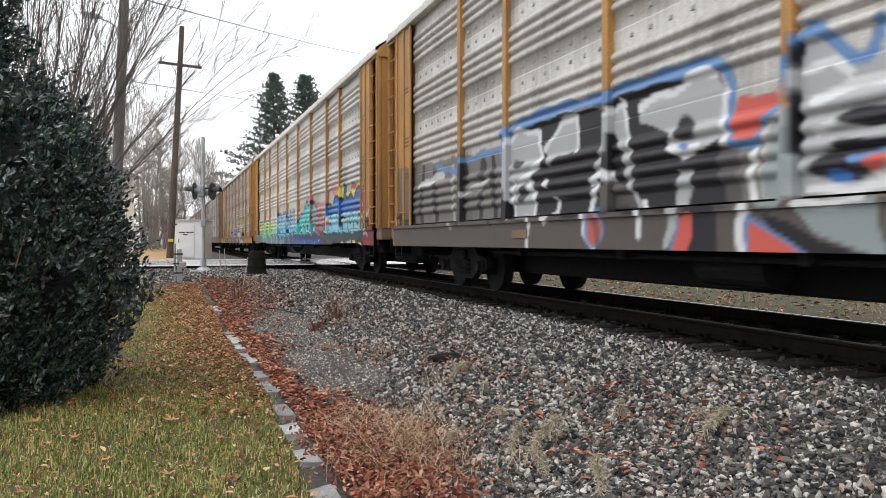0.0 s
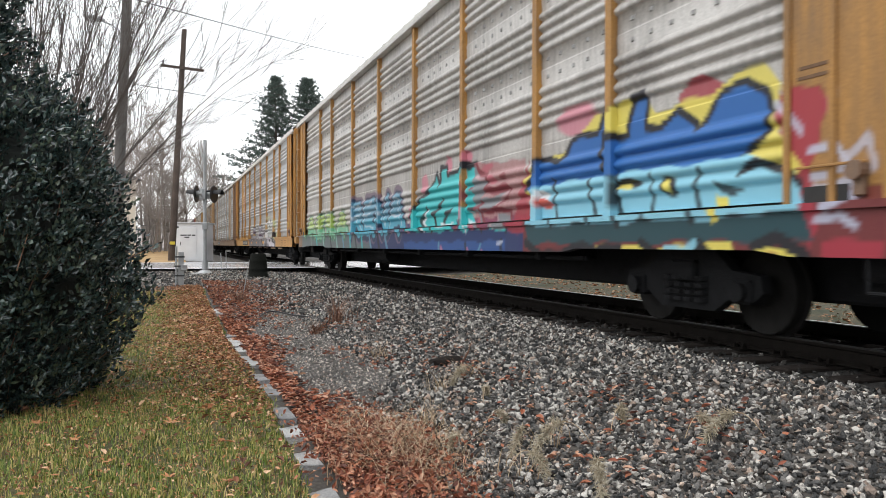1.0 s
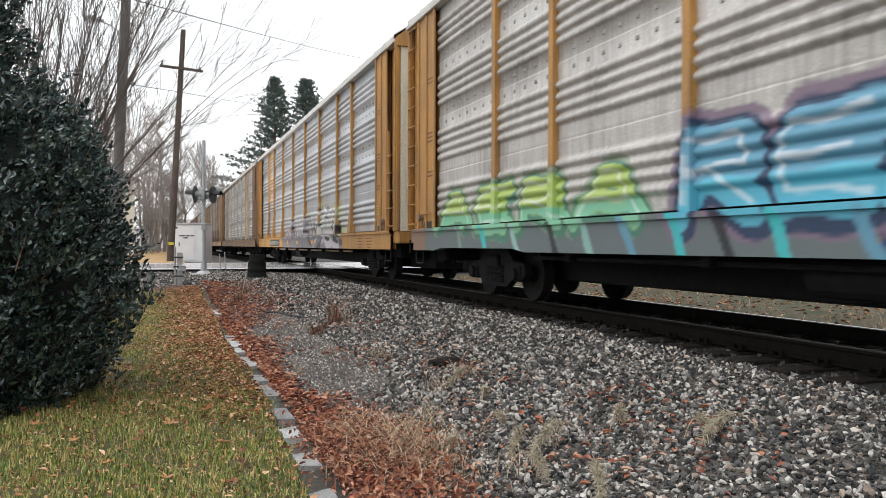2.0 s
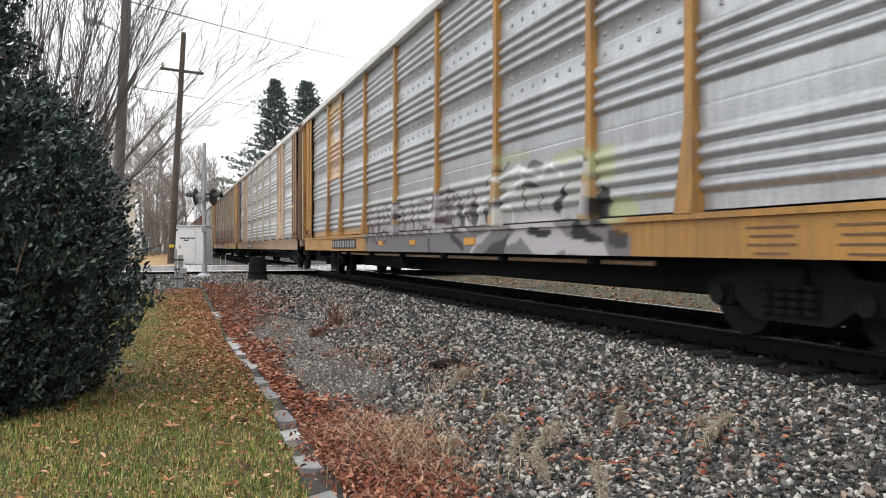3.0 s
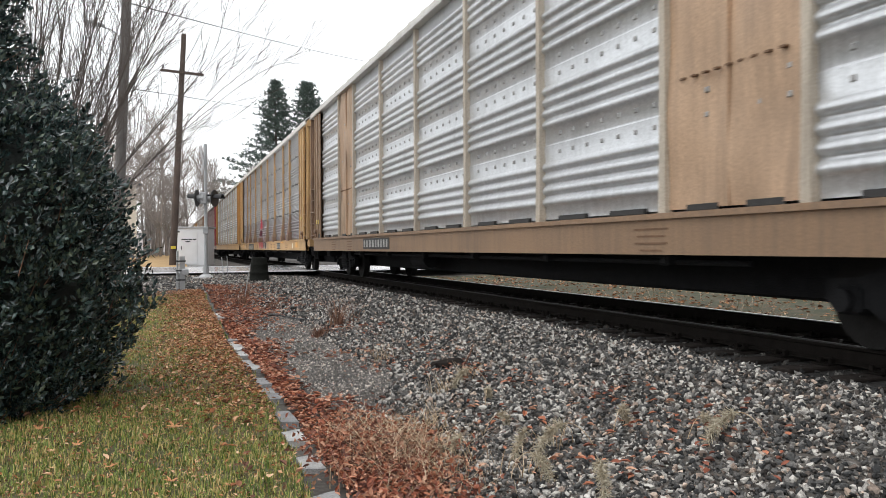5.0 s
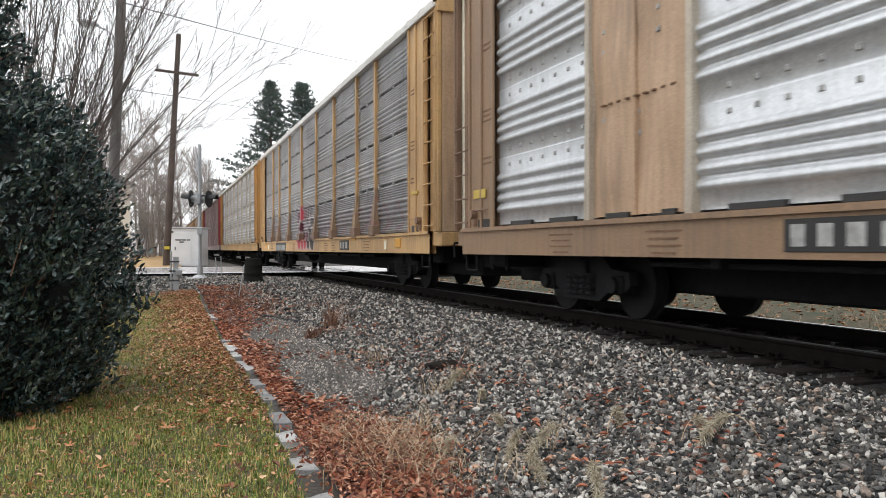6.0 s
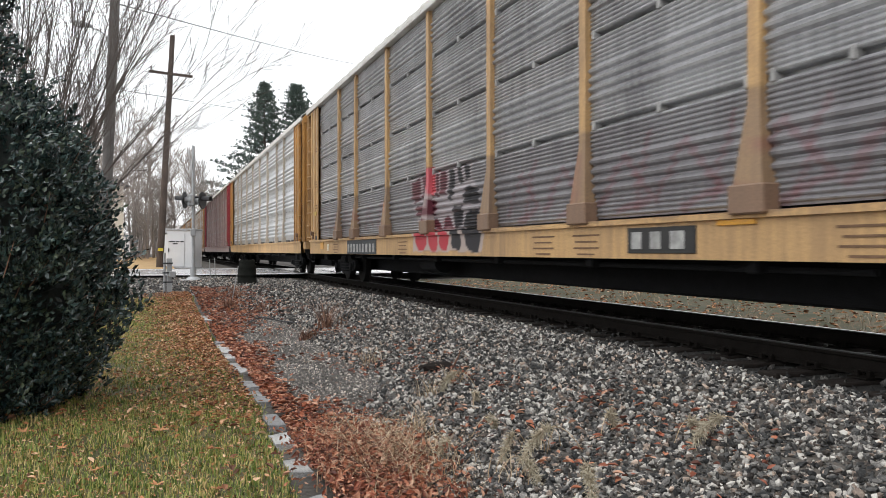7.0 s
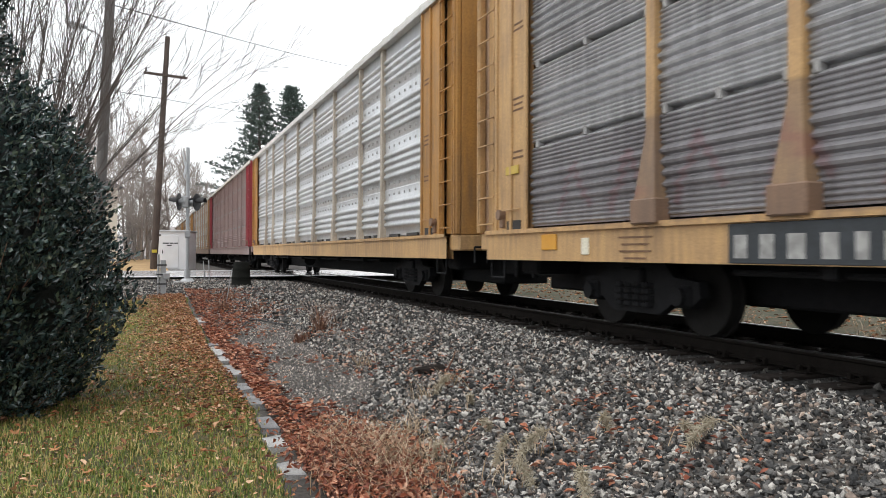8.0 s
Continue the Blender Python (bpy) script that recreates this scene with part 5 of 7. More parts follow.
def wine_bubbles():
    p = []
    fill(p, ROSE, .7, (2.77, 2.35), (2.45, 2.41), (1.66, 2.46), (0.81, 2.43), (0.28, 2.43), (-0.19, 2.43), (-0.49, 2.41), (-0.61, 2.27), (-0.65, 2.0), (-0.92, 1.91), (-1.02, 1.65), (-0.94, 1.6), (-1.21, 1.33), (-1.31, 1.18), (-1.27, 0.85), (-0.61, 0.85), (2.3, 0.85), (2.26, 1.56), (2.5, 1.72))
    fill(p, WINE, 1, (2.61, 2.25), (2.08, 2.33), (2.01, 1.89), (2.3, 1.78), (2.61, 1.95))
    fill(p, WINE, 1, (1.94, 2.31), (1.66, 2.35), (1.6, 1.85), (1.91, 1.85))
    fill(p, ROSE_RED, 1, (1.59, 2.43), (1.28, 2.44), (1.18, 2.3), (1.22, 1.91), (1.53, 1.95))
    fill(p, WINE, 1, (1.15, 2.31), (1.04, 2.32), (0.98, 1.86), (1.16, 1.87))
    fill(p, WINE, 1, (0.94, 2.33), (0.64, 2.32), (0.57, 2.12), (0.61, 1.88), (0.9, 1.88))
    fill(p, INK, 1, (0.48, 2.32), (0.28, 2.34), (0.18, 2.21), (0.18, 1.83), (0.28, 1.75), (0.48, 1.77))
    fill(p, INK, 1, (0.06, 2.33), (-0.15, 2.34), (-0.19, 2.07), (-0.1, 2.02), (0.0, 2.07))
    fill(p, INK, 1, (-0.25, 2.34), (-0.49, 2.32), (-0.57, 2.07), (-0.32, 2.06))
    fill(p, INK, 1, (-0.28, 1.92), (-0.53, 1.95), (-0.85, 1.9), (-0.97, 1.78), (-0.96, 1.64), (-0.36, 1.63), (-0.26, 1.73))
    fill(p, INK, 1, (0.26, 1.65), (-0.17, 1.67), (-0.22, 1.45), (-0.22, 1.27), (0.18, 1.26))
    fill(p, WINE, 1, (2.3, 1.76), (1.56, 1.79), (1.6, 1.54), (2.23, 1.55))
    fill(p, WINE, 1, (1.45, 1.83), (1.16, 1.83), (1.06, 1.67), (1.16, 1.52), (1.43, 1.54))
    fill(p, WINE, 1, (2.15, 1.26), (2.11, 1.44), (1.87, 1.5), (1.53, 1.46), (1.51, 1.27))
    fill(p, WINE, 1, (1.37, 1.27), (1.33, 1.44), (1.1, 1.47), (0.92, 1.37), (0.85, 1.27))
    fill(p, WINE, 1, (0.78, 1.27), (0.73, 1.45), (0.54, 1.48), (0.33, 1.41), (0.28, 1.28))
    fill(p, SCARLET, 1, (2.18, 1.22), (1.47, 1.23), (1.46, 1.0), (1.59, 0.87), (1.94, 0.87), (2.11, 1.01))
    fill(p, SCARLET, 1, (1.37, 1.23), (0.86, 1.23), (0.83, 0.99), (0.95, 0.87), (1.21, 0.87), (1.36, 1.0))
    fill(p, SCARLET, 1, (0.74, 1.23), (0.3, 1.23), (0.3, 0.99), (0.4, 0.88), (0.65, 0.88), (0.74, 0.96))
    fill(p, INK, 1, (0.16, 1.23), (-0.28, 1.23), (-0.29, 1.01), (-0.22, 0.87), (0.04, 0.87), (0.16, 0.99))
    fill(p, INK, 1, (-0.26, 1.27), (-0.34, 1.49), (-0.53, 1.55), (-0.85, 1.54), (-1.05, 1.41), (-1.16, 1.23), (-1.14, 0.99), (-1.05, 0.86), (-0.69, 0.86), (-0.5, 0.98), (-0.45, 1.19))
    return p


# sprayed work on each car
PAINT_SILVER = [("box", 0.0, 13.2, 0.7, 1.22, (0.085, 0.078, 0.072), 0.9)] + silver_letters() + [
    ("line", [(y, 0.74), (y + 0.15, 1.16)], 0.07, GRIME, 0.7) for y in (11.6, 10.4, 9.2, 8.3, 7.2, 6.0, 4.4)]
PAINT_BLUE = (
    [("box", -13.9, -6.7, 0.7, 1.3, (0.16, 0.02, 0.03), 0.85), ("box", -6.9, 2.0, 0.7, 1.34, NAVY, 0.95), ("box", 2.0, 12.5, 0.7, 1.24, (0.12, 0.16, 0.17), 0.9)]
    + piece("rena", -0.6, 4.5, 1.2, 1.95, STEEL, (0.03, 0.05, 0.1), (0.2, 0.14, 0.2), 0.18, 0.06, 0.1, 14, (0.1, 0.42, 0.55))
    + piece("aera", 5.0, 11.9, 1.2, 1.75, LIME, (0.07, 0.2, 0.14), (0.25, 0.3, 0.22), 0.14, 0.04, 0.1, 15, (0.2, 0.5, 0.35))
    + [("line", [(y, 0.72), (y + 0.22, 1.15)], 0.07, c, 0.9) for y, c in ((0.5, STEEL), (1.2, BLACK),
                                                                   (2.0, STEEL), (2.9, TURQ), (3.6, BLACK), (4.3, TURQ), (5.2, STEEL), (6.1, (0.25, 0.45, 0.4)), (7.0, BLACK), (8.2, (0.3, 0.5, 0.45)), (9.4, TURQ), (10.5, (0.2, 0.3, 0.25)))]
    + turquoise_letters() + cobalt_letters()
)
PAINT_PALE = (
    [("box", -7.8, 4.0, 0.7, 1.24, (0.2, 0.185, 0.195), 0.95)]
    + [("blob", -7.3 + 1.3 * k, 1.65, 0.9, 0.5, (0.4, 0.41, 0.28), 0.22) for k in range(9)]
    + piece("naoirek", -3.3, 4.1, 1.15, 1.82, (0.36, 0.34, 0.36), (0.1, 0.06, 0.08), None, 0.1, 0.045, 0.1, 21)
    + grey_letters()
    + [("box", 7.2, 9.15, 2.95, EAVE, (0.55, 0.36, 0.17), 0.97), ("blob", 8.2, 3.5, 0.45, 0.55, (0.62, 0.38, 0.36), 0.8), ("blob", 8.15, 4.5, 0.5, 0.5, (0.55, 0.55, 0.62), 0.8)]
    + [("box", 4.2, 12.0, 0.0, 1.38, (0.48, 0.27, 0.09), 0.9)]
)


PAINT_BUBBLE = (
    [("box", -12, 12, 1.2, 2.3, (0.075, 0.062, 0.072), 0.5)] + wine_bubbles()
    + [("line", [(a, 1.4), (a - 0.5, 1.95), (a - 1.0, 1.45), (a - 0.4, 1.3)], 0.045, MAROON, 0.35) for a in (-2.0, -3.2, -4.6, -5.7, -7.0, -8.1, -9.3, -10.4)]
    + [("line", [(a, 1.35), (a - 0.3, 2.1)], 0.04, MAROON, 0.32) for a in (-2.6, -4.0, -5.3, -6.6, -7.6, -8.9, -10.0)]
    + [("line", [(4.4, 1.9), (4.15, 1.3)], 0.06, (0.4, 0.16, 0.08), 0.7)] + [("line", [(a, 1.4), (a - 0.35, 2.0), (a - 0.7, 1.5)], 0.05, MAROON, 0.32) for a in (5.2, 6.4, 7.6, 8.8, 10.0, 11.2)]
)

STYLES = [
    dict(label="grey ribbed car carrier with yellow posts and black-white spray lettering", ribs="bands", panel=M_GALV_DULL, post=M_YELLOW, sill=M_BROWN, end=(M_YELLOW, M_YELLOW, M_YELLOW), flare=1.3, step=0.036, paint=PAINT_SILVER,
         tags=((6.6, 0.98, 0.5, 0.12, M_BROWN),)),
    dict(label="grey ribbed car carrier covered in blue and turquoise spray paint", ribs="bands", panel=M_GALV_DULL, post=M_YELLOW, sill=M_BROWN, end=(M_YELLOW, M_YELLOW, M_YELLOW), flare=1.3, notch=0.05, step=0.036, paint=PAINT_BLUE),
    dict(label="galvanised car carrier with yellow frame and pale grey spray lettering", ribs="bands", rungs=5, panel=M_GALV, post=M_YELLOW, sill=M_YELLOW, end=(M_YELLOW, M_YELLOW, M_CREAM), flare=2.2, step=0.036, paint=PAINT_PALE, lettering=(-10.3, -11.3, 10.4), pipe=M_TAN,
         plates=((5.1, 8.25, (0.2, 0.16, 0.16, 0.2, 0.18, 0.12, 0.18, 0.18, 0.18), False),), tags=((2.5, 0.98, 0.4, 0.1, M_REFLECT), (-0.05, 0.98, 0.42, 0.1, M_REFLECT), (-3.3, 0.98, 0.5, 0.12, M_REFLECT), (-12.2, 1.72, 0.2, 0.2, M_NOTICE), (12.2, 1.72, 0.2, 0.2, M_NOTICE))),
    dict(label="silver ribbed car carrier with plain tan patch panels", ribs="bands", rungs=5, panel=M_SILVER, post=M_POST_GREY, sill=M_SILL_TAN, slots=True, end=(M_SILL_TAN, M_BROWN, M_CREAM), flare=1.2, lettering=(7.6, 9.8, -10.4, -7.0), width=0.05, patched=(1, 7),
         plates=((3.4, 5.93, (0.16, 0.16, 0.18, 0.18, 0.14, 0.14, 0.14, 0.14, 0.14), False),), tags=((-12.25, 2.5, 0.35, 0.12, M_NOTICE), (12.5, 1.75, 0.5, 0.14, M_NOTICE))),
    dict(label="grey dense-ribbed car carrier with dark seams and pale yellow posts", ribs="dense", panel=M_GALV_DARK, post=M_PALE_YELLOW, sill=M_PALE_YELLOW, end=(M_PALE_YELLOW, M_PALE_YELLOW, M_TAN), flare=2.8, width=0.075, step=0.038, paint=PAINT_BUBBLE, lettering=(3.0, -3.3, -4.4, -8.4, 9.4),
         plates=((-6.45, -5.3, (0.16, 0.16, 0.2), False), (5.05, 7.95, (0.14, 0.14, 0.16, 0.14, 0.1, 0.16, 0.16, 0.14, 0.14), True)), tags=((-11.2, 1.0, 0.4, 0.2, M_REFLECT), (11.3, 1.02, 0.4, 0.2, M_REFLECT), (10.4, 0.96, 0.16, 0.2, M_CREAM), (-10.2, 0.96, 0.16, 0.2, M_CREAM),
                                                                                                (-12.4, 2.0, 0.4, 0.07, M_NOTICE), (12.4, 2.05, 0.4, 0.12, M_NOTICE), (-7.0, 1.12, 0.5, 0.05, M_REFLECT))),
    dict(label="bright silver ribbed car carrier with tan sill", ribs="bands", panel=M_SILVER, post=M_POST_GREY, slots=True, sill=M_PALE_YELLOW, end=(M_YELLOW, M_YELLOW, M_YELLOW), flare=1.9),
    dict(label="reddish weathered car carrier with bright red ends", ribs="dense", panel=M_PINKISH, post=M_PINKISH, sill=M_PINKISH, end=(M_RED, M_RED, M_RED), flare=1.4),
    dict(label="grey ribbed car carrier with brown ends", ribs="bands", panel=M_GALV_DULL, post=M_TAN, sill=M_BROWN, end=(M_YELLOW, M_BROWN, M_BROWN), flare=1.3),
    dict(label="weathered yellow-ended car carrier far down the train", ribs="bands", panel=M_GALV, post=M_YELLOW, sill=M_YELLOW, end=(M_YELLOW, M_YELLOW, M_BROWN), flare=1.3),
]


def car_pose(i, t):
    return pose(TRACK_X, train_y(t) + PITCH * (i - 0.5), RAIL_Z)


CARS = []
for i in range(10):
    CARS.append(build_car(STYLES[i if i < 9 else 7], car_pose(i, 0)))

# ---------------- leaves, grass, weeds ----------------
M_GRASS = mat("grass_blade", [(0.2, (0.09, 0.15, 0.03)), (0.45, (0.2, 0.27, 0.05)), (0.62, (0.38, 0.39, 0.1)), (0.8, (0.56, 0.42, 0.18))], 1.6, 12, rough=0.6, bump=0, random_by="island", spread=0.9)
M_LEAF = mat("fallen_leaf", [(0.15, (0.14, 0.06, 0.035)), (0.4, (0.37, 0.15, 0.065)), (0.6, (0.54, 0.25, 0.11)), (0.85, (0.68, 0.45, 0.29))], 3, 40, rough=0.75, bump=0.3, random_by="island", spread=0.9)
M_LEAF_RED = mat("fallen_red_leaf", [(0.15, (0.12, 0.046, 0.033)), (0.45, (0.32, 0.1, 0.055)), (0.65, (0.45, 0.17, 0.09)), (0.85, (0.58, 0.33, 0.22))], 3, 40, rough=0.75, bump=0.3, random_by="island", spread=0.9)
M_STRAW = mat("dry_straw", [(0.2, (0.22, 0.145, 0.08)), (0.5, (0.42, 0.3, 0.18)), (0.8, (0.6, 0.48, 0.34))], 4, 50, rough=0.7, bump=0, random_by="island", spread=0.8)
M_SEED = mat("pale_seed_head", [(0.2, (0.3, 0.25, 0.17)), (0.5, (0.48, 0.42, 0.31)), (0.8, (0.64, 0.58, 0.46))], 4, 50, rough=0.8, bump=0, random_by="island", spread=0.6)
M_STEM = mat("reddish_dry_stem", [(0.2, (0.1, 0.045, 0.03)), (0.6, (0.22, 0.11, 0.07)), (0.85, (0.34, 0.2, 0.13))], 4, 50, rough=0.8, bump=0, random_by="island", spread=0.7)

rng_g = np.random.default_rng(21)


def blades(name, n, pick, length, width, material, label, lean=0.5, lift=0.0):
    xy = pick(rng_g, n)
    hub = rng_g.integers(0, n, n // 14)
    near = xy[hub][rng_g.integers(0, len(hub), n)] + rng_g.normal(0, 0.022, (n, 2))
    xy = np.where(rng_g.random((n, 1)) < 0.6, near, xy)
    z = lawn_height(xy[:, 0], xy[:, 1]) + lift
    h = rng_g.uniform(length[0], length[1], n)
    a, t = rng_g.uniform(0, 6.283, n), np.abs(rng_g.normal(0, lean, n))
    side = np.stack([np.cos(a), np.sin(a), 0 * a], 1) * width / 2
    out = np.stack([-np.sin(a), np.cos(a), 0 * a], 1)
    base = np.stack([xy[:, 0], xy[:, 1], z - 0.01], 1)
    mid = base + out * (h * 0.5 * np.sin(t * 0.6))[:, None] + np.array([0, 0, 1.0]) * (h * 0.55 * np.cos(t * 0.6))[:, None]
    tip = mid + out * (h * 0.5 * np.sin(t * 1.5))[:, None] + np.array([0, 0, 1.0]) * (h * 0.5 * np.cos(t * 1.5))[:, None]
    v = np.stack([base - side, base + side, mid + side * 0.8, mid - side * 0.8, tip + side * 0.15, tip - side * 0.15], 1)
    fcs = (np.arange(n)[:, None, None] * 6 + np.array([[0, 1, 2, 3], [3, 2, 4, 5]])[None]).reshape(-1, 4)
    ob = new(name, quads_mesh(name, v.reshape(-1, 3), fcs, material, True))
    return tagged(ob, label, "grass", "", "stuff")


def lawn_pick(y0, y1, x0=-2.2):
    def pick(rng, n):
        y = rng.uniform(y0, y1, n)
        return np.stack([x0 + (lawn_edge(y) + 0.02 - x0) * rng.random(n), y], 1)
    return pick


blades("grass", 48000, lawn_pick(3.6, 8.5), (0.025, 0.075), 0.008, M_GRASS, "short green winter grass with straw-coloured blades", 0.75)
blades("grass_beyond", 42000, lawn_pick(8.5, 21, -1.2), (0.03, 0.055), 0.011, M_GRASS, "short green grass thinning under leaves", 0.7)

LEAF_V = [(0, -1, 0), (0.55, -0.35, 0.16), (0.42, 0.3, 0.2), (0, 1, 0.05), (-0.42, 0.3, 0.22), (-0.55, -0.35, 0.14), (0, 0, 0)]
LEAF_F = [(0, 1, 6), (1, 2, 6), (2, 3, 6), (3, 4, 6), (4, 5, 6), (5, 0, 6)]


def leaf_litter(name, n, pick, size, material, label, lift=0.012, tilt=0.5):
    xy = pick(rng_g, n)
    s = rng_g.uniform(size[0], size[1], n)
    z = np.where(xy[:, 0] < 0.93, lawn_height(xy[:, 0], xy[:, 1]), ground_z(xy[:, 0], xy[:, 1])) + lift + rng_g.random(n) * lift * 1.5
    sc = np.stack([s * rng_g.uniform(0.6, 1.1, n), s, s * rng_g.uniform(0.3, 3.2, n)], 1)
    ob = new(name, scatter(name, LEAF_V, LEAF_F, np.stack([xy[:, 0], xy[:, 1], z], 1), sc, turn_matrices(rng_g, n, tilt), material))
    return tagged(ob, label, "leaves", "", "stuff")


def strip_pick(rng, n):
    """Leaves drifted along the gravel side of the kerb, wider here and there."""
    y = 4.2 + 20 * rng.random(n)
    wide = 0.22 + 0.28 * (np.sin(y * 1.15 + 0.5) > 0.2) + 0.9 * smooth_step(13, 17, y)
    return np.stack([1.05 - 0.07 * smooth_step(9.5, 13, y) + np.abs(rng.normal(0, 1, n)) * wide * 0.58, y], 1)


def pile_pick(rng, n):
    return np.stack([1.38 + rng.normal(0, 0.2, n), 5.3 + rng.normal(0, 0.62, n)], 1)


def lawn_leaf_pick(rng, n):
    y = 6.5 + 15 * rng.random(n) ** 0.7
    edge = lawn_edge(y)
    return np.stack([edge - np.abs(rng.normal(0, 0.55, n)) - 0.02, y], 1)


def patches_pick(rng, n):
    """Leaf patches in hollows of the gravel."""
    hubs = np.array([(2.75, 13.3), (3.0, 12.6), (2.9, 8.0), (3.15, 7.3), (2.4, 9.3), (2.0, 16.5), (2.5, 18.5), (2.2, 21.0), (1.7, 19.0), (3.5, 5.6), (2.4, 5.9), (2.3, 10.6), (3.3, 9.8), (1.9, 14.0), (2.7, 4.5), (3.4, 4.3)])
    k = rng.integers(0, len(hubs), n)
    return hubs[k] + rng.normal(0, 1, (n, 2)) * np.array([0.22, 0.42])


leaf_litter("kerbside_leaves", 7800, strip_pick, (0.022, 0.05), M_LEAF_RED, "drift of red-brown fallen leaves along the kerb", 0.02)
leaf_litter("leaf_pile", 5200, pile_pick, (0.011, 0.032), M_LEAF_RED, "heap of dry brown leaves by the kerb", 0.055, 1.5)
leaf_litter("lawn_leaves", 10500, lawn_leaf_pick, (0.015, 0.032), M_LEAF, "brown leaves scattered over the lawn", 0.03, 0.6)
leaf_litter("leaf_scraps", 7000, lawn_pick(3.6, 14), (0.007, 0.018), M_LEAF, "small brown leaf scraps in the grass", 0.025, 1.2)
leaf_litter("near_lawn_leaves", 240, lawn_pick(3.8, 9), (0.02, 0.045), M_LEAF, "single brown leaves on the near lawn", 0.035, 0.6)
leaf_litter("gravel_leaves", 900, patches_pick, (0.018, 0.042), M_LEAF_RED, "reddish leaves caught in the gravel", 0.03)
leaf_litter("far_verge_leaves", 12000, in_box(8.6, 20, 4, 30), (0.03, 0.075), M_LEAF, "brown leaf litter across the track", 0.02)

# large single leaves on the lawn
for x, y, s, turn in ((0.05, 6.75, 0.075, 40), (0.02, 5.05, 0.05, 120), (-0.62, 6.3, 0.05, 10), (-0.95, 6.9, 0.055, 70), (0.35, 4.9, 0.045, 200), (-0.35, 5.6, 0.045, 300), (-0.1, 7.6, 0.05, 150)):
    ang = np.linspace(0, 2 * np.pi, 19)[:-1]
    rad = 0.62 + 0.38 * np.cos(5 * ang) * (1 + 0.3 * np.cos(ang))
    vs = [(0, 0, 0.0)] + [(s * r * math.cos(a), s * 1.2 * r * math.sin(a), s * 0.35 * (r - 0.5)) for a, r in zip(ang, rad)]
    leaf = new("fallen_leaf", mesh_from("fallen_leaf", vs, [(0, i + 1, (i + 1) % 18 + 1) for i in range(18)], M_LEAF))
    leaf.matrix_basis = pose(x, y, float(lawn_height(x, y)) + 0.045, 8, -6, turn)
    tagged(leaf, "large curled orange-brown leaf on the grass", "leaf", "large leaves on the lawn")


def strands(name, n, centre, spread, length, width, material, droop, parent=None, label=""):
    """A tuft of arching dry strands."""
    cx, cy = centre
    x, y = cx + rng_g.normal(0, spread[0], n), cy + rng_g.normal(0, spread[1], n)
    z = ground_z(x, y)
    a = rng_g.uniform(0, 6.283, n)
    h = rng_g.uniform(length[0], length[1], n)
    dirs = np.stack([np.cos(a), np.sin(a), 0 * a], 1)
    side = np.stack([-np.sin(a), np.cos(a), 0 * a], 1) * width / 2
    pts = []
    for u in (0, 0.35, 0.7, 1.0):
        rise = h * (u - droop * u * u * rng_g.uniform(0.5, 1.0, n))
        pts.append(np.stack([x, y, z], 1) + dirs * (h * 0.75 * u * u)[:, None] + np.array([0, 0, 1.0]) * rise[:, None])
    v = np.stack([q + s * side * (1 - 0.25 * k) for k, q in enumerate(pts) for s in (-1, 1)], 1)
    fcs = (np.arange(n)[:, None, None] * 8 + np.array([[0, 1, 3, 2], [2, 3, 5, 4], [4, 5, 7, 6]])[None]).reshape(-1, 4)
    return part_mesh(name, quads_mesh(name, v.reshape(-1, 3), fcs, material), parent, label)


tuft = empty("dry_grass_clump", None, "clump of bent straw-coloured dry grass over leaves", "dry grass")
tagged(strands("straw", 1000, (1.52, 5.3), (0.19, 0.42), (0.2, 0.46), 0.006, M_STRAW, 0.75, tuft), kind="stuff")
tagged(strands("stem_mass", 160, (1.45, 5.1), (0.16, 0.34), (0.2, 0.5), 0.008, M_STEM, 0.8, tuft), kind="stuff")
for cx, cy, n, hi, mt in ((2.8, 13.6, 60, 0.55, M_STEM), (3.0, 13.5, 14, 0.5, M_STEM), (2.35, 12.9, 90, 0.22, M_STEM), (2.55, 9.6, 40, 0.24, M_STRAW), (2.0, 6.0, 40, 0.24, M_STRAW), (2.15, 4.6, 26, 0.2, M_STRAW), (2.9, 7.6, 40, 0.2, M_STRAW), (2.5, 7.3, 30, 0.22, M_STRAW),
                          (1.9, 20.5, 50, 0.4, M_STEM), (1.55, 18.2, 60, 0.35, M_STEM), (2.2, 17.3, 40, 0.3, M_STEM), (2.6, 5.0, 18, 0.18, M_STRAW)):
    weed = strands("dry_weed", n, (cx, cy), (0.07, 0.09), (hi * 0.5, hi), 0.008 if cy < 11 else 0.014, mt, 0.12)
    tagged(weed, kind="stuff")
    tagged(weed, "tuft of thin dry weed stems in gravel" if mt is M_STRAW else "upright reddish dry weed stems in gravel", "weed", "dry weeds in the gravel")


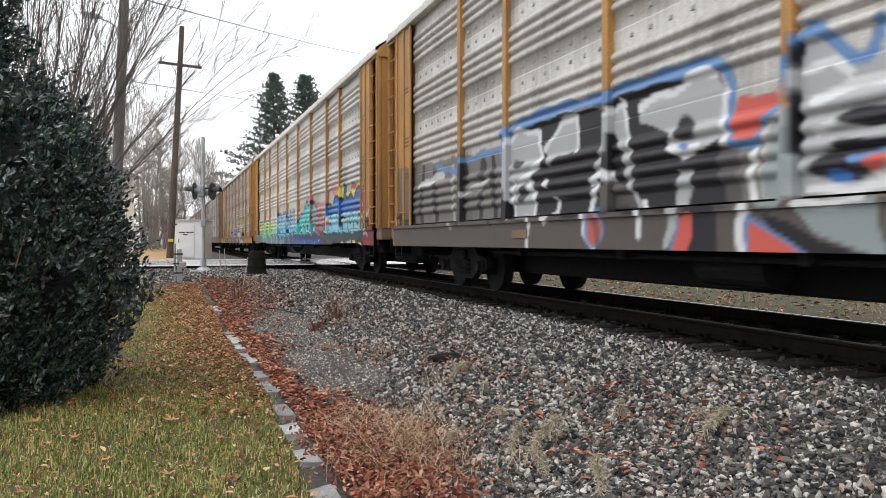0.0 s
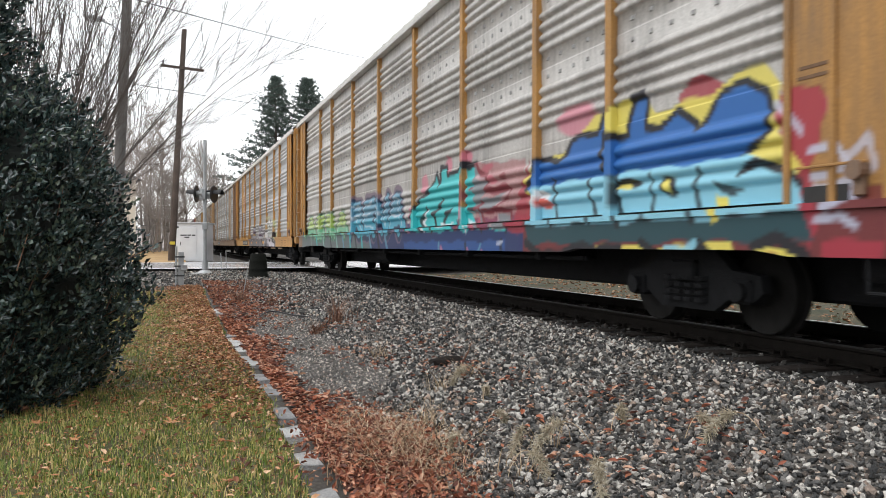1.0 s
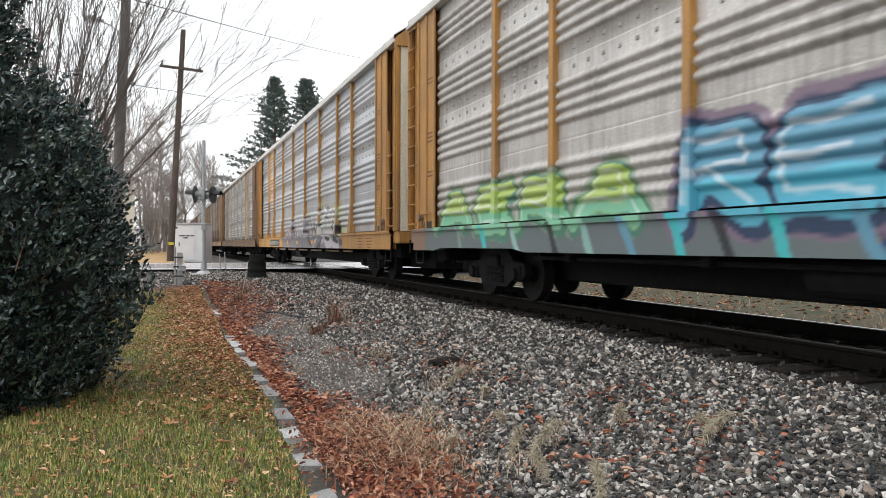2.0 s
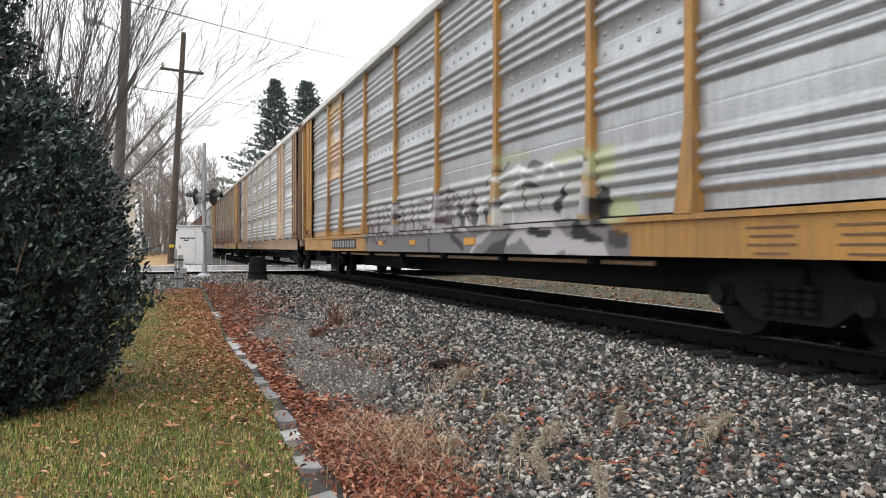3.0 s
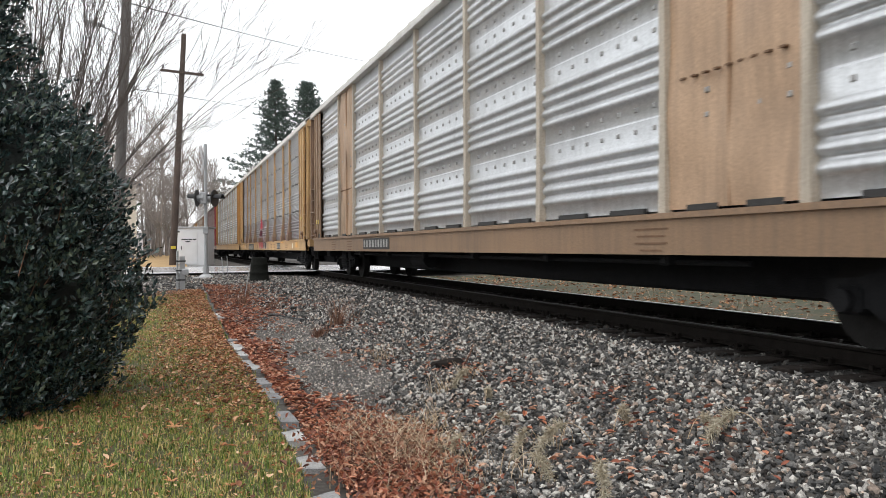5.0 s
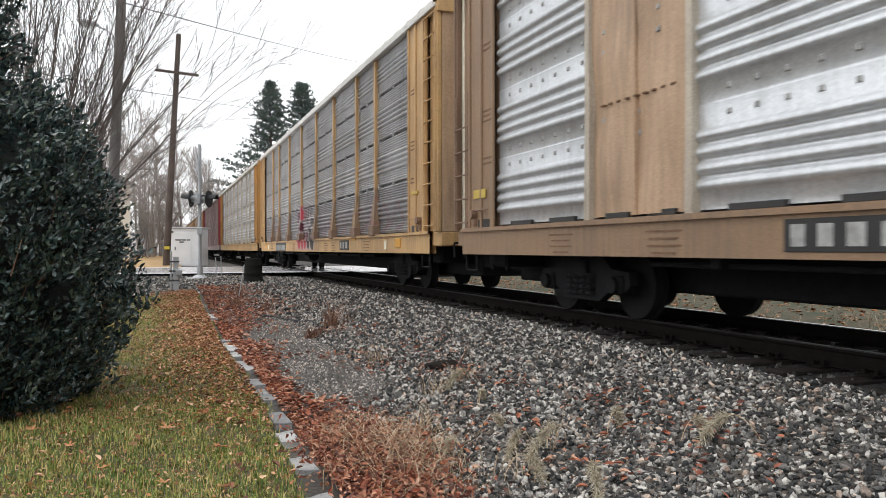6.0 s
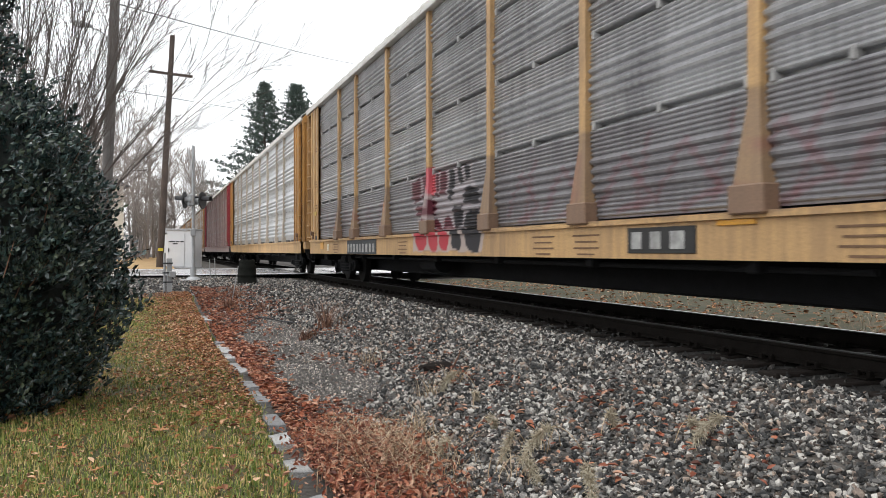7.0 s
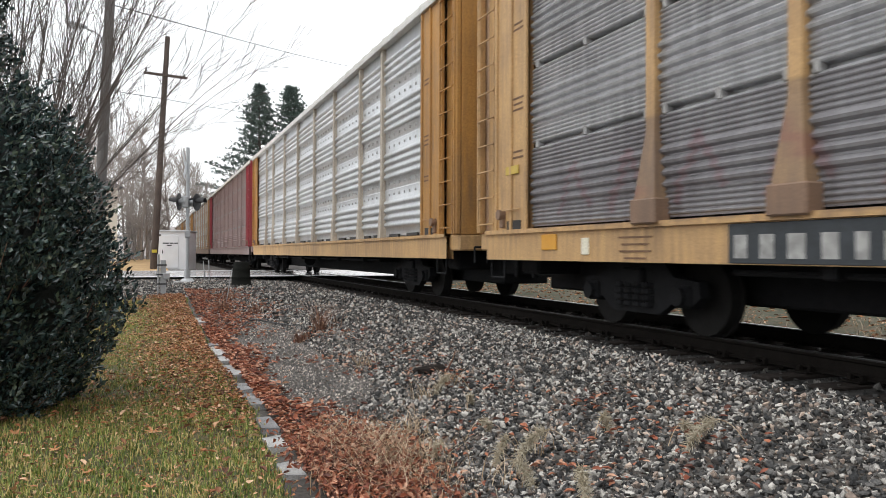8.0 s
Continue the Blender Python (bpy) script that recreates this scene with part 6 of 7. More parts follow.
def foxtail(x, y, s, turn):
    """A curved fuzzy seed head on a thin stem."""
    z = float(ground_z(x, y))
    thing = empty("foxtail_weed", pose(x, y, z, 0, 0, turn), "bent foxtail weed with a fuzzy straw seed head", "weed", "foxtails in the gravel")
    s *= 1.35
    curve = [Vector((0.16 * s * u, 0, s * (0.32 * u - 0.24 * u * u) * 0.9 + 0.02)) for u in np.linspace(0, 1.4, 12)]
    part_mesh("stem", tubes("stem", [(*a, 0.003, *b, 0.003) for a, b in zip(curve[:8], curve[1:9])], M_STRAW, 4), thing)
    rngf = np.random.default_rng(int(x * 1000))
    rows = []
    for a, b in zip(curve[6:], curve[7:]):
        for _ in range(46):
            p = a.lerp(b, rngf.random())
            d = Vector(rngf.normal(size=3)).normalized()
            q = p + d * 0.036 * s + (b - a).normalized() * 0.014
            rows.append((*p, 0.0035, *q, 0.0014))
    part_mesh("seed_head", tubes("seed_head", rows, M_SEED, 3), thing)


for x, y, s, turn in ((2.26, 5.55, 1.0, 20), (2.75, 4.75, 1.3, 160), (2.95, 4.85, 1.2, 40), (3.0, 7.25, 1.2, 170), (2.5, 5.1, 1.0, 210), (2.1, 4.7, 1.1, 300), (3.2, 4.35, 1.1, 20), (1.95, 5.0, 1.0, 100), (2.62, 6.4, 0.9, 60), (3.55, 4.0, 1.2, 140), (2.45, 4.25, 1.2, 250)):
    foxtail(x, y, s, turn)

# a dead stick and a dark stone in the gravel hollow
part_mesh("dry_stick", tubes("dry_stick", [(3.05, 8.2, 0.1, 0.012, 3.12, 8.05, 0.34, 0.008), (3.12, 8.05, 0.34, 0.008, 3.13, 7.98, 0.46, 0.004)], M_STEM, 6))
tagged(bpy.data.objects["dry_stick"], "thin dead stick leaning out of the gravel", "stick")
bm = bmesh.new()
bmesh.ops.create_icosphere(bm, subdivisions=2, radius=1)
for v in bm.verts:
    k = 1 + 0.25 * noise.noise(v.co * 1.7)
    v.co = Vector((v.co.x * 0.22 * k, v.co.y * 0.12 * k, v.co.z * 0.07 * k))
rock = part("dark_rock", bm, M_TIE)
rock.location = (3.0, 8.4, float(ground_z(3.0, 8.4)) + 0.04)
tagged(rock, "dark flat rock half sunk in gravel", "rock")

# ---------------- kerb stones ----------------
M_GRANITE = mat("granite_kerb", [(0.25, (0.16, 0.16, 0.165)), (0.5, (0.33, 0.33, 0.33)), (0.75, (0.6, 0.6, 0.58))], 6, 90, rough=0.8, bump=0.5, random_by="object", spread=0.3)
kerb = empty("kerb", None, "row of rough granite kerb stones, some sunk in leaves", "kerb", kind="structure")
rng_k = np.random.default_rng(5)
y = 3.0
while y < 22:
    ln = rng_k.uniform(0.4, 0.62)
    bm = box(bmesh.new(), -0.072, 0.072, 0.012, ln - 0.02, -0.14, 0.036)
    bmesh.ops.subdivide_edges(bm, edges=bm.edges[:], cuts=2, use_grid_fill=True)
    for v in bm.verts:
        v.co += Vector(noise.noise_vector(v.co * 9 + Vector((0, y, 0)))) * 0.012
    stone = part("kerb_stone", bm, M_GRANITE, kerb)
    buried = rng_k.uniform(0.06, 0.1) if y > 11.5 and rng_k.random() < 0.7 else rng_k.uniform(-0.005, 0.012)
    stone.matrix_basis = pose(KERB_X - float(kerb_bend(y)) + rng_k.uniform(-0.015, 0.015), y, float(ground_z(KERB_X, y + 0.3)) + 0.015 - buried, rng_k.uniform(-1.5, 1.5), rng_k.uniform(-3, 3), rng_k.uniform(-1.5, 1.5))
    y += ln + (rng_k.uniform(0.15, 0.55) if rng_k.random() < 0.55 else 0.0)

# ---------------- holly bush ----------------
M_HOLLY = mat("dark_glossy_leaf", [(0.2, (0.016, 0.03, 0.031)), (0.5, (0.036, 0.064, 0.062)), (0.7, (0.06, 0.098, 0.088)), (0.9, (0.12, 0.15, 0.1))], 2, 30, rough=0.22, bump=0.1, random_by="island", spread=0.75, spec=1.0)
# near-black stand-in for the shade inside the bush
M_SHADE = mat("bush_inner_shade", tri((0.012, 0.016, 0.014)), 10, 40, rough=0.9, bump=0.6)
BUSH_AT = Vector((-1.84, 8.35, 0.0))
BUSH_Z = (0.0, 0.15, 0.45, 0.97, 1.5, 2.2, 2.64, 2.86, 3.08, 3.7, 4.58, 5.37)
BUSH_R = (1.02, 1.18, 1.36, 1.52, 1.55, 1.45, 1.22, 0.98, 0.74, 0.56, 0.4, 0.1)


def bush_radius(z, a):
    return np.interp(z, BUSH_Z, BUSH_R) * (1 + 0.07 * np.sin(3 * a + 2.1 * z) + 0.06 * np.sin(5 * a - 3.3 * z) + 0.04 * np.sin(9 * a + 6 * z))


def build_bush():
    thing = empty("holly_bush", Matrix.Translation(BUSH_AT), "tall dense dark green holly bush on the lawn", "bush")
    rng = np.random.default_rng(31)
    # added dark hull: closes see-through gaps, its colour paints the inner shade
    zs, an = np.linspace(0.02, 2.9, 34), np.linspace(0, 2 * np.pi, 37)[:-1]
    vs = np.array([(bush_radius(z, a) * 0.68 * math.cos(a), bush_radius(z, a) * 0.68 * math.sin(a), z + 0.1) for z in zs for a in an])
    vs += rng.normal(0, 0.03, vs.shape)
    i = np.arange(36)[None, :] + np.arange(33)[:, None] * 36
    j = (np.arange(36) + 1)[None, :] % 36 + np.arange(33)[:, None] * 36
    part_mesh("inner_shade_hull", quads_mesh("inner_shade_hull", vs, np.stack([i, j, j + 36, i + 36], -1).reshape(-1, 4), M_SHADE), thing, "dark hull standing in for the shaded inside of the bush")
    segs = []
    for k in range(5):
        a = k * 1.3
        segs.append((0.1 * math.cos(a), 0.1 * math.sin(a), -0.05, 0.04, 0.45 * math.cos(a), 0.45 * math.sin(a), 0.7, 0.02))
    part_mesh("stem", tubes("stem", segs, M_STEM, 6), thing)
    # sprigs on the surface, each with a whorl of leaves
    n = 6600
    z = np.concatenate([rng.uniform(0.04, 3.0, int(n * 0.74)), rng.uniform(2.7, 5.3, n - int(n * 0.74))])
    a = rng.uniform(0, 2 * np.pi, n)
    r = bush_radius(z, a) * np.where(z > 2.8, np.sqrt(rng.uniform(0.05, 1.05, n)), rng.uniform(0.72, 1.03, n)) + np.maximum(rng.normal(0, 0.085, n), -0.04)
    tip = np.stack([r * np.cos(a), r * np.sin(a), z], 1)
    up = np.stack([np.cos(a), np.sin(a), 0.95 + 0 * a], 1) + rng.normal(0, 0.35, (n, 3))
    up /= np.linalg.norm(up, axis=1)[:, None]
    per = 14
    back = rng.uniform(0, 0.2, (n, per))
    pos = tip[:, None, :] - up[:, None, :] * back[..., None] + rng.normal(0, 0.02, (n, per, 3))
    d = up[:, None, :] * 1.05 + rng.normal(0, 0.48, (n, per, 3))
    d /= np.linalg.norm(d, axis=2)[..., None]
    pos, d = pos.reshape(-1, 3), d.reshape(-1, 3)
    m = len(pos)
    ref = rng.normal(size=(m, 3))
    s = np.cross(d, ref)
    s /= np.linalg.norm(s, axis=1)[:, None]
    nn = np.cross(s, d)
    ln, wd = rng.uniform(0.045, 0.085, m)[:, None], rng.uniform(0.012, 0.022, m)[:, None]
    b0, mid, e = pos, pos + d * ln * 0.5 - nn * wd * 0.15, pos + d * ln
    l, q = mid + s * wd + nn * wd * 0.35, mid - s * wd + nn * wd * 0.35
    v = np.stack([b0, l, e, q, mid], 1).reshape(-1, 3)
    fcs = (np.arange(m)[:, None, None] * 5 + np.array([[0, 1, 4], [1, 2, 4], [2, 3, 4], [3, 0, 4]])[None]).reshape(-1, 3)
    tagged(part_mesh("leaves", quads_mesh("leaves", v, fcs, M_HOLLY, False), thing, "small dark glossy leaves"), kind="stuff")
    k = rng.integers(0, n, 700)
    part_mesh("sprig_mass", tubes("sprig_mass", np.concatenate([tip[k] - up[k] * 0.3, np.full((700, 1), 0.006), tip[k], np.full((700, 1), 0.002)], 1), M_STEM, 3), thing)
    tagged(bpy.data.objects["sprig_mass"], kind="stuff")


build_bush()

# ---------------- poles, wires, street lamp ----------------
M_WOOD = mat("weathered_pole_wood", tri((0.075, 0.055, 0.045)), 2, 40, rough=0.9, bump=0.5)
M_WOOD_GREY = mat("grey_pole_wood", tri((0.13, 0.12, 0.115)), 2, 40, rough=0.9, bump=0.5)
M_METAL = mat("galvanised_post", tri((0.42, 0.43, 0.44), 0.15), 5, 60, rough=0.45, metal=0.5, bump=0.1)
M_WHITE = mat("white_painted_metal", tri((0.72, 0.73, 0.75), 0.08), 2, 40, rough=0.5, bump=0.05)
M_BLACK = mat("black_painted_metal", tri((0.018, 0.018, 0.02)), rough=0.5, bump=0.1)
M_CABLE = mat("dark_cable", tri((0.06, 0.06, 0.065)), rough=0.7, bump=0)
M_YTAG = mat("yellow_tag", tri((0.6, 0.48, 0.05), 0.1), rough=0.6, bump=0)


def between(a, b, u):
    return tuple(p + (q - p) * u for p, q in zip(a, b))


foot, top = (0.28, 44.43, 0.3), (0.94, 44.32, 12.93)
pole = empty("utility_pole", None, "tall leaning dark wooden utility pole with one crossarm", "utility pole")
part("shaft", rod(bmesh.new(), foot, top, 0.19, 0.13, 14), M_WOOD, pole)
cx, cy, cz = between(foot, top, 0.835)
bm = box(bmesh.new(), -1.12, 1.12, -0.06, 0.06, -0.07, 0.07, 0.01)
arm = part("crossarm", bm, M_WOOD, pole)
arm.matrix_basis = pose(cx + 0.02, cy - 0.18, cz, 0, 6, -12)
for s in (-1, 1):
    part("brace", rod(bmesh.new(), (cx + s * 0.5, cy - 0.2, cz - 0.06 * s), (cx, cy - 0.16, cz - 0.75), 0.02), M_WOOD, pole)
    part("insulator", rod(bmesh.new(), (cx + s * 0.95, cy - 0.2, cz - 0.1 * s + 0.06), (cx + s * 0.95, cy - 0.2, cz - 0.1 * s + 0.26), 0.05, 0.035), M_BLACK, pole)
tx, ty, tz = between(foot, top, 0.1)
part("tag", box(bmesh.new(), tx - 0.14, tx + 0.12, ty - 0.22, ty - 0.19, tz - 0.07, tz + 0.09), M_YTAG, pole, "small yellow tag plate")

lamp_pole = empty("street_lamp", None, "grey wooden pole carrying a cobra-head street lamp", "street lamp")
part("shaft", rod(bmesh.new(), (-1.52, 27.0, 0.2), (-1.02, 26.98, 12.5), 0.17, 0.14, 14), M_WOOD_GREY, lamp_pole)
curve = [Vector((-1.28, 26.95, 7.95)), Vector((-1.38, 26.92, 8.22)), Vector((-1.58, 26.9, 8.38)), Vector((-1.9, 26.9, 8.48))]
bm = bmesh.new()
for a, b in zip(curve[:-1], curve[1:]):
    rod(bm, a, b, 0.025, 0.025, 8)
part("arm", bm, M_METAL, lamp_pole)
bm = bmesh.new()
bmesh.ops.create_uvsphere(bm, u_segments=14, v_segments=8, radius=1, matrix=pose(-2.1, 26.9, 8.55, 0, 8, 0) @ Matrix.Diagonal((0.34, 0.12, 0.085, 1)))
head = part("lamp_head", bm, M_METAL, lamp_pole, "grey cobra-head luminaire", True)
bm = bmesh.new()
bmesh.ops.create_uvsphere(bm, u_segments=12, v_segments=6, radius=1, matrix=pose(-2.18, 26.9, 8.5) @ Matrix.Diagonal((0.18, 0.1, 0.07, 1)))
part("lens", bm, M_WHITE, head, "", True)


def wire(name, a, b, sag, r, label):
    pts = [Vector(between(a, b, u)) - Vector((0, 0, sag * 4 * u * (1 - u))) for u in np.linspace(0, 1, 25)]
    ob = new(name, tubes(name, [(*p, r, *q, r) for p, q in zip(pts[:-1], pts[1:])], M_CABLE, 5))
    tagged(ob, label, "cable", "overhead wires")


wire("overhead_wire", (-1.07, 26.97, 9.3), (22.5, 93.0, 24.0), 0.15, 0.022, "thin dark overhead wire above the train")
wire("overhead_wire", (-9.0, 39.0, 9.9), (0.76, 44.35, 9.63), 0.1, 0.02, "thin dark wire running to the utility pole")
wire("overhead_wire", (0.76, 44.35, 9.63), (30.0, 146.0, 27.3), 0.6, 0.022, "thin dark wire running on from the utility pole")

# ---------------- level crossing: road, signal, shed ----------------
road = sheet("road", np.arange(-60, 61, 2.0), np.array([30.5, 31.0, 33, 36, 39, 41.0]), lambda X, Y: 0.615 + 0.01 * np.cos((Y - 36) * 0.5) + 0 * X, M_ROAD, label="wet asphalt road crossing the railway", category="road")
for yy in (31.2, 40.6):
    bm = box(bmesh.new(), -60, 60, yy - 0.06, yy + 0.06, 0.60, 0.622)
    tagged(part("edge_line", bm, M_WHITE, road))

signal = empty("crossing_signal", None, "silver level-crossing signal mast with crossbuck and flashers", "crossing signal")
mx, my = 1.27, 28.2
part("mast", rod(bmesh.new(), (mx, my, 0.45), (mx, my, 5.07), 0.062, 0.06, 14), M_METAL, signal)
bm = bmesh.new()
bmesh.ops.create_cone(bm, cap_ends=True, segments=16, radius1=0.28, radius2=0.16, depth=0.12, matrix=Matrix.Translation((mx, my, 0.56)))
rod(bm, (mx, my, 0.6), (mx, my, 0.95), 0.1, 0.1, 12)
part("base", bm, M_METAL, signal)
part("base_pad", box(bmesh.new(), mx - 0.45, mx + 0.45, my - 0.45, my + 0.45, 0.3, 0.53, 0.03), M_GRANITE, signal, "concrete foundation pad")
for turn in (42, -42):
    bm = box(bmesh.new(), -0.62, 0.62, -0.006, 0.006, -0.11, 0.11)
    blade = part("crossbuck_blade", bm, M_WHITE, signal, "weathered white crossbuck board")
    blade.matrix_basis = pose(mx - 0.06, my - 0.02, 4.45, 0, 0, 76) @ pose(0, 0.02 * (1 if turn > 0 else -1), 0, 0, turn, 0)
bar = part("light_bar", rod(bmesh.new(), (mx - 0.5, my - 0.05, 3.3), (mx + 0.5, my + 0.05, 3.34), 0.035), M_BLACK, signal)
for ox, oy, face in ((-0.28, -0.02, 250), (0.3, 0.02, 60)):
    bm = bmesh.new()
    bmesh.ops.create_cone(bm, cap_ends=True, segments=24, radius1=0.29, radius2=0.29, depth=0.02)
    back = part("flasher_background", bm, M_BLACK, signal, "round black flasher background")
    back.matrix_basis = pose(mx + ox, my + oy, 3.22, 90, 0, face)
    bm = bmesh.new()
    bmesh.ops.create_cone(bm, cap_ends=True, segments=20, radius1=0.16, radius2=0.1, depth=0.24, matrix=Matrix.Translation((0, 0, -0.12)))
    part("flasher_housing", bm, M_METAL, back, "grey lamp housing")
    bm = bmesh.new()
    for k in range(13):
        a0, a1 = math.pi * (k / 13), math.pi * ((k + 1) / 13)
        ring = [(0.15 * math.cos(a0), 0.15 * math.sin(a0)), (0.15 * math.cos(a1), 0.15 * math.sin(a1))]
        vs = [bm.verts.new((ring[0][0], ring[0][1], 0.01)), bm.verts.new((ring[1][0], ring[1][1], 0.01)), bm.verts.new((ring[1][0], ring[1][1], 0.3)), bm.verts.new((ring[0][0], ring[0][1], 0.3))]
        bm.faces.new(vs)
    hood = part("hood", bm, M_BLACK, back)
    hood.modifiers.new("thick", "SOLIDIFY").thickness = 0.008
part("bell_box", box(bmesh.new(), mx - 0.2, mx + 0.02, my - 0.2, my - 0.07, 3.02, 3.42, 0.03), M_METAL, signal)
part("junction_box", box(bmesh.new(), mx - 0.1, mx + 0.08, my - 0.16, my - 0.06, 2.0, 2.25, 0.02), M_METAL, signal)

shed = empty("signal_shed", pose(1.45, 47.6, 0.5, 0, 0, -19), "small white metal signal shed beside the crossing", "shed")
part("wall", box(bmesh.new(), -0.95, 0.95, -0.9, 0.9, 0.06, 2.16, 0.02), M_WHITE, shed)
part("roof", box(bmesh.new(), -1.02, 1.02, -0.98, 0.98, 2.16, 2.24, 0.015), M_METAL, shed, "thin grey flat roof")
part("foundation", box(bmesh.new(), -1.0, 1.0, -0.95, 0.95, -0.3, 0.06, 0.02), M_GRANITE, shed)
door = part("door", box(bmesh.new(), -0.45, 0.5, -0.925, -0.897, 0.12, 1.95, 0.008), M_WHITE, shed, "flush white metal door")
part("door_handle", box(bmesh.new(), -0.4, -0.36, -0.96, -0.92, 0.95, 1.15), M_BLACK, door)
for x0, x1, z in ((-0.38, -0.02, 1.52), (0.02, 0.22, 1.52), (0.26, 0.46, 1.52), (-0.15, 0.12, 1.4)):
    part("sign_bar", box(bmesh.new(), x0, x1, -0.932, -0.922, z - 0.035, z + 0.035), M_CABLE, door)
for xx in (-0.8, -0.55):
    part("vent", box(bmesh.new(), xx - 0.07, xx + 0.07, -0.93, -0.898, 1.92, 2.02, 0.01), M_CABLE, shed)

post = empty("meter_post", None, "short galvanised post with a small grey meter box", "post")
px, py, pz = 0.33, 22.2, 0.3
part("pipe", rod(bmesh.new(), (px - 0.06, py, pz - 0.1), (px - 0.06, py, pz + 1.15), 0.03), M_METAL, post)
part("board", box(bmesh.new(), px - 0.01, px + 0.13, py - 0.03, py + 0.03, pz - 0.1, pz + 1.0, 0.01), M_METAL, post)
for z in (0.35, 0.6, 0.85):
    part("clamp", box(bmesh.new(), px - 0.11, px + 0.15, py - 0.06, py - 0.02, pz + z, pz + z + 0.04), M_CABLE, post)
part("meter_box", box(bmesh.new(), px + 0.05, px + 0.22, py - 0.12, py - 0.03, pz + 0.5, pz + 0.66, 0.015), M_METAL, post)

M_DRUM = mat("black_weathered_drum", tri((0.014, 0.015, 0.013)), 4, 30, rough=0.9, bump=0.3, spec=0.1)
drum = empty("black_drum", pose(2.75, 25.4, ground_z(2.75, 25.4) - 0.02), "squat black weathered drum standing in the ballast", "drum")
bm = bmesh.new()
prev = None
for r, z in ((0.33, 0.0), (0.33, 0.04), (0.3, 0.06), (0.29, 0.24), (0.305, 0.27), (0.28, 0.3), (0.27, 0.5), (0.28, 0.53), (0.25, 0.58), (0.24, 0.68), (0.2, 0.72), (0.0, 0.74)):
    ring = [bm.verts.new((r * math.cos(k * 0.3927) + 1e-4 * k, r * math.sin(k * 0.3927), z)) for k in range(16)]
    if prev:
        for k in range(16):
            bm.faces.new((prev[k], prev[(k + 1) % 16], ring[(k + 1) % 16], ring[k]))
    prev = ring
part("shell", bm, M_DRUM, drum, "", True)
part("lid", rod(bmesh.new(), (0, 0, 0.68), (0, 0, 0.75), 0.25, 0.22, 16), M_DRUM, drum)

for (x0, y0, z0), (x1, y1, z1), r in (((1.72, 19.5, 0.05), (1.9, 19.48, 1.13), 0.013), ((2.05, 29.0, 0.4), (2.02, 29.0, 1.25), 0.02), ((1.9, 29.0, 0.4), (1.84, 29.0, 1.2), 0.02)):
    ob = new("marker_stake", tubes("marker_stake", [(x0, y0, z0, r, x1, y1, z1, r * 0.8)], M_METAL, 6))
    tagged(ob, "thin grey metal marker stake in the verge", "stake", "marker stakes")
# loose black cable in the gravel
pts = [Vector((1.6 + 0.9 * u, 15.0 + 0.8 * math.sin(u * 4), float(ground_z(1.6 + 0.9 * u, 15.0 + 0.8 * math.sin(u * 4))) + 0.03 + 0.05 * math.sin(u * 3.1))) for u in np.linspace(0, 1, 14)]
ob = new("loose_cable", tubes("loose_cable", [(*a, 0.014, *b, 0.014) for a, b in zip(pts[:-1], pts[1:])], M_BLACK, 6))
tagged(ob, "loose black cable lying in the gravel", "cable")

# ---------------- trees, house, distance ----------------
M_BARK = mat("bare_tree_bark", tri((0.105, 0.088, 0.078)), 3, 40, rough=0.9, bump=0.3)
# distant bark, much paler than M_BARK: haze is put into the colour
M_HAZED_BARK = mat("hazed_bare_wood", tri((0.3, 0.26, 0.235), 0.3), 0.3, 4, rough=0.95, bump=0)
# needles lightened as well, painting the haze before the far pines
M_NEEDLE = mat("hazed_pine_needles", [(0.25, (0.075, 0.105, 0.095)), (0.5, (0.115, 0.155, 0.135)), (0.75, (0.165, 0.21, 0.175))], 1, 8, rough=0.6, bump=0, random_by="island", spread=0.5)


def grow(rng, start, way, length, radius, depth, rows, spread=0.5, kids=3, up=0.15, ratio=0.62, least=0.004):
    """Recursive limbs: bends, tapers, forks."""
    p, d = np.array(start, float), np.array(way, float)
    d /= np.linalg.norm(d)
    n = 4
    r = radius
    for k in range(n):
        d = d + rng.normal(0, 0.09, 3) + np.array([0, 0, up * 0.2])
        d /= np.linalg.norm(d)
        q = p + d * length / n
        r2 = max(least, radius * (1 - 0.6 * (k + 1) / n))
        rows.append((*p, r, *q, r2))
        p, r = q, r2
        if depth > 0 and k >= 1:
            for _ in range(kids if k == n - 1 else max(1, kids - 2)):
                side = rng.normal(0, 1, 3)
                side -= d * (side @ d)
                side /= np.linalg.norm(side)
                grow(rng, p, d + side * spread * rng.uniform(0.6, 1.4) + np.array([0, 0, up]), length * ratio * rng.uniform(0.75, 1.2), r * 0.8, depth - 1, rows, spread, kids, up, ratio, least)


def bare_tree(x, y, z, height, seed, label, lean=(0, 0), spread=0.5, up=0.2, depth=4, kids=3, material=None, trunk=0.02, least=0.006):
    rng = np.random.default_rng(seed)
    rows = []
    grow(rng, (0, 0, 0), (lean[0], lean[1], 1), height * 0.38, height * trunk, depth, rows, spread, kids, up, 0.68, least)
    rows = np.array(rows)
    big = rows[:, 3] > height * trunk * 0.45
    tree = empty("bare_tree", pose(x, y, z), label, "tree")
    part_mesh("trunk", tubes("trunk", rows[big], material or M_BARK, 7), tree)
    tagged(part_mesh("branch_mass", tubes("branch_mass", rows[~big], material or M_BARK, 4), tree), kind="stuff")
    return tree


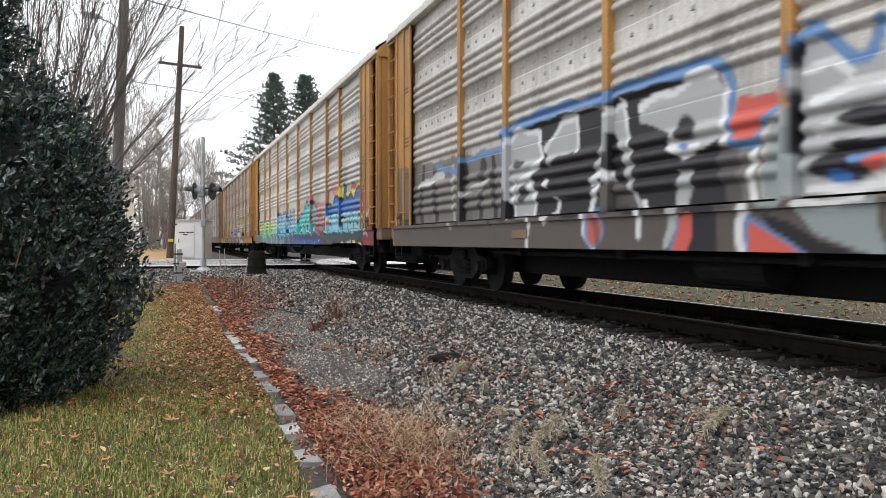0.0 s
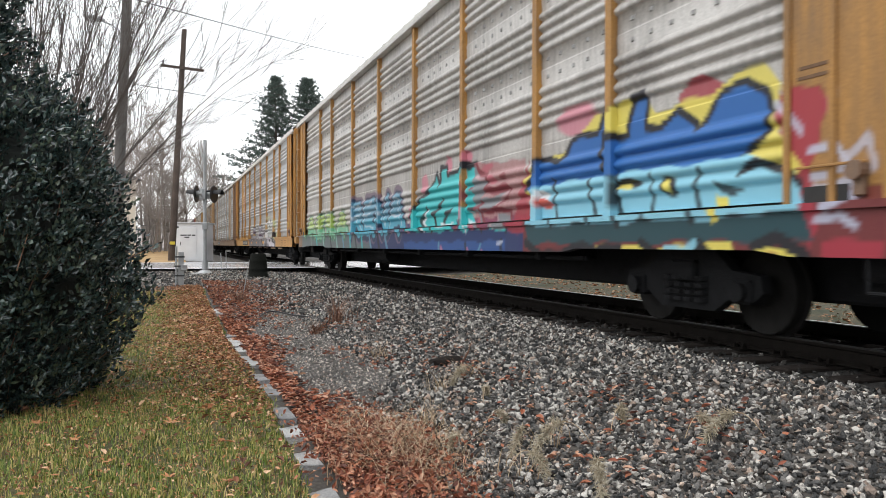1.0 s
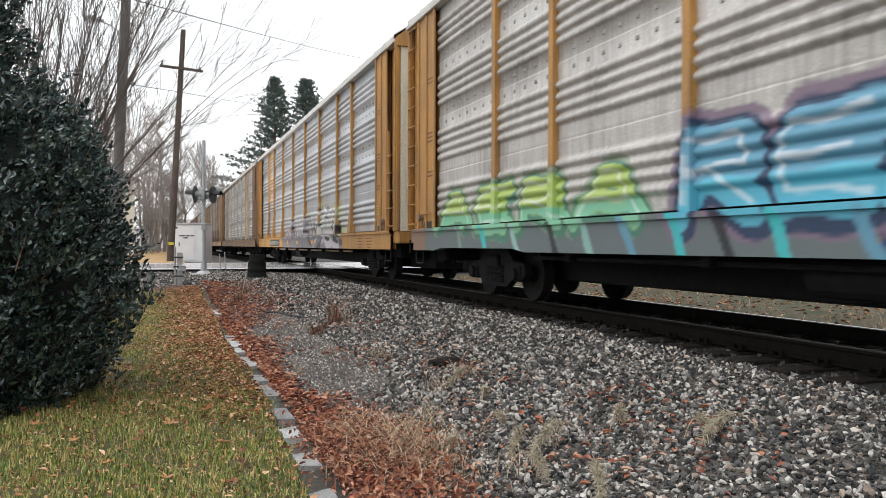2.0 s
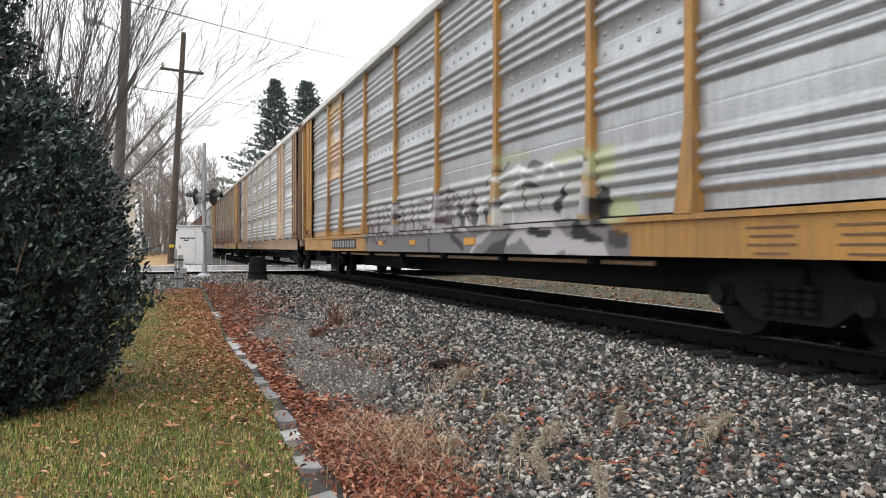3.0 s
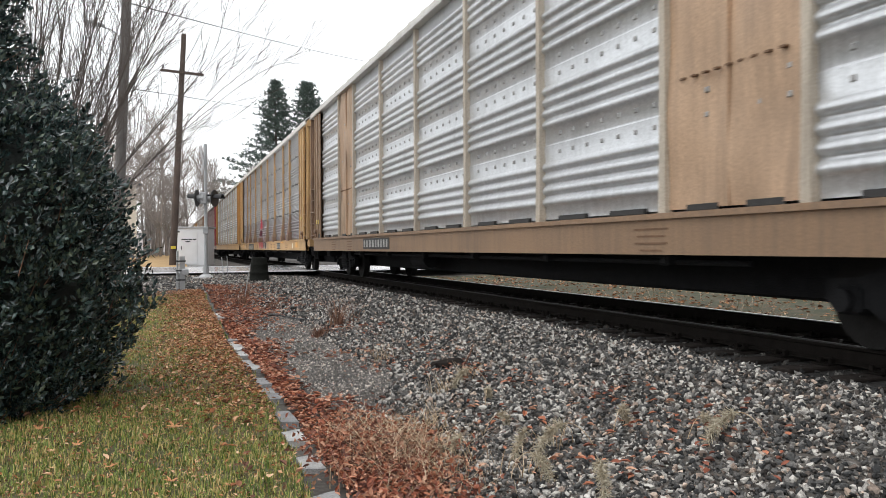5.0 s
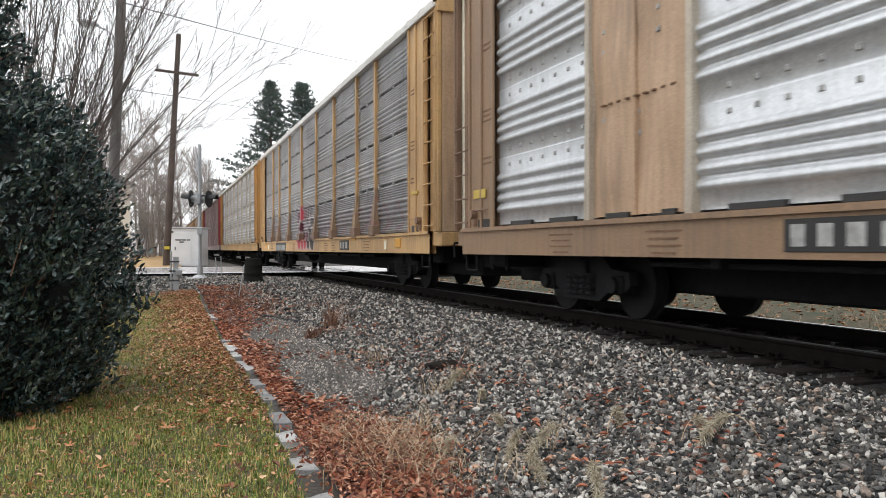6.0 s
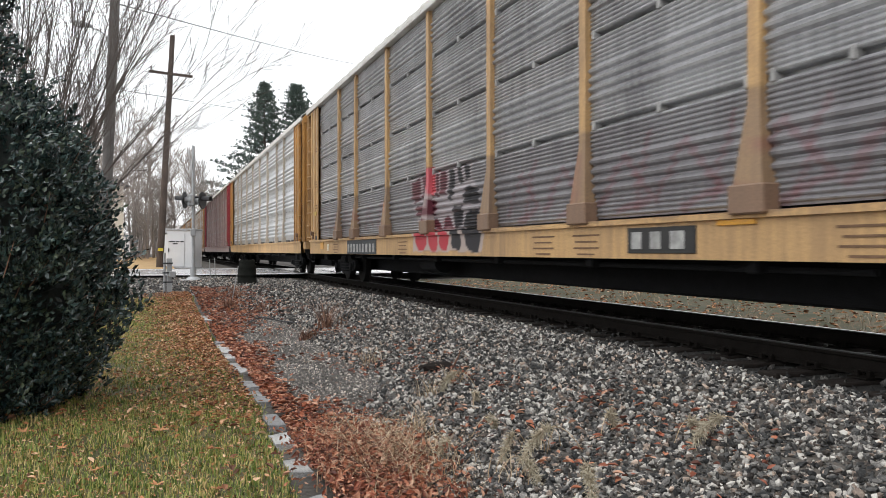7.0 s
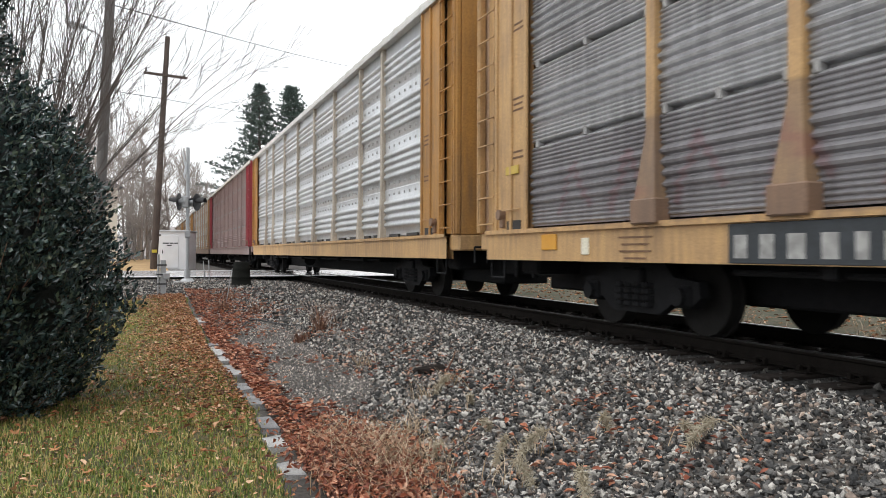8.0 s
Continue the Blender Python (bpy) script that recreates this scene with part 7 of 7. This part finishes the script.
# vase-shaped bare tree behind the bush
def vase_tree():
    rng = np.random.default_rng(77)
    tree = empty("bare_tree", pose(-2.75, 19.9, 0.1), "leafless many-stemmed tree with long upswept branches", "tree")
    stems, twigs = [], []
    for k in range(42):
        a = rng.uniform(0, 2 * math.pi)
        out = rng.uniform(0.15, 0.95)
        p = np.array([0.15 * math.cos(a), 0.15 * math.sin(a), 0.0])
        d = np.array([out * 0.45 * math.cos(a) + 0.1, out * 0.4 * math.sin(a), 1.0])
        r = rng.uniform(0.035, 0.06)
        for s in range(9):
            d = d + rng.normal(0, 0.05, 3) + np.array([0.035 * out * math.cos(a) + 0.012, 0.03 * out * math.sin(a), 0])
            d /= np.linalg.norm(d)
            q = p + d * rng.uniform(0.75, 1.0)
            r2 = max(0.006, r * 0.82)
            stems.append((*p, r, *q, r2))
            p, r = q, r2
            if s >= 3:
                for _ in range(2):
                    side = rng.normal(0, 1, 3)
                    side -= d * (side @ d)
                    side /= np.linalg.norm(side)
                    grow(rng, p, d + side * 0.4, rng.uniform(0.7, 1.6), r * 0.55, 1, twigs, 0.45, 3, 0.12, 0.6, 0.0055)
    part_mesh("stem", tubes("stem", stems, M_BARK, 6), tree)
    tagged(part_mesh("twig_mass", tubes("twig_mass", twigs, M_BARK, 3), tree), kind="stuff")


vase_tree()
bare_tree(-1.9, 36.0, 0.4, 7.2, 5, "tangled leafless tree beyond the street lamp", spread=0.65, up=0.05, depth=4, kids=3, trunk=0.016, material=M_HAZED_BARK)
bare_tree(-3.4, 50.0, 0.5, 10.0, 6, "leafless tree near the far side of the road", spread=0.6, up=0.12, depth=4, kids=3, trunk=0.016, material=M_HAZED_BARK, least=0.01)
bare_tree(7.6, 96.0, 0.5, 13.5, 8, "leafless tree beyond the railway", spread=0.5, up=0.25, depth=4, kids=3, trunk=0.014, material=M_HAZED_BARK, least=0.016)
bare_tree(10.4, 104.0, 0.5, 11.5, 9, "leafless tree beyond the railway", spread=0.6, up=0.2, depth=4, kids=3, trunk=0.014, material=M_HAZED_BARK, least=0.016)
bare_tree(5.3, 118.0, 0.5, 11.0, 10, "leafless tree beyond the railway", spread=0.6, up=0.2, depth=4, kids=3, trunk=0.014, material=M_HAZED_BARK, least=0.016)


def pine_tree(x, y, height, seed, wide):
    rng = np.random.default_rng(seed)
    tree = empty("pine_tree", pose(x, y, 0.4), "tall dark green pine tree with layered plumes", "tree")
    part_mesh("trunk", tubes("trunk", [(0, 0, 0, 0.4, 0.1, 0, height * 0.5, 0.26), (0.1, 0, height * 0.5, 0.26, 0, 0.1, height, 0.04)], M_BARK, 9), tree)
    limbs, tufts, ways = [], [], []
    z = height * 0.3
    while z < height - 0.4:
        u = (z - height * 0.3) / (height * 0.7)
        reach = wide * (1 - u) * rng.uniform(0.55, 1.1) + 0.12
        for q in range(7):
            a = q * 0.9 + rng.uniform(-0.4, 0.4)
            r = reach * rng.uniform(0.5, 1.15)
            d = np.array([math.cos(a), math.sin(a), 0.1 + 0.35 * u])
            p0, p1 = np.array([0, 0, z]), np.array([0, 0, z]) + d * r
            limbs.append((*p0, 0.07 * (1 - u) + 0.02, *p1, 0.015))
            for _ in range(int(12 + 44 * r / wide)):
                s = 1 - 0.7 * rng.random() ** 1.3
                tufts.append(p0 + d * r * s + np.array([0, 0, 0.25 * s * s]) + rng.normal(0, 1, 3) * np.array([0.34, 0.34, 0.15]) * (0.4 + 0.6 * s))
                ways.append(d * 1.3 + np.array([0, 0, 0.45]) + rng.normal(0, 0.25, 3))
        z += rng.uniform(0.6, 1.05) * (1.1 - 0.5 * u)
    part_mesh("limbs", tubes("limbs", limbs, M_BARK, 4), tree)
    tufts, ways = np.array(tufts), np.array(ways)
    per = 10
    m = len(tufts) * per
    base = np.repeat(tufts, per, 0)
    d = np.repeat(ways, per, 0) + rng.normal(0, 0.6, (m, 3))
    d /= np.linalg.norm(d, axis=1)[:, None]
    s = np.cross(d, rng.normal(size=(m, 3)))
    s /= np.linalg.norm(s, axis=1)[:, None]
    ln = rng.uniform(0.2, 0.42, m)[:, None]
    v = np.stack([base - s * 0.012, base + s * 0.012, base + d * ln + s * 0.035, base + d * ln - s * 0.035], 1).reshape(-1, 3)
    tagged(part_mesh("needles", quads_mesh("needles", v, np.arange(m * 4).reshape(-1, 4), M_NEEDLE), tree, "dark green needle plumes"), kind="stuff")


pine_tree(14.4, 111.5, 24.2, 41, 9.0)
pine_tree(18.9, 112.0, 24.6, 42, 8.0)


def far_woods():
    """Leafless woods behind the crossing."""
    rng = np.random.default_rng(88)
    rows = []
    for k in range(150):
        x, y = rng.uniform(-34, 1.5), rng.uniform(66, 120)
        if k > 110:
            x, y = rng.uniform(-6, 26), rng.uniform(150, 230)
        h = rng.uniform(6.5, 11) * (1.0 if k <= 110 else 1.15)
        z = 0.6
        for s in range(4):
            q = (x + rng.normal(0, 0.2), y, z + h / 4)
            rows.append((x, y, z, 0.14 * (1 - s / 5), *q, 0.14 * (1 - (s + 1) / 5)))
            x, z = q[0], q[2]
            for _ in range(7):
                a = rng.uniform(0, 6.283)
                ln = rng.uniform(1.0, 2.6)
                e = (x + ln * math.cos(a) * 0.6, y + ln * math.sin(a) * 0.6, z + ln * 0.75)
                rows.append((x, y, z, 0.05, *e, 0.02))
                for _ in range(4):
                    w = rng.uniform(0.5, 1.3)
                    b = rng.uniform(0, 6.283)
                    rows.append((*e, 0.022, e[0] + w * math.cos(b) * 0.7, e[1] + w * math.sin(b) * 0.7, e[2] + w * rng.uniform(0.2, 0.8), 0.012))
    ob = new("far_woods", tubes("far_woods", rows, M_HAZED_BARK, 3))
    tagged(ob, "grey-brown leafless winter woods in the distance", "woods", "", "stuff")


far_woods()

# wooded rise closing the distance, haze painted in as a paler colour
M_HAZED_HILL = mat("hazed_wooded_hill", tri((0.32, 0.29, 0.275), 0.25), 0.05, 0.6, rough=1.0, bump=0)
hill = sheet("backdrop_hill", np.linspace(-420, 500, 120), np.linspace(235, 420, 24), lambda X, Y: 0.3 + (9.0 + 2.5 * np.sin(X * 0.021) + 1.2 * np.sin(X * 0.13) + 0.6 * np.sin(X * 0.47 + Y)) * np.sin(np.clip((Y - 235) / 185, 0, 1) * np.pi) ** 0.6, M_HAZED_HILL, label="distant grey wooded hill", category="hill")

# straw field past the road
M_FIELD = mat("dry_straw_field", [(0.3, (0.28, 0.17, 0.08)), (0.5, (0.4, 0.26, 0.12)), (0.7, (0.5, 0.34, 0.17))], 0.6, 8, rough=0.95, bump=0.5)
field = sheet("field", np.arange(-40, 1.1, 1.0), np.arange(42, 72, 1.0), lambda X, Y: 0.6 + 0.03 * np.sin(X + Y) + 0.012 * (Y - 42), M_FIELD, label="tawny dry grass field past the road", category="field")

# verge across the track
M_VERGE = mat("rough_winter_grass", [(0.25, (0.014, 0.017, 0.007)), (0.42, (0.034, 0.04, 0.014)), (0.55, (0.07, 0.06, 0.03)), (0.75, (0.17, 0.11, 0.07))], 2.5, 14, rough=0.95, bump=0.6)
verge = sheet("far_verge", np.arange(8.8, 60, 0.4), np.arange(-10, 30.2, 0.4), lambda X, Y: ground_z(X, Y) + 0.05, M_VERGE, label="rough winter grass across the track", category="verge")
for x, y, n in ((9.3, 8.0, 60), (9.7, 14.5, 60), (9.2, 10.2, 50), (10.2, 7.2, 60), (11.4, 10.4, 60), (9.5, 17.0, 60), (10.8, 15.5, 60), (9.6, 6.2, 50), (10.5, 9.0, 60), (11.0, 13.0, 60), (9.4, 4.6, 40), (12.0, 18.0, 60), (9.9, 11.0, 50)):
    tagged(strands("dry_weed", n, (x, y), (0.3, 0.3), (0.12, 0.3), 0.01, M_STRAW, 0.3), "tuft of dry grass across the track", "weed", "dry weeds across the track", "stuff")


def cream_house():
    house = empty("house", pose(-6.7, 66.0, 0.6, 0, 0, 8), "cream two-storey house behind the trees", "house")
    siding = mat("cream_siding", tri((0.66, 0.62, 0.54), 0.08), 2, 30, rough=0.7, bump=0.1)
    slate = mat("grey_shingle_roof", tri((0.12, 0.12, 0.13)), 2, 20, rough=0.9)
    bm = box(bmesh.new(), -4, 4, -5, 5, -0.4, 5.6, 0.01)
    part("wall", bm, siding, house)
    bm = bmesh.new()
    prism(bm, [(-4.4, 5.55), (4.4, 5.55), (0, 8.2)], -5.3, 5.3, lambda u, v, q: (u, q, v))
    part("roof", bm, slate, house)
    for z in (0.9, 3.4):
        for x in (-2.2, 0.2, 2.4):
            win = part("window", box(bmesh.new(), x - 0.5, x + 0.5, -5.1, -4.99, z, z + 1.4, 0.02), M_WHITE, house)
            part("pane", box(bmesh.new(), x - 0.42, x + 0.42, -5.115, -5.09, z + 0.08, z + 1.32), M_BLACK, win)


cream_house()


# ---------------- motion ----------------
def motions():
    for i, (car, wheels) in enumerate(CARS):
        walk(car, [(t, car_pose(i, t)) for t in (0.0, 2.0, 4.0, 6.0, 8.0)])
        for w in wheels:
            y = w.location.y
            walk(w, [(k / FPS, pose(0, y, 0.42, math.degrees(TRAIN_SPEED * k / FPS / 0.42))) for k in range(8 * FPS + 1)])


motions()
